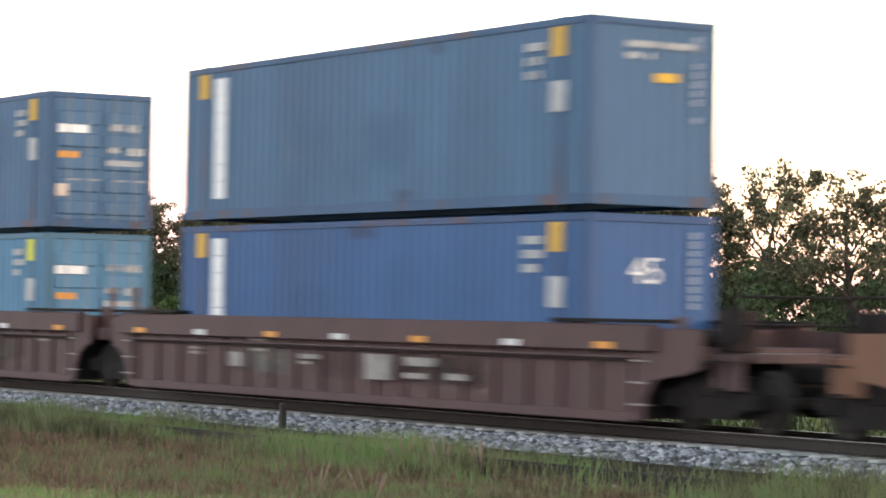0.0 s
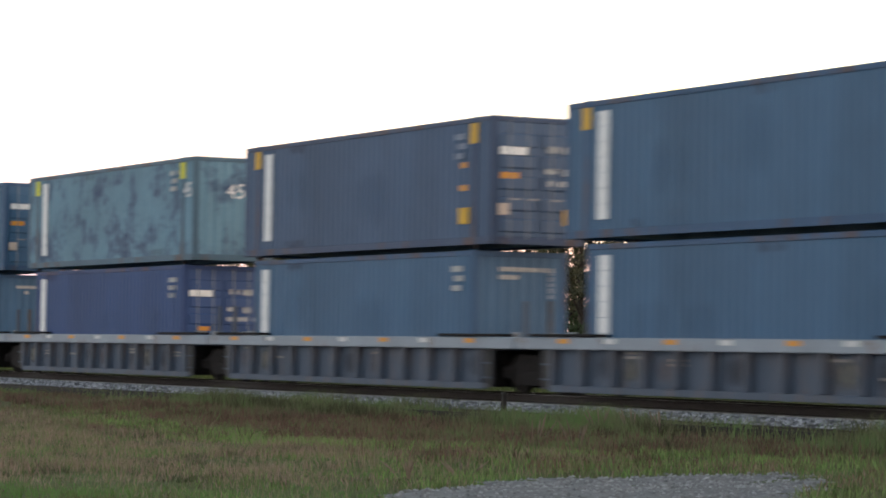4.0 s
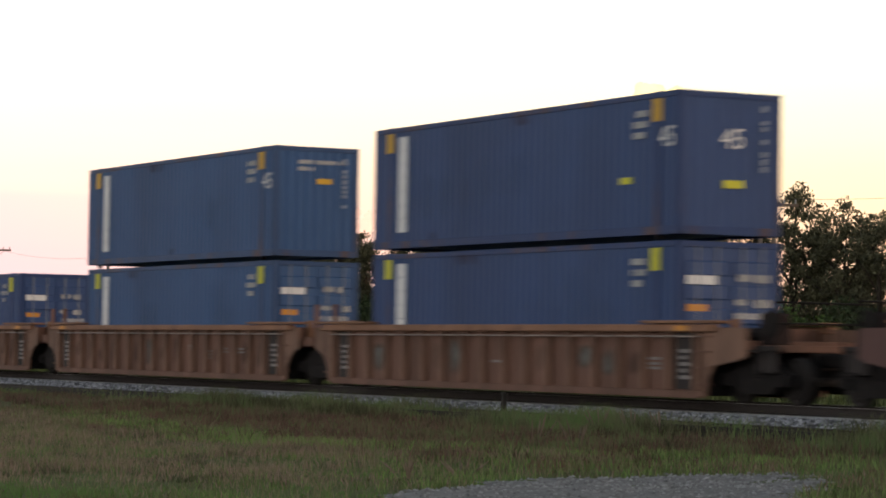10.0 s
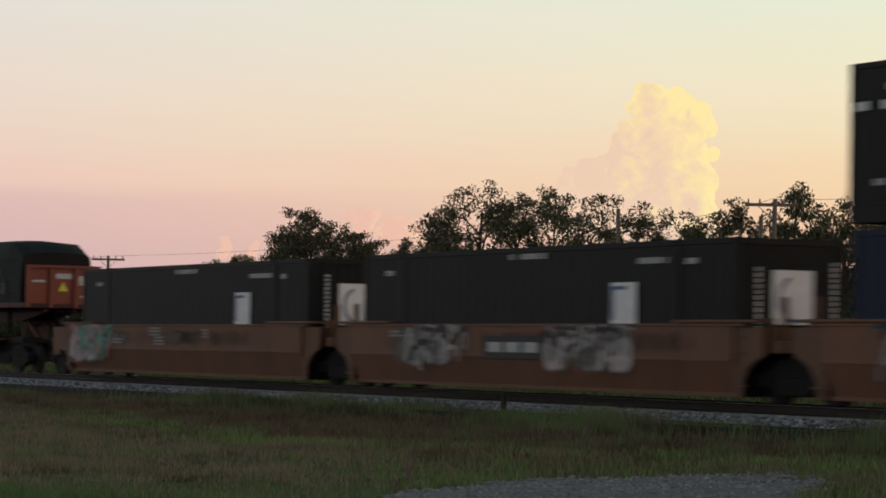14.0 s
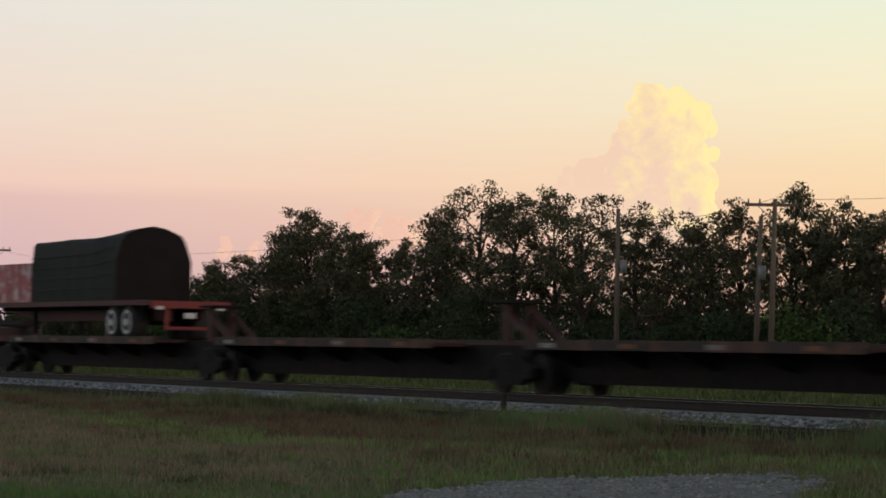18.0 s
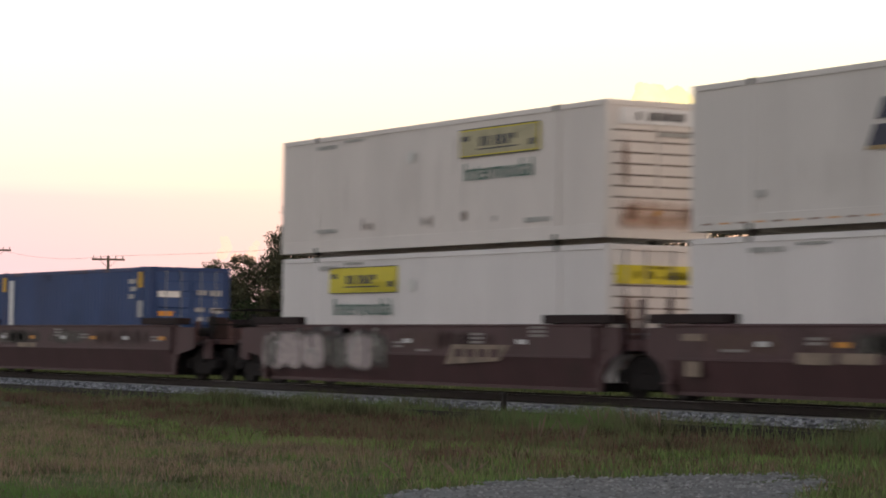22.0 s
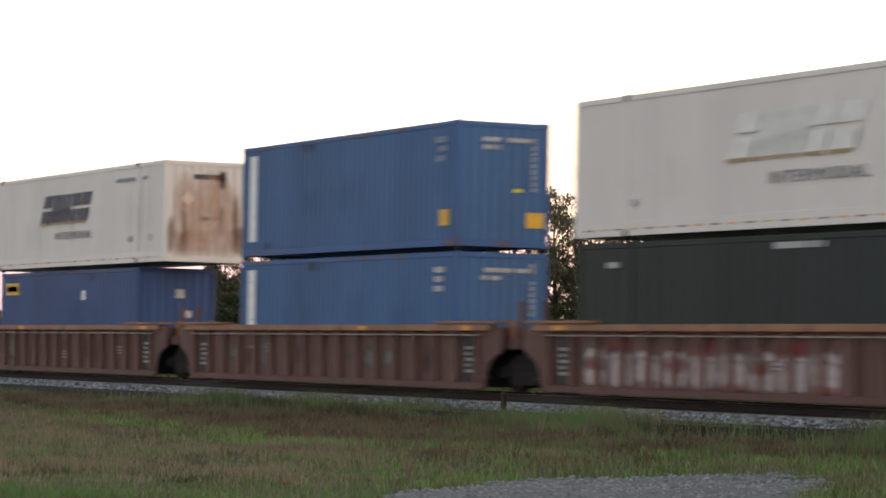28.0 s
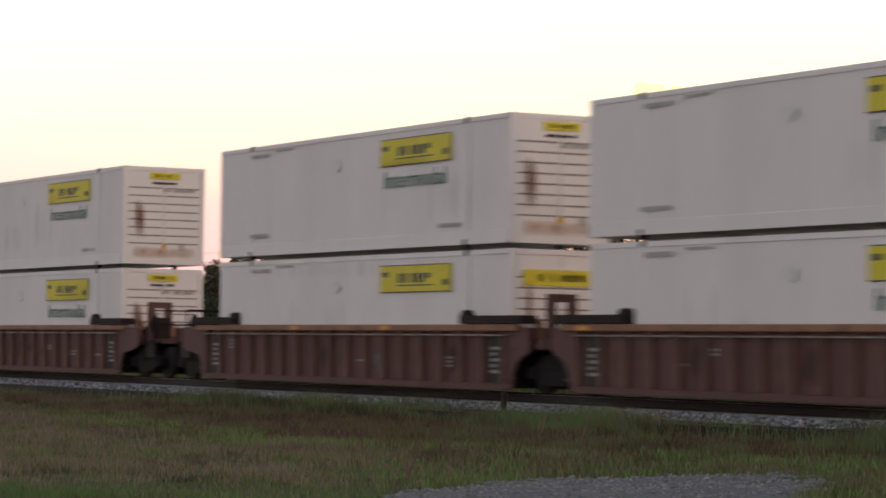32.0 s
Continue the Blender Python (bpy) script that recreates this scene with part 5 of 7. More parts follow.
        if "p" in marks:
            run("code_mark", -0.80, -0.70, 0.77, 2.5, M_DULLWHITE, True, True)
            run("code_mark", 0.98, 1.08, 0.77, 2.5, M_DULLWHITE, True, True)
            side("white_panel", 3.52, 4.48, 0.85, 2.07, M_WHITE)
            part("blue_arc", Build().box(3.56, 3.64, near - 0.008, near + 0.01, 1.3, 1.98).box(3.64, 4.1, near - 0.008, near + 0.01, 1.92, 2.0), M_ARC, t)
            endp("white_panel", -0.42, 0.52, 1.22, 2.28, M_WHITE)
            arc = Build()
            for i in range(10):
                a0, a1 = math.radians(110 + i * 17), math.radians(127 + i * 17)
                arc.sheet([[(e + 0.010, 0.12 + r * math.cos(a), 1.72 + r * math.sin(a) * 1.1) for r in (0.36, 0.43)] for a in (a0, a1)])
            part("blue_arc", arc, M_ARC, t)
            run("code_mark", -0.2, 0.34, 0.55, 0.80, M_DULLWHITE, True)
        if "w" in marks:
            # three words of a carrier's name as plain bars
            for x0, word in ((-2.88, (0.40, 0.16, 0.42, 0.32, 0.16, 0.42, 0.40)), (0.22, (0.44, 0.42, 0.40, 0.32)), (2.26, (0.52, 0.46, 0.42, 0.40, 0.32))):
                x = x0
                for i, w_ in enumerate(word):
                    h_, r_, a_, b_ = (0.66 if i == 0 or w_ == 0.16 else 0.47), 0.06, x, x + w_ - 0.12
                    part("letter_bar", Build().prism_y([(a_ + r_ * 0.5, 1.54), (b_ - r_ * 0.5, 1.54), (b_, 1.54 + r_), (b_, 1.54 + h_ - r_), (b_ - r_ * 0.5, 1.54 + h_), (a_ + r_ * 0.5, 1.54 + h_), (a_, 1.54 + h_ - r_), (a_, 1.54 + r_)] if w_ > 0.2 else [(a_, 1.54), (b_, 1.54), (b_, 1.54 + h_), (a_, 1.54 + h_)], near - 0.006, near + 0.01), M_LETTERGREY, t)
                    x += w_
            part("white_diamond", Build().prism_y([(4.26, 2.08), (4.52, 2.32), (4.26, 2.56), (4.0, 2.32)], near - 0.008, near + 0.01), M_WHITE, t)
            part("white_diamond", Build().prism_x([(-0.66, 2.04), (-0.40, 2.28), (-0.66, 2.52), (-0.92, 2.28)], e - 0.01, e + 0.008), M_WHITE, t)
            for a, b, zz, hh, m_ in ((-0.28, 1.08, 2.44, 0.08, M_WHITE), (-0.42, 0.60, 1.83, 0.09, M_WHITE), (-0.42, 1.08, 1.53, 0.09, M_WHITE), (-0.24, 1.08, 1.08, 0.07, M_DULLWHITE)):
                run("letter_bar", a, b, zz - hh, zz + hh, m_, True)
            endp("white_plate", -0.19, 0.41, 0.54, 0.80, M_WHITE)
            run("letter_bar", -7.9, -6.2, 2.02, 2.18, M_WHITE)
            run("code_mark", 4.55, 5.7, 0.48, 0.60, M_WHITE)
    return t


# ---- rail cars ----
def wheelset_mesh():
    b = Build()
    for s in (-1, 1):
        prof = [(0.10, 0.84), (0.30, 0.825), (0.36, 0.80), (0.42, 0.82), (0.442, 0.815), (0.447, 0.71), (0.475, 0.695), (0.475, 0.668), (0.40, 0.675), (0.34, 0.70), (0.14, 0.69)]
        b.lathe_y([(r, s * y) for r, y in prof], 0, 0, 22)
        b.tube((0, s * 0.6, 0), (0, s * 1.12, 0), 0.085, 0.075, 10)
        for k in range(4):
            a = k * math.pi / 2
            b.tube((0.2 * math.cos(a), s * 0.842, 0.2 * math.sin(a)), (0.2 * math.cos(a), s * 0.852, 0.2 * math.sin(a)), 0.05, 0.05, 8)
    b.tube((0, -0.7, 0), (0, 0.7, 0), 0.085, 0.085, 10)
    return b.mesh("wheelset", M_WHEEL)


WHEELSET = wheelset_mesh()
for s in (-1, 1):
    pts = [(-1.12, 0.36), (-1.12, 0.58), (-0.72, 0.66), (-0.42, 0.86), (0.42, 0.86), (0.72, 0.66), (1.12, 0.58), (1.12, 0.36), (0.74, 0.36), (0.50, 0.20), (-0.50, 0.20), (-0.74, 0.36)]
    if s < 0:
        SIDE_NEAR = Build().prism_y(pts, -1.10, -0.92).box(-1.06, -0.72, -1.15, -0.9, 0.34, 0.56, 0.02).box(0.72, 1.06, -1.15, -0.9, 0.34, 0.56, 0.02).mesh("side_frame", M_STEEL_DARK)
    else:
        SIDE_FAR = Build().prism_y(pts, 0.92, 1.10).mesh("side_frame", M_STEEL_DARK)
BOLSTER = Build().box(-0.22, 0.22, -1.12, 1.12, 0.50, 0.80, 0.03).mesh("bolster", M_STEEL_DARK)
spr = Build()
for x in (-0.2, 0.0, 0.2):
    spr.tube((x, -1.03, 0.26), (x, -1.03, 0.52), 0.06, 0.06, 8)
SPRINGS = spr.mesh("springs", M_STEEL_DARK)


def truck(car, x, s):
    tr = place("truck", BOLSTER, car, (x, 0, 0))
    place("side_frame", SIDE_NEAR, tr)
    place("side_frame", SIDE_FAR, tr)
    place("springs", SPRINGS, tr)
    for dx in (-0.889, 0.889):
        w = place("wheelset", WHEELSET, tr, (dx, 0, 0.447))
        SPINNERS.append((w, dx, s + dx))


P_BROWN = material("rust_brown_paint", (0.102, 0.050, 0.044), 0.75, 0, 0.3, 0.7, 8, dirt=(0.09, 0.045, 0.03), dirt_amount=0.5, streak=True)
P_BROWN2 = material("faded_tan_brown_paint", (0.160, 0.080, 0.056), 0.75, 0, 0.45, 0.7, 8, dirt=(0.10, 0.052, 0.035), dirt_amount=0.5, streak=True)
P_BROWNTOP = material("worn_orange_brown_chord", (0.26, 0.13, 0.075), 0.75, 0, 0.3, 0.8, 10, dirt=(0.12, 0.06, 0.04), dirt_amount=0.4)
P_MAROON = material("maroon_paint", (0.062, 0.031, 0.032), 0.65, 0, 0.25, 0.7, 8, dirt=(0.07, 0.04, 0.035), dirt_amount=0.4, streak=True)
P_DKMAROON = material("dark_maroon_paint", (0.068, 0.032, 0.034), 0.65, 0, 0.25, 0.7, 8, dirt=(0.05, 0.03, 0.028), dirt_amount=0.4, streak=True)
P_GREY = material("grey_blue_car_paint", (0.058, 0.080, 0.118), 0.65, 0, 0.25, 0.7, 8, dirt=(0.12, 0.09, 0.075), dirt_amount=0.45, streak=True)
P_GREYDARK = material("dark_grey_car_end", (0.035, 0.035, 0.038), 0.75, 0, 0.4, 1.5, 12, dirt=(0.05, 0.035, 0.028), dirt_amount=0.4)
P_GREYTOP = material("pale_grey_chord", (0.24, 0.275, 0.32), 0.6, 0, 0.2, 0.8, 10, dirt=(0.18, 0.13, 0.1), dirt_amount=0.3)
P_TAN = material("faded_yellow_brown_paint", (0.150, 0.068, 0.038), 0.7, 0, 0.25, 0.6, 8, dirt=(0.13, 0.065, 0.04), dirt_amount=0.5, streak=True)
P_SPRAY = [material("spray_white", (0.31, 0.30, 0.285), 0.7, vary=0.5, scale=2.5), material("spray_blue", (0.08, 0.13, 0.2), 0.6), material("spray_teal", (0.10, 0.28, 0.22), 0.6), material("spray_pink", (0.40, 0.16, 0.18), 0.6), material("spray_grey", (0.15, 0.145, 0.14), 0.7, vary=0.5, scale=2.5), material("spray_dark_outline", (0.035, 0.03, 0.035), 0.7, vary=0.5, scale=2.5)]
# worn paint, lighter than the walls: the light on the ribs is put into it
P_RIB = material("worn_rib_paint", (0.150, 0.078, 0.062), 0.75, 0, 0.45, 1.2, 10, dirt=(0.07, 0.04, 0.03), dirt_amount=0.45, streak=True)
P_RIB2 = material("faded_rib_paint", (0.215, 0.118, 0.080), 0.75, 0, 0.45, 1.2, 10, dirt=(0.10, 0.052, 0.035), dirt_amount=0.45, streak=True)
# darker brown for the last bays and aprons at the car ends
P_ENDDARK = material("dark_brown_car_end", (0.030, 0.024, 0.023), 0.8, 0, 0.6, 1.6, 12, dirt=(0.07, 0.045, 0.036), dirt_amount=0.35, streak=True)
M_PIPE = material("pale_worn_pipe", (0.26, 0.215, 0.19), 0.7, 0, 0.5, 2.0, 30)
RIB_CACHE = {}
RUNG_CACHE = {}
M_STENCIL = material("faded_stencil", (0.24, 0.22, 0.21), 0.75, 0, 0.5, 4, 40)
M_LEDGE = material("dark_maroon_ledge", (0.03, 0.02, 0.02), 0.8, 0, 0.4, 3, 20, spec=0.15)


def well_car(s_front, s_back, style, label, group, a_end=False, b_end=False, back_truck=True, front_truck=True, tags=0, seed=1):
    """One unit of a well car between two truck centres. a_end and b_end: its front or back is coupled, not articulated."""
    rs = np.random.RandomState(seed)
    mid, half = (s_front + s_back) / 2, (s_front - s_back) / 2
    car = thing("well_car", label, "railcar", group, (mid, 0, 0))
    MOVERS.append((car, mid, 0))
    wx = half - 1.45
    body, chord, top, low = {"ribbed": (P_BROWN, P_BROWNTOP, 1.53, 0.13), "maroon": (P_MAROON, P_MAROON, 1.53, 0.14), "grey": (P_GREY, P_GREYTOP, 1.25, 0.14), "tan": (P_TAN, P_TAN, 1.54, 0.14), "smooth": (P_DKMAROON, P_DKMAROON, 1.53, 0.13)}[style]
    if style == "ribbed" and -300 < s_front < -250:
        body = P_BROWN2
    for q in (-1, 1):
        if style in ("tan", "smooth"):
            zm = 0.84
            pr = [(q * 1.49, zm), (q * 1.49, top), (q * 1.40, top), (q * 1.36, zm), (q * 1.16, low), (q * 1.24, low)]
            part("side_panel", Build().prism_x(pr if q > 0 else pr[::-1], -wx, wx), body, car)
            part("belt_rail", Build().box(-wx, wx, *sorted((q * 1.495, q * 1.46)), zm - 0.035, zm + 0.035, 0.008), body, car)
            part("top_chord", Build().box(-wx - 0.4, wx + 0.4, *sorted((q * 1.51, q * 1.36)), top - 0.055, top + 0.004, 0.012), chord, car)
        else:
            cz = {"ribbed": 0.15, "maroon": 0.40, "grey": 0.26}[style]
            ext = 1.40 if style == "grey" else 0.5
            wall = {"ribbed": 1.345, "maroon": 1.35}.get(style, 1.29)
            part("side_panel", Build().box(-wx, wx, *sorted((q * wall, q * (wall - 0.035))), low, top - cz, 0.01), body, car)
            part("top_chord", Build().box(-wx - ext, wx + ext, *sorted((q * 1.50, q * 1.30)), top - cz, top, 0.02), chord, car)
            part("bottom_sill", Build().box(-wx, wx, *sorted((q * 1.43, q * 1.28)), low - 0.05, low + 0.10, 0.012), body, car)
            pitch = {"ribbed": 0.98, "maroon": 0.92, "grey": 1.22}[style]
            k = int((2 * wx) / pitch)
            dep, wid = (0.085, 0.11) if style == "ribbed" else ((0.02, 0.09) if style == "maroon" else (0.09, 0.14))
            # near ribs take the lightened copy of the wall paint, far ones stay plain
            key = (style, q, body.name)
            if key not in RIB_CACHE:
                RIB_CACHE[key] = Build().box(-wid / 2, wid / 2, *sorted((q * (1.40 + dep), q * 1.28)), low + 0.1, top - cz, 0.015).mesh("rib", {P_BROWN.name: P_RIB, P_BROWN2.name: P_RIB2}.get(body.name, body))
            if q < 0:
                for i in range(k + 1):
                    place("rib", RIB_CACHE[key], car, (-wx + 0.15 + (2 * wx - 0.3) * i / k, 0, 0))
            else:
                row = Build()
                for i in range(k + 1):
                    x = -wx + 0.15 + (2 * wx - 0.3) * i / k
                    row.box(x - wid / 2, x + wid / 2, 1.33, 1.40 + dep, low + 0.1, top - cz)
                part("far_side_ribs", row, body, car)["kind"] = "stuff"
            if style != "grey":
                part("air_pipe", Build().tube((-wx, q * 1.47, top - cz - 0.09), (wx, q * 1.47, top - cz - 0.09), 0.018, 0.018, 5), M_PIPE if style == "ribbed" else body, car)
        if q < 0:
            # reflective strips on the near chord
            zt = top - (0.14 if style in ("tan", "smooth") else 0.08)
            yy = -1.512
            n_ = 7
            for i in range(n_):
                x = -wx + 0.6 + (2 * wx - 1.2) * i / (n_ - 1) + rs.uniform(-0.15, 0.15)
                zz = zt - (0.24 if style in ("maroon", "smooth") else 0.0)
                m_ = M_ORANGE if i % 2 == 0 else M_SILVER
                if style == "tan" or (style == "smooth" and rs.rand() < 0.5) or (style == "ribbed" and (rs.rand() < 0.7 or i % 2)):
                    continue
                part("reflector", Build().box(x - 0.22, x + 0.22, yy - 0.004, yy + 0.02, zz - 0.05, zz + 0.05), m_, car)
    part("well_floor", Build().box(-wx, wx, -1.32, 1.32, low, low + 0.07), body, car)
    part("well_end", Build().box(-wx - 0.06, -wx, -1.36, 1.36, low, 1.15), M_STEEL_DARK, car)
    part("well_end", Build().box(wx, wx + 0.06, -1.36, 1.36, low, 1.15), M_STEEL_DARK, car)
    for e_ in (1, -1):
        part("end_bulkhead", Build().box(*sorted((e_ * (wx + 0.08), e_ * (wx + 0.14))), -1.32, 1.32, 0.95, top - 0.06, 0.01), body, car)
        for yy in (-0.75, 0.2):
            part("bulkhead_post", Build().box(*sorted((e_ * (wx + 0.14), e_ * (wx + 0.26))), yy - 0.07, yy + 0.07, 1.14, top + 0.12, 0.01), chord, car)
    for e_, coupled in ((1, a_end), (-1, b_end)):
        x0, x1 = sorted((e_ * (wx + 0.06), e_ * (half + (0.75 if coupled else -0.12))))
        part("end_platform", Build().box(x0, x1, -0.95, 0.95, 1.0, 1.14, 0.015), body, car)
        part("center_sill", Build().box(x0, x1, -0.32, 0.32, 0.66, 1.0, 0.015), M_STEEL_DARK, car)
        part("bolster_beam", Build().box(e_ * half - 0.25 - 0.35 * e_, e_ * half + 0.25 - 0.35 * e_, -1.25, 1.25, 0.98, 1.22, 0.02), body, car)
        for q in (-1, 1):
            # slanted gusset that carries the side to the bolster
            ya, yb = sorted((q * 1.42, q * 1.36))
            g0, g2 = wx, half + (0.12 if coupled else -0.52)
            pts = [(e_ * g0, low), (e_ * g0, top - 0.05), (e_ * g2, top - 0.08), (e_ * g2, 0.92), (e_ * (g2 - 0.25), 0.84), (e_ * (g0 + 0.45), 0.72), (e_ * (g0 + 0.24), 0.48), (e_ * (g0 + 0.18), low)]
            if style == "grey":
                pts = [(e_ * g0, low), (e_ * g0, top - 0.27), (e_ * (g0 + 0.34), top - 0.27), (e_ * (g0 + 0.30), low)]
            part("end_gusset", Build().prism_y(pts if (e_ > 0) else pts[::-1], ya, yb), {"grey": P_GREYDARK, "ribbed": P_RIB2 if body is P_BROWN2 else body}.get(style, body), car)
            if q < 0:
                a0, a1 = sorted((e_ * (g2 + 0.004), e_ * (half + 0.78)))
                if coupled:
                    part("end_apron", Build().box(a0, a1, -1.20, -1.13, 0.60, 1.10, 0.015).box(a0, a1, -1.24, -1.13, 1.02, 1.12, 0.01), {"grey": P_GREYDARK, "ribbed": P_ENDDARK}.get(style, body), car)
                if style == "ribbed":
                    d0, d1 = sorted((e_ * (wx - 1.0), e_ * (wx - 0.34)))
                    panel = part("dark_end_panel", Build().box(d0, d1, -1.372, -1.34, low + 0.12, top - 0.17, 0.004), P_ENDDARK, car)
                    note = Build()
                    for k in range(5):
                        note.box(d0 + 0.16, d1 - 0.14 - 0.12 * (k % 2), -1.378, -1.36, 0.45 + k * 0.13, 0.52 + k * 0.13)
                    part("notice", note, M_STENCIL, panel)["kind"] = "stuff"
                paint = M_STENCIL if style == "maroon" else body
                if paint.name not in RUNG_CACHE:
                    RUNG_CACHE[paint.name] = Build().box(-0.16, 0.16, -1.47, -1.445, 0, 0.03).box(-0.16, -0.13, -1.45, -1.34, 0, 0.03).box(0.13, 0.16, -1.45, -1.34, 0, 0.03).mesh("grab_rung", paint)
                for zz in (0.34, 0.66, 0.98, 1.28):
                    place("grab_rung", RUNG_CACHE[paint.name], car, (e_ * (g0 + 0.13), 0, zz))
            ledge = {"ribbed": P_BROWNTOP, "tan": P_TAN, "grey": M_STEEL_DARK}.get(style, M_STEEL_DARK)
            lx0, lx1 = sorted((e_ * (wx - 2.1), e_ * (half - (0.9 if coupled else 0.7))))
            thick = 0.20 if style == "smooth" or (style == "ribbed" and s_front < -678) else 0.075
            ledge = M_LEDGE if thick > 0.1 else ledge
            part("walkway", Build().box(lx0, lx1, *sorted((q * 1.53, q * 1.10)), top + 0.015, top + thick, 0.012), ledge, car)
            if thick > 0.1 and style == "ribbed":
                xr_ = e_ * (wx - 1.95)
                part("ledge_roller", Build().lathe_y([(0.14, q * 1.50), (0.16, q * 1.47), (0.16, q * 1.2), (0.14, q * 1.17)], xr_, top + 0.17, 12), M_LEDGE, car)
        if coupled:
            part("coupler", Build().box(*sorted((e_ * (half + 0.7), e_ * (half + 1.5))), -0.14, 0.14, 0.72, 0.98, 0.03), M_STEEL_DARK, car)
            part("end_railing", Build().tube((e_ * (half + 0.6), -1.1, 1.1), (e_ * (half + 0.6), -1.1, 1.95), 0.02).tube((e_ * (half + 0.6), 1.1, 1.1), (e_ * (half + 0.6), 1.1, 1.95), 0.02).tube((e_ * (half + 0.6), -1.1, 1.95), (e_ * (half + 0.6), 1.1, 1.95), 0.02).tube((e_ * (half + 0.6), -1.1, 1.55), (e_ * (half + 0.6), 1.1, 1.55), 0.02), M_STEEL_DARK, car)
            part("brake_wheel", Build().lathe_y([(0.02, -1.0), (0.26, -1.0), (0.28, -0.98), (0.26, -0.96), (0.02, -0.96)], e_ * (half + 0.35), 1.55, 14), M_STEEL_DARK, car)
            part("brake_cylinder", Build().tube((e_ * (half - 0.9), -0.75, 1.32), (e_ * (half + 0.1), -0.75, 1.32), 0.15, 0.15, 10), M_STEEL_DARK, car)
            part("brake_hose", Build().tube((e_ * (half + 0.8), -0.35, 0.9), (e_ * (half + 1.2), -0.35, 0.45), 0.03).tube((e_ * (half + 1.2), -0.35, 0.45), (e_ * (half + 1.7), -0.35, 0.62), 0.03), M_STEEL_DARK, car)
            part("ladder_rung", Build().box(*sorted((e_ * (half + 0.2), e_ * (half + 0.6))), -1.40, -1.36, 1.0, 1.04), M_STEEL_DARK, car)
            part("ladder_rung", Build().box(*sorted((e_ * (half + 0.2), e_ * (half + 0.6))), -1.40, -1.36, 0.62, 0.66), M_STEEL_DARK, car)
            part("ladder_stile", Build().box(*sorted((e_ * (half + 0.58), e_ * (half + 0.62))), -1.40, -1.36, 0.5, 1.5), M_STEEL_DARK, car)
            part("brake_box", Build().box(*sorted((e_ * (half - 0.2), e_ * (half + 0.25))), -0.9, -0.45, 1.14, 1.75, 0.03), M_LEDGE, car)
        else:
            part("stanchion", Build().box(e_ * (half - 0.55) - 0.05, e_ * (half - 0.55) + 0.05, -0.95, -0.85, 1.12, 2.05, 0.01), body, car)
            part("stanchion", Build().box(e_ * (half - 0.55) - 0.05, e_ * (half - 0.55) + 0.05, 0.85, 0.95, 1.12, 2.05, 0.01), body, car)
    if front_truck:
        truck(car, half, s_front)
    if back_truck:
        truck(car, -half, s_back)
    if style in ("ribbed", "grey"):
        # weathering and old paint in the bays between ribs
        n_ = int((2 * wx) / (0.98 if style == "ribbed" else 1.22))
        yw, hwd = (-1.349, 0.42) if style == "ribbed" else (-1.294, 0.52)
        for i in range(n_):
            if rs.rand() < 0.62:
                x = -wx + 0.15 + (2 * wx - 0.3) * (i + 0.5) / n_
                m_ = (SPRAY_TAN, SPRAY_DARK, SPRAY_GREY, SPRAY_DARK, SPRAY_TAN)[int(rs.randint(0, 5))]
                z0, z1 = (0.25, 1.32 if style == "ribbed" else 0.98) if rs.rand() < 0.5 or style == "grey" else (rs.uniform(0.3, 0.6), rs.uniform(0.9, 1.3))
                part("weathered_bay", Build().sheet([[(x - hwd, yw, z0), (x + hwd, yw, z0)], [(x - hwd, yw, z1), (x + hwd, yw, z1)]]), m_, car)
    elif style in ("smooth", "tan", "maroon"):
        for i in range(6):
            x, w_ = rs.uniform(-wx + 2.6, wx - 2.6), rs.uniform(1.2, 2.5)
            m_ = (SPRAY_DARK, SPRAY_GREY, SPRAY_TAN)[int(rs.randint(0, 3))]
            z0, z1, y_ = (0.88, 1.46, -1.494) if style != "maroon" else (0.35, 1.08, -1.354)
            part("grime_patch", Build().sheet([[(x - w_, y_, z0), (x + w_, y_, z0)], [(x - w_, y_, z1), (x + w_, y_, z1)]]), m_, car)
    ypan = -1.502 if style in ("tan", "smooth") else (-1.492 if style == "ribbed" else -1.44)
    zlo, zhi = (0.9, 1.36) if style in ("tan", "smooth") else (0.5, 1.05)
    # stencilled notices, unreadable
    for i in range(4):
        x = rs.uniform(-wx + 0.8, wx - 0.8)
        if style == "ribbed":
            x = -wx + 0.15 + (2 * wx - 0.3) * (int(rs.uniform(1, 15)) + 0.5) / 15
            w_, y_ = 0.22, -1.357
        else:
            w_, y_ = rs.uniform(0.2, 0.45), (-1.30 if style == "grey" else (ypan if style != "maroon" else -1.356))
        zz = rs.uniform(zlo, zhi - 0.1)
        for k in range(int(rs.uniform(1, 4))):
            part("notice_bar", Build().box(x - w_, x + w_, y_ - 0.004, y_ + 0.02, zz + k * 0.09, zz + k * 0.09 + 0.055), M_STENCIL, car)
    if style == "maroon":
        # near-black strip drawn as the shadow line under the chord
        part("chord_shadow_line", Build().box(-wx, wx, -1.44, -1.36, 0.98, 1.03, 0.008), M_LEDGE, car)
        for x0, x1, z0, z1 in ((0.7, 1.5, 0.50, 0.93), (2.0, 2.9, 0.76, 0.90), (2.0, 2.7, 0.55, 0.64), (3.3, 3.9, 0.56, 0.66), (-1.6, -0.9, 0.8, 0.88), (-4.3, -3.8, 0.6, 0.86)):
            part("stencil_panel", Build().box(x0, x1, -1.452, -1.36, z0, z1), M_STENCIL, car)
    return car


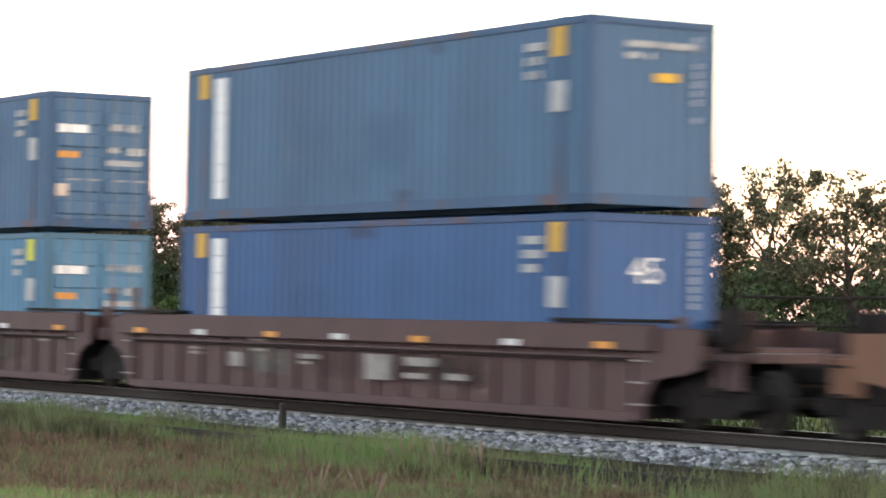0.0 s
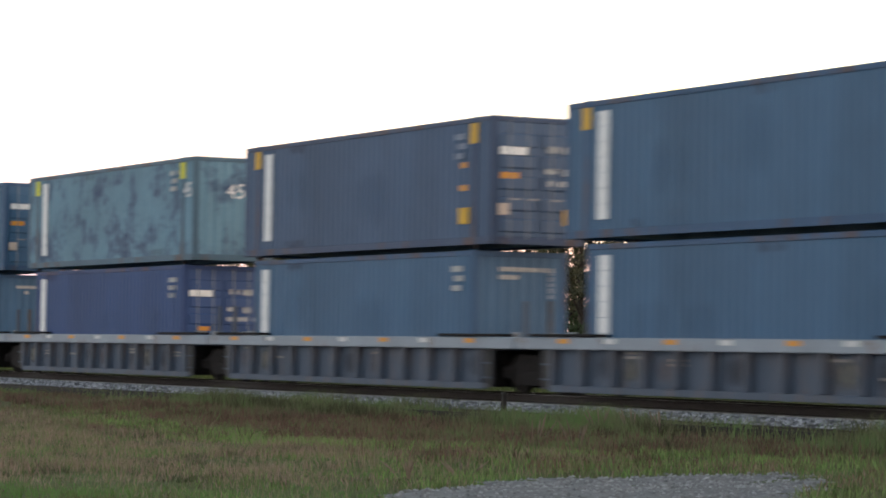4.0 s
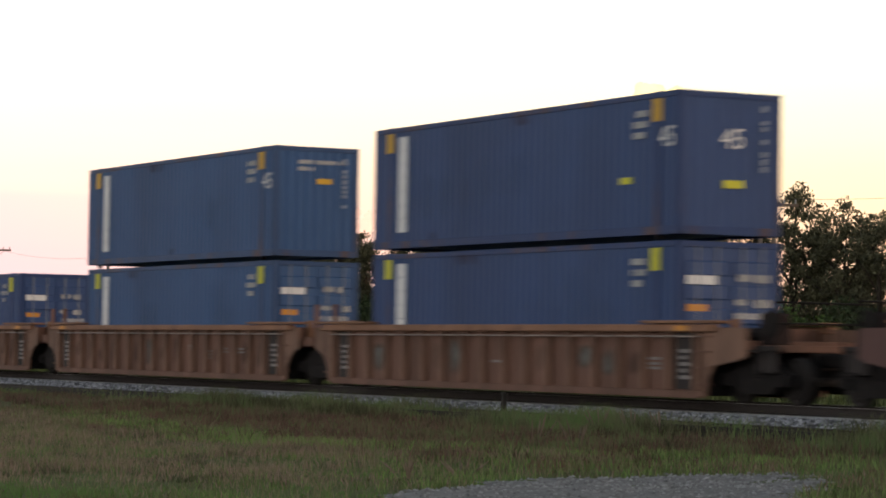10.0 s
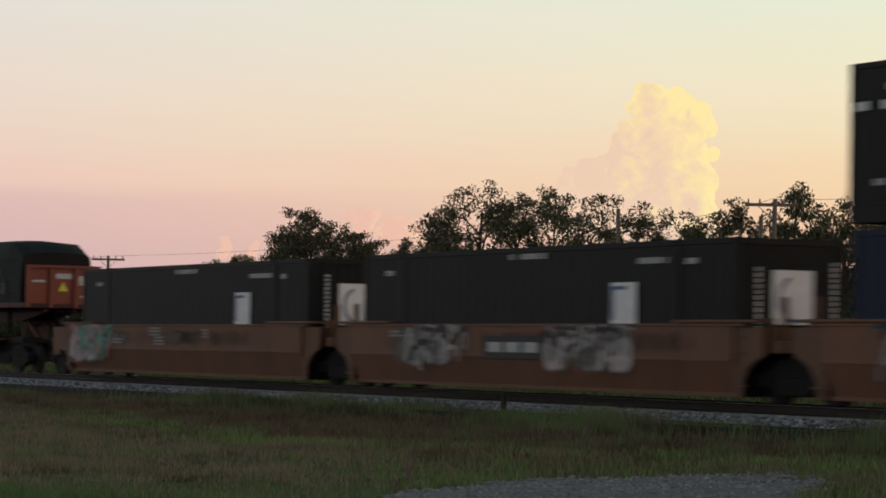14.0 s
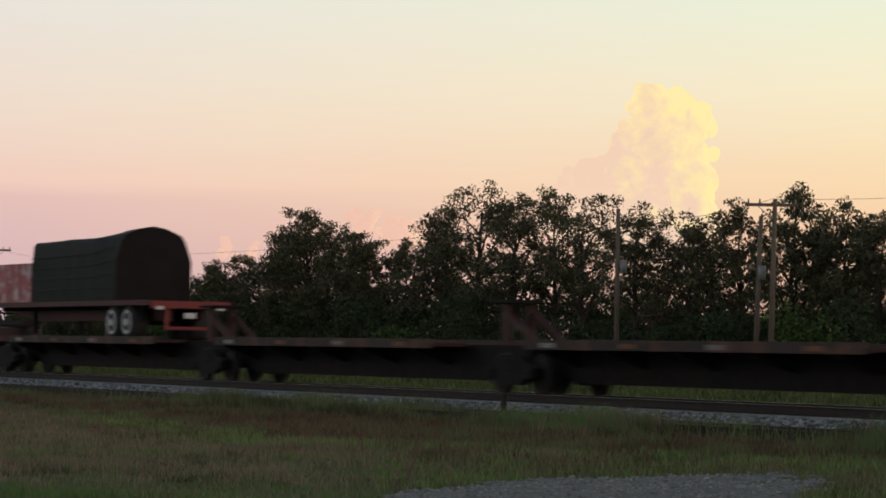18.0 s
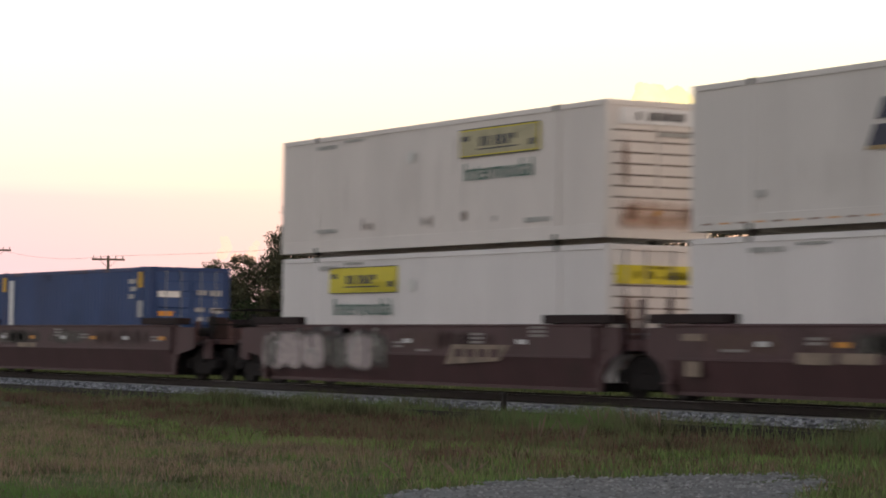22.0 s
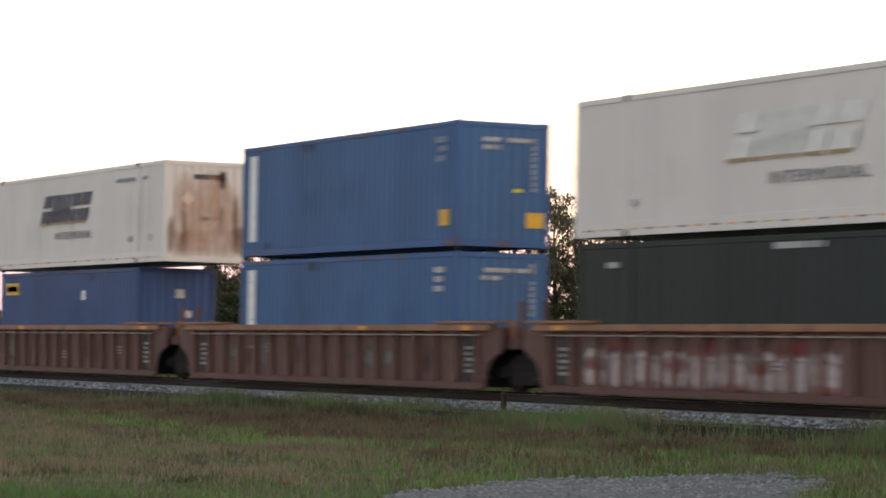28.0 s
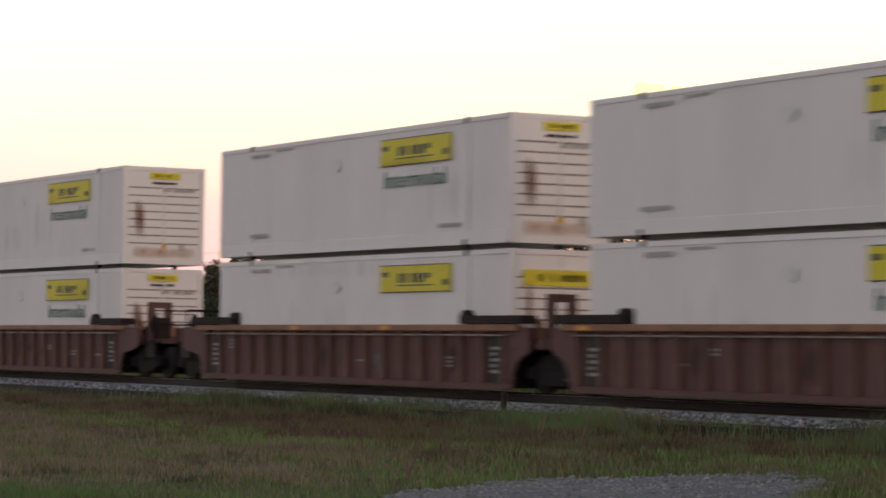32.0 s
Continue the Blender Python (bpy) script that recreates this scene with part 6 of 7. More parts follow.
def spray_tag(car, x0, x1, z0, z1, y, colors, seed, n=26):
    """Overlapping sprayed strokes, no readable letters: broad shades first, pale strokes over them."""
    rs = np.random.RandomState(seed)
    for i in range(max(3, int((x1 - x0) / 0.55))):
        x, w_ = rs.uniform(x0, x1), rs.uniform(0.5, 1.0)
        m_ = (SPRAY_GREY, SPRAY_BLUE, SPRAY_PALE, SPRAY_DARK)[int(rs.randint(0, 4))] if 1 in colors else (SPRAY_GREY, SPRAY_GREY, SPRAY_PALE)[int(rs.randint(0, 3))]
        part("sprayed_cloud", Build().sheet([[(x - w_, y - 0.0012 - 0.0002 * i, z0), (x + w_, y - 0.0012 - 0.0002 * i, z0)], [(x - w_, y - 0.0012 - 0.0002 * i, z1), (x + w_, y - 0.0012 - 0.0002 * i, z1)]]), m_, car)
    inks = (P_SPRAY[4], P_SPRAY[5], P_SPRAY[0], P_SPRAY[0], P_SPRAY[5]) if 1 not in colors else (P_SPRAY[4], P_SPRAY[1], P_SPRAY[5], P_SPRAY[0], P_SPRAY[0])
    for i in range(int(n * 1.5)):
        x, z = x0 + (x1 - x0) * ((i * 0.618) % 1.0), rs.uniform(z0 + 0.1, z1 - 0.1)
        a, bend, w_ = rs.uniform(0.9, 2.2), rs.uniform(-0.5, 0.5), rs.uniform(0.035, 0.08)
        st, k = [], 9
        for q in range(k):
            st.append((min(x1 + 0.2, max(x0 - 0.2, x)), min(z1, max(z0, z)), a))
            x, z, a = x + 0.13 * math.cos(a), z + 0.13 * math.sin(a) * (1 if z < z1 else -1), a + bend
        lo = [(p[0] - w_ * math.sin(p[2]), y - 0.006 - 0.0005 * i, p[1] + w_ * math.cos(p[2])) for p in st]
        hi = [(p[0] + w_ * math.sin(p[2]), y - 0.006 - 0.0005 * i, p[1] - w_ * math.cos(p[2])) for p in st]
        part("sprayed_stroke", Build().sheet([lo, hi]), inks[int(i * 5 / (n * 1.5)) % 5] if colors[0] != 2 else P_SPRAY[colors[i % len(colors)]], car)


def spine_car(s_front, s_back, label, first, last, hitch):
    mid, half = (s_front + s_back) / 2, (s_front - s_back) / 2
    car = thing("spine_car", label, "railcar", "articulated spine car units", (mid, 0, 0))
    MOVERS.append((car, mid, 0))
    part("center_spine", Build().prism_y([(-half + 0.3, 0.72), (-half + 1.8, 0.26), (half - 1.8, 0.26), (half - 0.3, 0.72), (half - 0.3, 1.08), (-half + 0.3, 1.08)], -0.4, 0.4), M_STEEL_DARK, car)
    for q in (-1, 1):
        part("wheel_deck", Build().box(-half + 1.2, half - 3.2, *sorted((q * 0.42, q * 1.38)), 1.02, 1.12, 0.012), P_RED, car)
        part("deck_edge", Build().box(-half + 1.2, half - 3.2, *sorted((q * 1.35, q * 1.42)), 0.98, 1.20, 0.012), P_DECKEDGE, car)
        for i in range(5):
            x = -half + 1.8 + i * (2 * half - 6) / 4
            part("cross_arm", Build().prism_x([(q * 0.4, 0.6), (q * 1.35, 0.92), (q * 1.35, 1.02), (q * 0.4, 1.02)][::q], x - 0.08, x + 0.08), M_STEEL_DARK, car)
        for i in range(4):
            x = -half + 2.2 + i * (2 * half - 7) / 3
            if q < 0:
                part("reflector", Build().box(x - 0.3, x + 0.3, -1.428, -1.41, 1.03, 1.13), M_RUSTRUN if i % 2 else M_STENCIL, car)
    if hitch:
        hx = half - 1.6
        h = place("hitch", Build().box(hx - 0.45, hx + 0.45, -0.5, 0.5, 2.02, 2.10, 0.02).mesh("hitch", M_STEEL_DARK), car)
        for q in (-1, 1):
            part("hitch_leg", Build().prism_y([(hx - 0.12, 1.08), (hx + 0.14, 1.08), (hx + 0.08, 2.02), (hx - 0.10, 2.02)], *sorted((q * 0.38, q * 0.24))), P_RED, h)
        part("hitch_brace", Build().box(hx - 0.05, hx + 0.05, -0.30, 0.30, 1.50, 1.60), P_RED, h)
        part("hitch_strut", Build().prism_y([(hx + 1.5, 1.08), (hx + 1.8, 1.08), (hx + 0.2, 1.85), (hx + 0.1, 1.72)], -0.42, -0.28).prism_y([(hx + 1.5, 1.08), (hx + 1.8, 1.08), (hx + 0.2, 1.85), (hx + 0.1, 1.72)], 0.28, 0.42), P_RED, h)
        part("hitch_foot", Build().box(hx + 1.2, hx + 2.4, -0.5, 0.5, 1.08, 1.16, 0.02), P_RED, h)
    truck(car, half, s_front)
    if last:
        truck(car, -half, s_back)
    if first:
        part("coupler", Build().box(half + 0.3, half + 1.8, -0.14, 0.14, 0.72, 0.98, 0.03), M_STEEL_DARK, car)
        part("end_sill", Build().box(half - 0.3, half + 0.7, -1.2, 1.2, 0.95, 1.15, 0.02), M_STEEL_DARK, car)
    return car


P_RED = material("dull_red_paint", (0.045, 0.014, 0.012), 0.7, 0, 0.3, 1.0, 12, dirt=(0.05, 0.03, 0.025), dirt_amount=0.5)
P_REDTOP = material("worn_red_edge", (0.078, 0.024, 0.020), 0.7, 0, 0.3, 1.0, 12, dirt=(0.06, 0.04, 0.03), dirt_amount=0.4)
P_DECKEDGE = material("dark_deck_edge", (0.034, 0.022, 0.018), 0.75, 0, 0.5, 0.5, 10, dirt=(0.12, 0.05, 0.028), dirt_amount=0.5)
P_BRIGHTRED = material("bright_red_paint", (0.19, 0.020, 0.020), 0.55, 0, 0.2, 1.0, 12, dirt=(0.2, 0.07, 0.05), dirt_amount=0.2)
P_ORANGERED = material("orange_red_paint", (0.19, 0.045, 0.024), 0.6, 0, 0.2, 1.0, 12, dirt=(0.15, 0.06, 0.04), dirt_amount=0.3)
M_TARP = material("dark_green_tarp", (0.017, 0.022, 0.021), 0.7, 0, 0.4, 1.2, 12, bump=0.6, spec=0.12)
M_TARPEND = material("dark_brown_tarp", (0.018, 0.015, 0.015), 0.8, 0, 0.3, 1.2, 12, bump=0.6, spec=0.1)
M_TYRE = material("tyre_rubber", (0.03, 0.03, 0.03), 0.85)
M_HUB = material("pale_wheel_hub", (0.6, 0.6, 0.62), 0.45, 0.0)
M_REDWHITE = material("worn_red_white_board", (0.38, 0.10, 0.10), 0.65, 0, 0.2, 1.4, 9, dirt=(0.55, 0.48, 0.48), dirt_amount=0.55)
M_STRAP = material("tarp_strap", (0.012, 0.014, 0.013), 0.8)


def flatbed(s_left, s_right, rear_right, label):
    """A flatbed trailer with its deck; s_left and s_right are its ends along the train."""
    mid, half = (s_left + s_right) / 2, (s_right - s_left) / 2
    t = thing("flatbed_trailer", label, "trailer", at=(mid, 0, 1.12))
    MOVERS.append((t, mid, 1.12))
    e_ = 1 if rear_right else -1
    part("deck", Build().box(-half, half, -1.25, 1.25, 1.00, 1.12, 0.02), P_RED, t)
    for q in (-1, 1):
        part("side_rail", Build().box(-half, half, *sorted((q * 1.30, q * 1.24)), 0.98, 1.14, 0.012), P_REDTOP, t)
        part("frame_beam", Build().prism_y([(-half + 0.3, 0.85), (half - 0.3, 0.85), (half - 0.3, 1.0), (-half + 0.3, 1.0)] if False else [(e_ * (-half + 0.3), 0.84), (e_ * (-half + 2.5), 0.55), (e_ * (half - 0.3), 0.55), (e_ * (half - 0.3), 1.0), (e_ * (-half + 0.3), 1.0)][::e_], *sorted((q * 0.55, q * 0.42))), P_RED, t)
    for i in range(9):
        x = -half + 0.8 + i * (2 * half - 1.6) / 8
        part("cross_member", Build().box(x - 0.05, x + 0.05, -1.2, 1.2, 0.88, 1.0), M_STEEL_DARK, t)
    ax = e_ * (half - 1.9)
    for dx in (0, -1.25 * e_):
        a = part("axle", Build().tube((ax + dx, -1.1, 0.5), (ax + dx, 1.1, 0.5), 0.07, 0.07, 8), M_STEEL_DARK, t)
        for q in (-1, 1):
            part("tyre", Build().lathe_y([(0.30, q * 0.68), (0.46, q * 0.70), (0.5, q * 0.76), (0.5, q * 1.14), (0.46, q * 1.2), (0.30, q * 1.22)], ax + dx, 0.5, 20), M_TYRE, a, smooth=True)
            part("hub", Build().lathe_y([(0.36, q * 1.215), (0.33, q * 1.235), (0.14, q * 1.17), (0.10, q * 1.25)], ax + dx, 0.5, 14), M_HUB, a)
    part("rear_bumper", Build().box(*sorted((e_ * (half - 0.02), e_ * (half - 0.10))), -0.75, 0.75, 0.28, 0.38, 0.01), P_BRIGHTRED, t)
    for q in (-1, 1):
        part("bumper_post", Build().box(*sorted((e_ * (half - 0.02), e_ * (half - 0.10))), q * 0.7 - 0.05, q * 0.7 + 0.05, 0.28, 1.0), P_BRIGHTRED, t)
        part("tail_lamp", Build().box(*sorted((e_ * (half + 0.015), e_ * (half - 0.02))), q * 0.95 - 0.12, q * 0.95 + 0.12, 0.86, 0.96), M_SILVER, t)
        part("landing_leg", Build().box(e_ * (-half + 2.9) - 0.06, e_ * (-half + 2.9) + 0.06, q * 0.8 - 0.06, q * 0.8 + 0.06, 0.15, 1.0), M_STEEL_DARK, t)
    part("tail_plate", Build().box(*sorted((e_ * (half + 0.01), e_ * (half - 0.06))), -1.22, 1.22, 0.90, 1.12, 0.01), P_BRIGHTRED, t)
    part("number_plate", Build().box(*sorted((e_ * (half + 0.012), e_ * (half - 0.02))), -0.18, 0.18, 0.62, 0.78), M_SILVER, t)
    return t


def tarp_load(s0, s1, z, profile, label, endcap, arch=0.25, seed=3):
    """A tarpaulin stretched over freight: cross-sections along the length, sagging between straps."""
    rs = np.random.RandomState(seed)
    mid, half = (s0 + s1) / 2, (s1 - s0) / 2
    t = thing("tarped_load", label, "cargo", at=(mid, 0, z))
    MOVERS.append((t, mid, z))
    rows, n = [], 26
    for i in range(n + 1):
        f = i / n
        x = -half + 2 * half * f
        h = np.interp(f, [p[0] for p in profile], [p[1] for p in profile])
        r = np.interp(f, [p[0] for p in profile], [p[2] for p in profile])
        sec = []
        for a, b in [(-1.2, 0), (-1.22, 0.3), (-1.21, 0.62), (-1.18, 0.9), (-1.06, 0.965), (-0.5, 0.985), (0, 1.0), (0.5, 0.985), (1.06, 0.965), (1.18, 0.9), (1.21, 0.62), (1.22, 0.3), (1.2, 0)]:
            y = a * (1 - r * max(0, b - 0.62) * 0.45)
            zz = h * b + (arch * r * (1 - (a / 1.2) ** 2) if b > 0.9 else 0)
            wob = 0.03 * noise.noise((x * 1.3, a * 2, b * 3 + seed))
            sec.append((x, y + wob, zz + (0.03 * noise.noise((x * 0.9, a * 3, seed)) if b > 0 else 0)))
        rows.append(sec)
    b = Build().sheet(rows)
    part("tarp_cover", b, M_TARP, t, smooth=True)
    for i, m_ in ((0, M_TARP), (n, M_TARPEND)):
        cap = Build()
        sec = rows[i]
        k = len(cap.v)
        cap.v = list(sec)
        cap.f = [tuple(range(len(sec))) if i == n else tuple(range(len(sec) - 1, -1, -1))]
        part("tarp_end", cap, m_, t)
    if seed == 3:
        for x0, x1, z0, z1 in ((2.9, 4.0, 0.2, 1.5), (3.6, 4.4, 0.15, 0.9), (-4.8, -3.2, 0.2, 1.2)):
            part("torn_patch", Build().sheet([[(x0, -1.262, z0), (x1, -1.262, z0)], [(x0 - 0.2, -1.262, z1), (x1 - 0.3, -1.262, z1)]]), SPRAY_GREY, t)
    for j in range(1, 5):
        zf = j / 5
        line = [(rows[i][1][0], -1.243, rows[i][6][2] * zf * 0.85 + 0.05 + 0.02 * math.sin(i * 1.1)) for i in range(n + 1)]
        part("tarp_strap", Build().sheet([[(a, b_, c - 0.018) for a, b_, c in line], [(a, b_ - 0.004, c) for a, b_, c in line], [(a, b_, c + 0.018) for a, b_, c in line]]), M_STRAP, t)
    for i in range(3, n, 5):
        part("tarp_strap", Build().sheet([[(p[0] + d, p[1] * 1.012, p[2] + 0.012) for p in rows[i]] for d in (-0.025, 0.025)]), M_STRAP, t)
    return t


# ---- the train: positions along it at the clip's start ----
B1 = paint("steel_blue_paint", (0.052, 0.120, 0.212), amount=0.05)
B2 = paint("mid_blue_paint", (0.030, 0.092, 0.222), amount=0.05)
B3 = paint("teal_blue_paint", (0.072, 0.185, 0.297), amount=0.08)
B4 = paint("deep_blue_paint", (0.026, 0.067, 0.180), amount=0.05)
B5 = paint("pale_grey_blue_paint", (0.165, 0.262, 0.36), amount=0.1)
B6 = paint("slate_blue_paint", (0.054, 0.098, 0.176), amount=0.08)
B7 = material("patched_teal_paint", (0.125, 0.245, 0.325), 0.55, 0, 0.2, 0.5, 9, dirt=(0.045, 0.085, 0.155), dirt_amount=0.6, bump=0.08)
B8 = paint("bright_blue_paint", (0.034, 0.106, 0.242), amount=0.06)
W1 = paint("white_container_paint", (0.715, 0.69, 0.68), (0.35, 0.27, 0.2), 0.02, 0.5, 0.07)
W2 = paint("cream_white_paint", (0.635, 0.605, 0.575), (0.32, 0.2, 0.13), 0.06, 0.5, 0.08)
W3 = paint("worn_white_paint", (0.69, 0.645, 0.61), (0.25, 0.2, 0.17), 0.10, 0.5, 0.08)
K1 = paint("black_container_paint", (0.011, 0.012, 0.013), amount=0.0, spec=0.1)
K2 = paint("navy_container_paint", (0.013, 0.020, 0.042), amount=0.0, spec=0.1)
K3 = paint("dark_green_container_paint", (0.02, 0.028, 0.027), amount=0.0, spec=0.1)
LZ, UZ = 0.322, 3.345


FRAMES = {}
for m_, c_ in ((B1, (0.040, 0.090, 0.174)), (B2, (0.032, 0.073, 0.168)), (B3, (0.065, 0.146, 0.213)), (B4, (0.023, 0.052, 0.146)), (B5, (0.108, 0.172, 0.258)), (B6, (0.047, 0.073, 0.134)), (B7, (0.072, 0.129, 0.179)), (B8, (0.032, 0.095, 0.246))):
    FRAMES[m_.name] = paint(m_.name.replace("paint", "frame"), c_, (0.11, 0.06, 0.035), 0.42, 0.6, 0.2)


def stack(label_u, label_l, upper=None, lower=None):
    """upper and lower: size, right end, paint, end, marks."""
    for spec, z, lab in ((lower, LZ, label_l), (upper, UZ, label_u)):
        if spec:
            size, right, mat, end, marks = spec
            w = marks.startswith(("plate", "slant", "dark"))
            container(size, right, z, mat, end, marks, None, "containers on the train", lab, w)


well_car(-18.6, -38.4, "tan", "empty faded orange-brown well car", "well cars", b_end=True, seed=1)
# maroon three-unit car
for a, b, ae, be, ft, bt in ((-41.9, -61.8, 1, 0, 1, 1), (-61.8, -81.5, 0, 0, 0, 1), (-81.5, -100.9, 0, 1, 0, 1)):
    well_car(a, b, "maroon", "maroon well car unit with orange reflectors", "well cars", ae, be, bt, ft, seed=int(-a))
stack("steel blue container with yellow corner tags", "blue container with painted number in a well car", (45, -44.9, B1, "front", "blueyq"), (45, -44.9, B2, "front", "blueyq4"))
stack("blue container with white door plates", "teal blue container with lime tags", (45, -65.0, B1, "doors", "blueyq"), (45, -65.0, B3, "doors", "blueylq"))
stack("steel blue container with yellow corner tags", "blue container with painted number in a well car", (45, -84.2, B1, "front", "blueyq"), (45, -84.2, B2, "front", "blueyqg4"))
# grey five-unit car
G = [-104.0, -120.1, -136.8, -153.9, -170.5, -187.2]
for i in range(5):
    well_car(G[i], G[i + 1], "grey", "grey-blue ribbed well car unit with orange and white reflectors", "well cars", i == 0, i == 4, True, i == 0, seed=60 + i)
stack("slate blue container with ribbed doors", "pale grey-blue container in a grey well", (45, -105.3, B6, "doors", "blue"), (40, -106.1, B5, "doors", "blue"))
stack("dark blue container with yellow tags", "blue container in a grey well", (45, -121.4, B1, "front", "blueynq"), (40, -122.0, B1, "front", "blue"))
stack("slate blue container with yellow tags and doors", "blue container in a grey well", (45, -138.4, B6, "doors", "blueyo"), (40, -139.2, B1, "front", "blue"))
stack("patched faded teal container", "deep blue container with doors in a grey well", (45, -155.6, B7, "front", "blueyln4"), (40, -156.3, B4, "doors", "blue"))
stack("slate blue container with yellow tags and doors", "blue container in a grey well", (45, -171.7, B1, "doors", "blueyq"), (40, -172.3, B1, "front", "blue"))
# rust-brown three-unit cars
for a, b, ae, be, ft, bt in ((-190.6, -210.0, 1, 0, 1, 1), (-210.0, -229.2, 0, 0, 0, 1), (-229.2, -249.2, 0, 1, 0, 1), (-253.0, -272.6, 1, 0, 1, 1), (-272.6, -292.2, 0, 0, 0, 1), (-292.2, -311.9, 0, 1, 0, 1)):
    well_car(a, b, "ribbed", "rust-brown ribbed well car unit", "well cars", ae, be, bt, ft, seed=int(-a))
stack("blue container with ribbed doors and orange labels", "deep blue container with painted number", (45, -192.9, B4, "doors", "blueno"), (45, -192.7, B4, "front", "blueylg4"))
stack("blue container with orange end label", "patched faded teal container with doors", (40, -213.3, B2, "front", "blueoe"), (45, -212.3, B7, "doors", "blueyl"))
stack("blue container with painted number and orange labels", "blue container with yellow tags", (45, -232.1, B2, "front", "blueno4"), (45, -232.1, B1, "front", "blueyq"))
stack("deep blue container with painted number", "deep blue container with doors", (45, -255.6, B4, "front", "blueyn4b"), (45, -255.6, B4, "doors", "blueyl"))
stack("deep blue container with yellow tags", "deep blue container with doors and yellow label", (45, -275.18, B2, "front", "blueyn"), (45, -275.1, B2, "doors", "blueyl"))
stack("", "single blue container low in a brown well", None, (45, -295.0, B4, "doors", "blueyl"))
# smooth orange-brown three-unit car
tan_cars = []
for a, b, ae, be, ft, bt in ((-315.4, -335.1, 1, 0, 1, 1), (-335.1, -354.7, 0, 0, 0, 1), (-354.7, -374.4, 0, 1, 0, 1)):
    tan_cars.append(well_car(a, b, "tan", "faded orange-brown smooth-sided well car with sprayed paint", "well cars", ae, be, bt, ft, seed=int(-a)))
spray_tag(tan_cars[0], -6.6, -0.6, 0.35, 1.5, -1.50, (0, 4, 1, 4), 4, 40)
spray_tag(tan_cars[1], -5.6, -2.6, 0.5, 1.45, -1.50, (0, 4, 0), 5, 22)
part("dark_panel", Build().box(-1.6, 1.1, -1.508, -1.49, 0.78, 1.28), M_BLACK, tan_cars[1])
for i in range(3):
    part("letter_bar", Build().box(-1.35 + i * 0.8, -0.75 + i * 0.8, -1.514, -1.5, 0.92, 1.14), M_DULLWHITE, tan_cars[1])
spray_tag(tan_cars[1], 1.4, 4.6, 0.45, 1.45, -1.50, (0, 4, 0), 6, 26)
spray_tag(tan_cars[2], -8.0, -5.0, 0.32, 1.5, -1.50, (2, 2, 3, 4), 7, 30)
stack("black container with a carrier's name in pale bars", "navy container with a white panel", (53, -316.98, K1, "front", "darkw"), (53, -316.78, K2, "front", "darkp"))
stack("", "single black container with a white panel", None, (53, -336.78, K1, "front", "darkp"))
stack("", "single black container with a white panel", None, (53, -356.18, K1, "front", "darkp"))
# spine car with two flatbeds
S = [-378.7, -395.4, -412.5, -429.3, -446.4, -463.3]
for i in range(5):
    spine_car(S[i], S[i + 1], "dark low spine car unit with red hitch stand", i == 0, i == 4, True)
flatbed(-391.3, -377.6, False, "red flatbed trailer riding on a spine car")
tarp_load(-389.5, -378.3, 2.24, [(0, 1.96, 0.0), (0.25, 2.0, 0.0), (0.5, 2.08, 0.03), (0.75, 2.14, 0.05), (0.93, 2.04, 0.12), (1.0, 1.66, 0.2)], "freight under a torn dark green tarpaulin", True, 0.1, 3)
bh = thing("trailer_bulkhead", "orange-red steel bulkhead of the flatbed with a warning triangle", "bulkhead", at=(-377.66, 0, 2.1))
MOVERS.append((bh, -377.66, 2.1))
part("panel", Build().box(-0.03, 0.0, -1.25, 1.25, 0.0, 1.36), P_ORANGERED, bh)
for y in (-1.2, -0.42, 0.42, 1.2):
    part("upright", Build().box(0.0, 0.12, y - 0.07, y + 0.07, 0.0, 1.36, 0.01), P_ORANGERED, bh)
part("top_bar", Build().box(-0.05, 0.12, -1.27, 1.27, 1.28, 1.38, 0.01), P_ORANGERED, bh)
part("warning_triangle", Build().prism_x([(-0.16, 0.55), (0.16, 0.55), (0, 0.85)], 0.0, 0.012), M_LIME, bh)
for y0, y1, z0, z1 in ((0.5, 1.05, 0.75, 1.05), (-1.05, -0.6, 0.82, 0.90), (0.6, 0.95, 0.35, 0.42), (-0.25, 0.3, 0.95, 1.12)):
    part("label_patch", Build().box(0.0, 0.010, y0, y1, z0, z1), M_DULLWHITE, bh)
flatbed(-464.2, -450.3, True, "red flatbed trailer with bright red tail on a spine car")
tarp_load(-460.5, -453.2, 2.24, [(0, 1.98, 0.0), (0.4, 2.0, 0.05), (0.7, 1.98, 0.3), (0.9, 2.0, 0.9), (1.0, 2.0, 1.0)], "rounded freight under a dark green strapped tarpaulin", True, 0.26, 8)
rb = thing("crate", "worn red and white wooden crate on the flatbed", "crate", at=(-462.3, 0, 2.24))
MOVERS.append((rb, -462.3, 2.24))
part("crate_box", Build().box(-1.7, 1.7, -1.2, 1.2, 0, 1.28, 0.02), M_REDWHITE, rb)
for x in (-1.65, -0.55, 0.55, 1.65):
    part("crate_batten", Build().box(x - 0.05, x + 0.05, -1.225, -1.2, 0, 1.28), M_REDWHITE, rb)
M_MARKTAN = material("faded_tan_stencil", (0.22, 0.17, 0.13), 0.75, 0, 0.5, 3, 30)
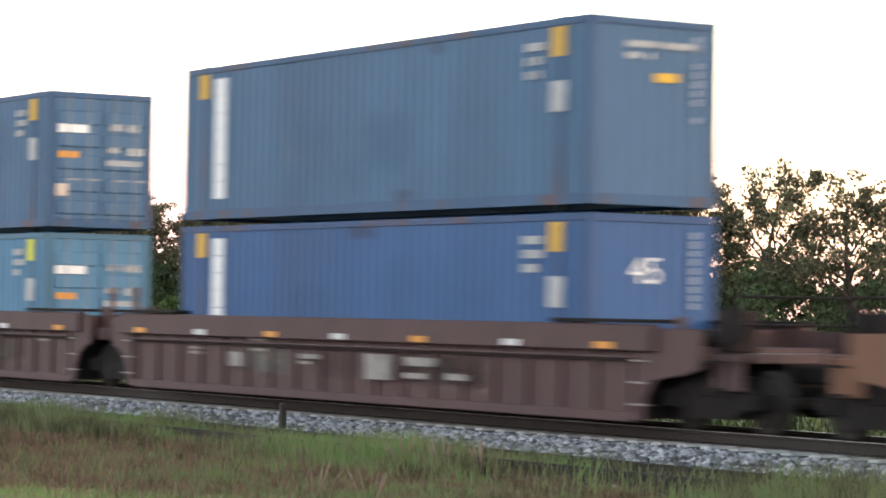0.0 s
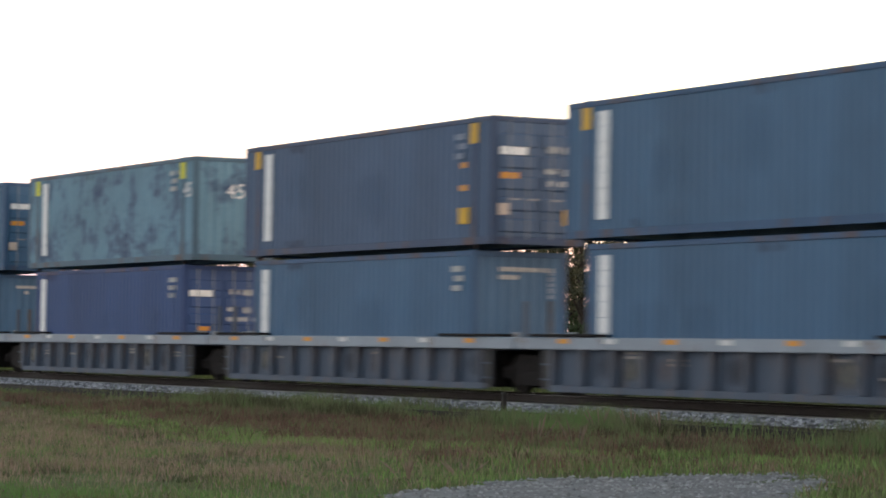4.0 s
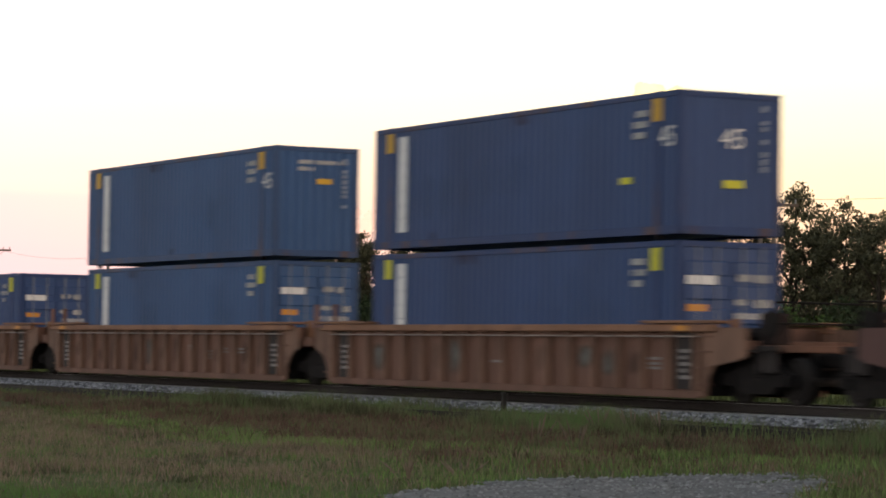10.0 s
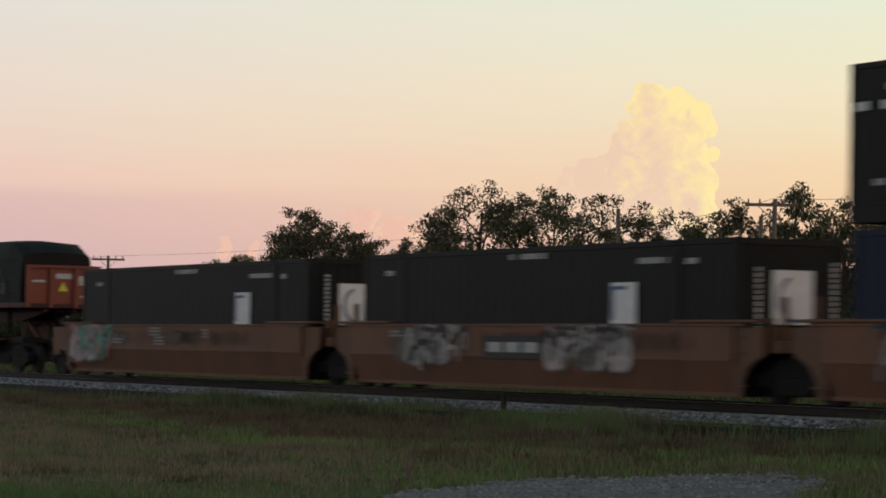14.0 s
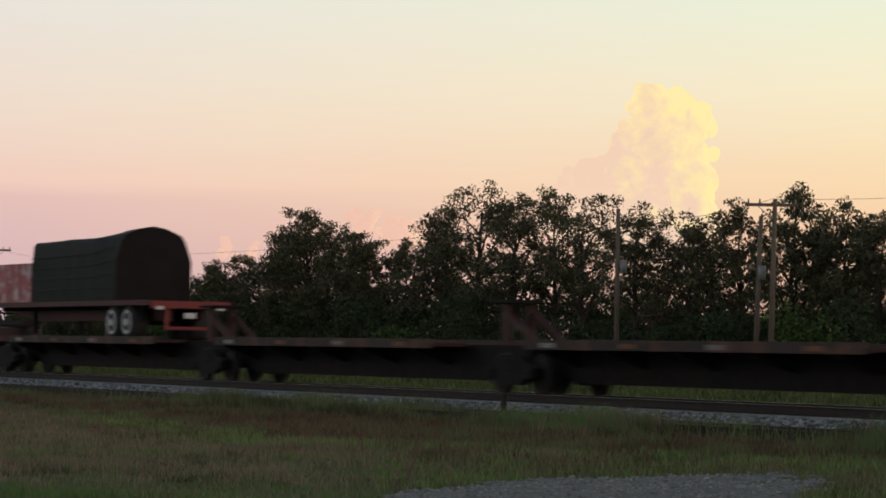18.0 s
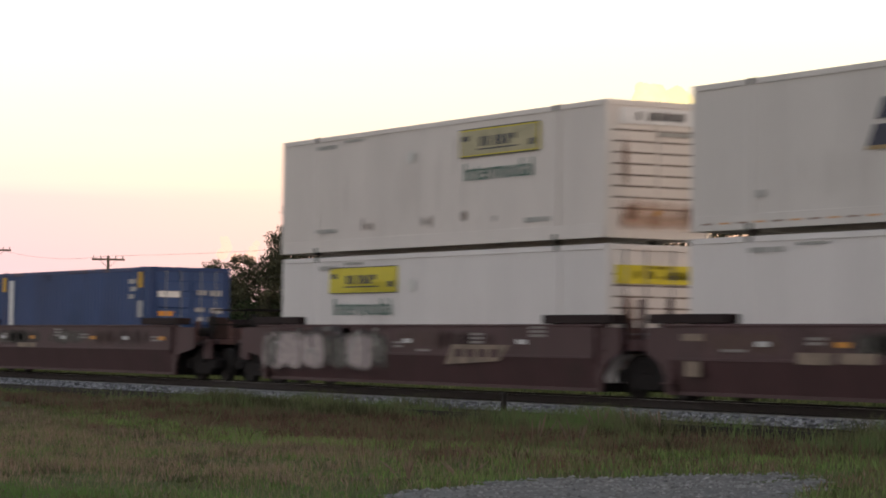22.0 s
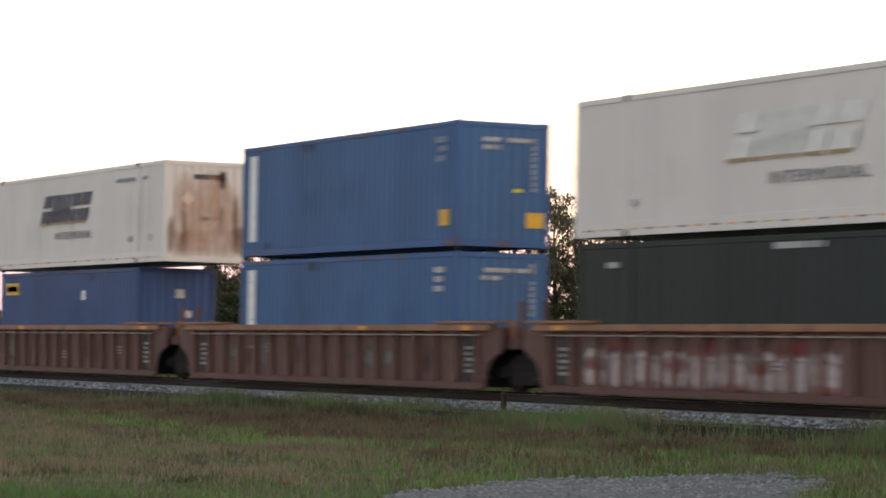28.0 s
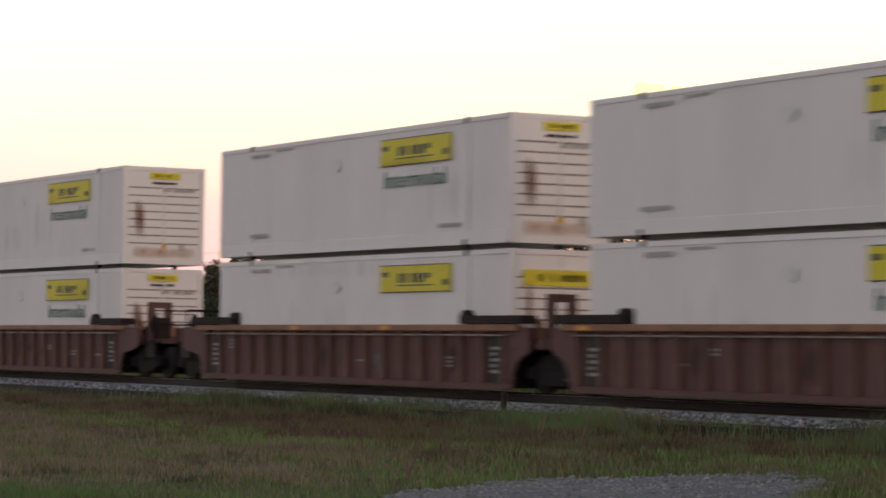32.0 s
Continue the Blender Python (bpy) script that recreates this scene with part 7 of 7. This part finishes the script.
# dark maroon smooth cars
for a, b, ae, be, ft, bt in ((-467.0, -487.1, 1, 0, 1, 1), (-487.1, -506.9, 0, 0, 0, 1), (-506.9, -526.5, 0, 1, 0, 1), (-530.0, -550.4, 1, 0, 1, 1), (-550.4, -570.0, 0, 0, 0, 1), (-570.0, -589.8, 0, 1, 0, 1)):
    c = well_car(a, b, "smooth", "dark maroon smooth-sided well car unit" + (", empty" if a == -467.0 else ""), "well cars", ae, be, bt, ft, seed=int(-a))
    if a == -506.9:
        spray_tag(c, -7.9, -1.4, 0.32, 1.45, -1.50, (4, 4), 9, 7)
    if a == -570.0:
        spray_tag(c, -5.2, -1.2, 0.35, 1.45, -1.50, (4, 4, 0), 10, 26)
    if a == -506.9:
        # slanted pale block stands for the railroad's mark
        part("slanted_mark", Build().prism_y([(1.75, 0.62), (4.3, 0.72), (4.75, 1.08), (2.1, 1.08)], -1.503, -1.48), M_MARKTAN, c)
        for i in range(4):
            part("letter_bar", Build().box(2.25 + i * 0.55, 2.62 + i * 0.55, -1.507, -1.49, 0.80, 0.98), P_DKMAROON, c)
    if a == -487.1:
        for x0, x1, z0, z1 in ((-4.04, -2.9, 0.78, 1.0), (-2.7, -1.6, 0.80, 1.0), (-7.85, -7.3, 0.5, 0.8), (-8.0, -7.2, 1.2, 1.34)):
            part("stencil_panel", Build().box(x0, x1, -1.503, -1.48, z0, z1), M_MARKTAN, c)
    if a == -530.0:
        part("stencil_panel", Build().box(-4.1, -2.4, -1.503, -1.48, 0.84, 0.98), M_MARKTAN, c)
    if a == -550.4:
        spray_tag(c, -3.2, 1.4, 0.7, 1.2, -1.50, (4, 0), 11, 14)
stack("white container with navy slanted carrier mark and rusty front", "white container with yellow plate", (53, -488.88, W2, "front", "slant"), (53, -488.88, W1, "doors", "plate"))
stack("worn white container with faded yellow plate", "white container with yellow plate", (53, -508.32, W3, "doors", "plate_faded"), (53, -508.22, W1, "doors", "plate_left_rods"))
stack("", "single blue container with doors in a maroon well", None, (45, -533.6, B4, "doors", "blueyq"))
stack("", "single blue container with doors in a maroon well", None, (45, -553.3, B2, "doors", "blueyq"))
stack("", "single blue container with doors in a maroon well", None, (45, -572.6, B4, "doors", "bluey"))
# rust-brown ribbed cars
rib_cars = {}
for a, b, ae, be, ft, bt in ((-593.2, -613.2, 1, 1, 1, 1), (-616.8, -636.9, 1, 0, 1, 1), (-636.9, -656.4, 0, 0, 0, 1), (-656.4, -676.2, 0, 1, 0, 1), (-679.7, -699.2, 1, 0, 1, 1), (-699.2, -719.0, 0, 0, 0, 1), (-719.0, -738.9, 0, 1, 0, 1), (-742.5, -762.0, 1, 0, 1, 1)):
    rib_cars[a] = well_car(a, b, "ribbed", "rust-brown ribbed well car unit", "well cars", ae, be, bt, ft, seed=int(-a))
for i in range(1, 10):
    x = -8.15 + 1.01875 * (i + 0.5)
    for k, (z0, z1, m_) in enumerate(((0.16, 1.12, SPRAY_PALE), (0.16, 0.92, SPRAY_PALE), (0.80, 1.36, SPRAY_RED), (0.16, 0.45, SPRAY_RED), (0.5, 0.9, SPRAY_RED))):
        if k < 2 or (i * 2 + k) % 3 == 0:
            y_ = -1.350 - 0.0012 * k
            part("sprayed_patch", Build().sheet([[(x - 0.54, y_, z0), (x + 0.54, y_, z0)], [(x - 0.54, y_, z1), (x + 0.54, y_, z1)]]), m_, rib_cars[-616.8])
# brown frames with a window, over the joints of the last cars
for a in (-679.7, -699.2, -719.0, -742.5):
    c, lx = rib_cars[a], (9.75 if a in (-679.7, -742.5) else 9.6)
    part("brake_stand", Build().box(lx, lx + 0.08, -1.10, -0.88, 1.10, 2.2, 0.01).box(lx, lx + 0.08, -0.58, -0.35, 1.10, 2.2, 0.01).box(lx, lx + 0.08, -0.88, -0.58, 2.02, 2.2, 0.01).box(lx, lx + 0.08, -0.88, -0.58, 1.66, 1.74, 0.01), P_BROWN, c)
stack("navy container with a white panel", "navy container with a white panel", (53, -594.48, K2, "front", "darkp"), (53, -594.28, K2, "front", "darkp"))
stack("white container with faded carrier mark and rusty front", "dark green container with a white panel", (53, -618.38, W2, "front", "slant_faded"), (53, -618.18, K3, "front", "darkp"))
stack("bright blue container with orange label", "bright blue container in a brown well", (40, -640.0, B8, "front", "blueoe"), (40, -640.0, B8, "front", "blue"))
stack("white container with navy slanted carrier mark and rusty front", "navy blue container with small yellow plate", (53, -657.58, W2, "front", "slant"), (40, -659.6, B4, "front", "bluegz"))
stack("worn white container with faded yellow plate", "white container with faded yellow plate", (53, -681.08, W3, "doors", "plate_faded"), (53, -680.98, W1, "doors", "plate_white_faded"))
stack("white container with yellow plate and grease-stained doors", "white container with yellow plate", (53, -701.12, W1, "doors", "plate"), (53, -701.02, W1, "doors", "plate"))
stack("white container with yellow plate and grease-stained doors", "white container with grime band and wide yellow end plate", (53, -720.68, W1, "doors", "plate"), (53, -720.58, W1, "doors", "plate_plain"))
stack("white container with yellow plate", "white container with yellow plate", (53, -744.08, W1, "doors", "plate"), (53, -744.08, W1, "doors", "plate"))

# ---- red car on the road ----
M_CARRED = material("metallic_red_car_paint", (0.21, 0.020, 0.024), 0.35, 0.0, 0.05, 1, 20, bump=0, spec=0.2)
M_CARRED.node_tree.nodes["Principled BSDF"].inputs["Coat Weight"].default_value = 0.25
M_CARRED.node_tree.nodes["Principled BSDF"].inputs["Coat Roughness"].default_value = 0.06
M_GLASS = material("dark_tinted_glass", (0.012, 0.013, 0.015), 0.06, 0.0, 0.05, 2, 20, bump=0, spec=0.6)
M_TAIL = material("red_tail_lamp", (0.45, 0.02, 0.02), 0.2, 0, 0.1, 3, 30, bump=0)
M_CLEAR = material("clear_tail_lamp", (0.75, 0.72, 0.72), 0.2, 0, 0.1, 3, 30, bump=0)
M_PLASTIC = material("black_plastic", (0.02, 0.02, 0.02), 0.6)
# height, rear end, front end, half width, corner radius of the car's outline
VAN_LEVELS = [(0.24, 0.16, 4.45, 0.80, 0.25), (0.34, 0.05, 4.62, 0.86, 0.30), (0.50, 0.00, 4.70, 0.885, 0.30), (0.66, 0.00, 4.70, 0.90, 0.30), (0.70, 0.04, 4.68, 0.90, 0.28), (0.86, 0.05, 4.60, 0.905, 0.26), (0.96, 0.07, 4.30, 0.90, 0.24), (1.03, 0.10, 3.75, 0.89, 0.24), (1.10, 0.13, 3.30, 0.875, 0.24), (1.25, 0.20, 3.02, 0.84, 0.24), (1.42, 0.29, 2.70, 0.785, 0.24), (1.55, 0.37, 2.42, 0.735, 0.24), (1.60, 0.36, 2.26, 0.70, 0.25), (1.65, 0.40, 2.08, 0.63, 0.28), (1.685, 0.60, 1.85, 0.48, 0.28), (1.70, 0.95, 1.60, 0.28, 0.22)]


def van_at(z):
    zs = [q[0] for q in VAN_LEVELS]
    return [float(np.interp(z, zs, [q[k] for q in VAN_LEVELS])) for k in (1, 2, 3, 4)]


def van_rear(z, y, lift=0.0):
    """A point of the tail at a height and a place across."""
    xr, xf, hw, r = van_at(z)
    d = max(0.0, abs(y) - (hw - r))
    return (-(xr + r - math.sqrt(max(0, r * r - d * d))) + lift, y, z)


def van_side(z, x, q, lift=0.0):
    xr, xf, hw, r = van_at(z)
    d = max(0.0, (xr + r) - x)
    return (-x, q * (hw - r + math.sqrt(max(0, r * r - d * d)) + lift), z)


def minivan():
    """Nose towards -x; its origin is at the middle of the rear bumper, on the road."""
    t = thing("minivan", "metallic red minivan with dark rear window on the road", "car", at=(0, -22.2, -0.79))
    rows = []
    for z, xr, xf, hw, r in VAN_LEVELS:
        rf = min(0.55, hw * 0.8)
        ring = []
        for cx, cy, rad, a0 in ((xr + r, -(hw - r), r, 180), (xr + r, hw - r, r, 90), (xf - rf, hw - rf, rf, 0), (xf - rf, -(hw - rf), rf, -90)):
            for k in range(7):
                a = math.radians((a0 + 90 - 15 * k) if a0 in (180,) else (a0 + 90 - 15 * k))
                ring.append((-(cx + rad * math.cos(a)), cy + rad * math.sin(a), z))
        rows.append(ring + [ring[0]])
    b = Build().sheet(rows)
    n = len(rows[0]) - 1
    for row, flip in ((rows[0], True), (rows[-1], False)):
        k = len(b.v)
        b.v += row[:-1]
        idx = list(range(k, k + n))
        b.f.append(tuple(idx[::-1] if flip else idx))
    part("body", b, M_CARRED, t, smooth=True)
    lev = [1.13 + 0.425 * k / 6 for k in range(7)]
    part("rear_window", Build().sheet([[van_rear(z, y * (van_at(z)[2] - 0.045), 0.012) for y in np.linspace(-1, 1, 17)] for z in lev]), M_GLASS, t, smooth=True)
    part("spoiler", Build().box(-0.62, -0.30, -0.62, 0.62, 1.585, 1.64, 0.02), M_CARRED, t, smooth=True)
    for q in (-1, 1):
        for a0, a1, t0, t1 in ((0.62, 1.30, 0.80, 1.30), (1.38, 2.28, 1.38, 2.10), (2.36, 3.02, 2.18, 2.40)):
            w = Build().sheet([[van_side(z, (a0 + (t0 - a0) * f) + ((a1 + (t1 - a1) * f) - (a0 + (t0 - a0) * f)) * k / 5, q, 0.006) for k in range(6)] for z, f in ((1.09 + 0.45 * m / 5, m / 5) for m in range(6))])
            part("side_window", w, M_GLASS, t, smooth=True)
        part("mirror", Build().box(-3.10, -2.92, *sorted((q * 0.88, q * 1.10)), 1.02, 1.18, 0.04), M_CARRED, t)

        def wrap(z):
            xr, xf, hw, r = van_at(z)
            pts = [van_side(z, x, q, 0.008) for x in np.linspace(0.52, xr + r * 0.30, 7)]
            return pts + [van_rear(z, q * y, 0.010) for y in np.linspace(hw - r * 0.25, hw - 0.36, 7)]
        part("tail_light", Build().sheet([wrap(z) for z in np.linspace(0.935, 1.07, 4)]), M_TAIL, t, smooth=True)
        part("reverse_light", Build().sheet([wrap(z) for z in np.linspace(0.84, 0.935, 5)]), M_CLEAR, t, smooth=True)
        part("roof_rail", Build().tube((-0.8, q * 0.55, 1.70), (-2.0, q * 0.55, 1.70), 0.018, 0.018, 6), M_PLASTIC, t)
        part("wheel_arch", Build().lathe_y([(0.40, q * 0.80), (0.40, q * 0.909), (0.30, q * 0.909)], -0.98, 0.335, 20), M_PLASTIC, t)
        part("wheel_arch", Build().lathe_y([(0.40, q * 0.80), (0.40, q * 0.909), (0.30, q * 0.909)], -3.75, 0.335, 20), M_PLASTIC, t)
        for x in (-0.98, -3.75):
            wh = part("wheel", Build().lathe_y([(0.20, q * 0.72), (0.32, q * 0.73), (0.335, q * 0.78), (0.335, q * 0.90), (0.30, q * 0.925), (0.2, q * 0.915)], 0, 0, 20), M_TYRE, t, (x, 0, 0.335), smooth=True)
            part("rim", Build().lathe_y([(0.21, q * 0.915), (0.19, q * 0.93), (0.06, q * 0.915), (0.05, q * 0.935)], 0, 0, 14), M_HUB, wh)
            VAN_WHEELS.append((wh, x))
    part("rear_wiper", Build().box(-0.16, -0.11, -0.05, 0.35, 1.15, 1.175), M_PLASTIC, t)
    part("bumper", Build().box(-0.2, 0.03, -0.70, 0.70, 0.36, 0.66, 0.05), M_CARRED, t, smooth=True)
    part("chrome_strip", Build().box(-0.06, -0.025, -0.48, 0.48, 0.985, 1.01, 0.006), M_CLEAR, t, label="bright trim strip over the number plate")
    part("number_plate", Build().box(-0.06, -0.03, -0.20, 0.20, 0.74, 0.92), M_WHITE, t)
    for i in range(5):
        part("plate_bar", Build().box(-0.03, -0.026, -0.16 + i * 0.068, -0.115 + i * 0.068, 0.78, 0.88), M_FADETEXT, t)
    part("badge", Build().box(-0.10, -0.085, -0.1, 0.1, 1.06, 1.10), M_CLEAR, t)
    return t


VAN_WHEELS = []
van = minivan()


def motions():
    """The train runs at a steady speed; wheels turn while near; the car drives past."""
    for ob, s, z in MOVERS:
        walk(ob, [(t, pose(s + SPEED * t, 0, z)) for t in (0.0, 16.0, SECONDS)])
    step = 1 / FPS
    turn = SPEED * step / 0.447
    for ob, dx, s in SPINNERS:
        t0, t1 = (-94 - s) / SPEED, (-36 - s) / SPEED
        k0, k1 = max(0, int(t0 * FPS)), min(int(SECONDS * FPS), int(t1 * FPS))
        if k1 <= k0:
            continue
        at = lambda k: Matrix.Translation((dx, 0, 0.447)) @ Matrix.Rotation(turn * (k - k0), 4, "Y")
        rows = [(k * step, at(k)) for k in range(k0, k1 + 1)]
        if k0 > 0:
            rows.insert(0, (0.0, at(k0)))
        if k1 < int(SECONDS * FPS):
            rows.append((SECONDS, at(k1)))
        walk(ob, rows)
    rear = lambda t: -17.9 - 26.5 * (t - 4.5)
    walk(van, [(t, pose(rear(t), -22.2, -0.79)) for t in (0.0, 16.0, SECONDS)])
    spin = -26.5 * step / 0.335 * 0.5
    for ob, x in VAN_WHEELS:
        rows = [(0.0, pose(x, 0, 0.335))] + [(k * step, Matrix.Translation((x, 0, 0.335)) @ Matrix.Rotation(spin * (k - 111), 4, "Y")) for k in range(111, 180)] + [(SECONDS, Matrix.Translation((x, 0, 0.335)) @ Matrix.Rotation(spin * 68, 4, "Y"))]
        walk(ob, rows)


motions()
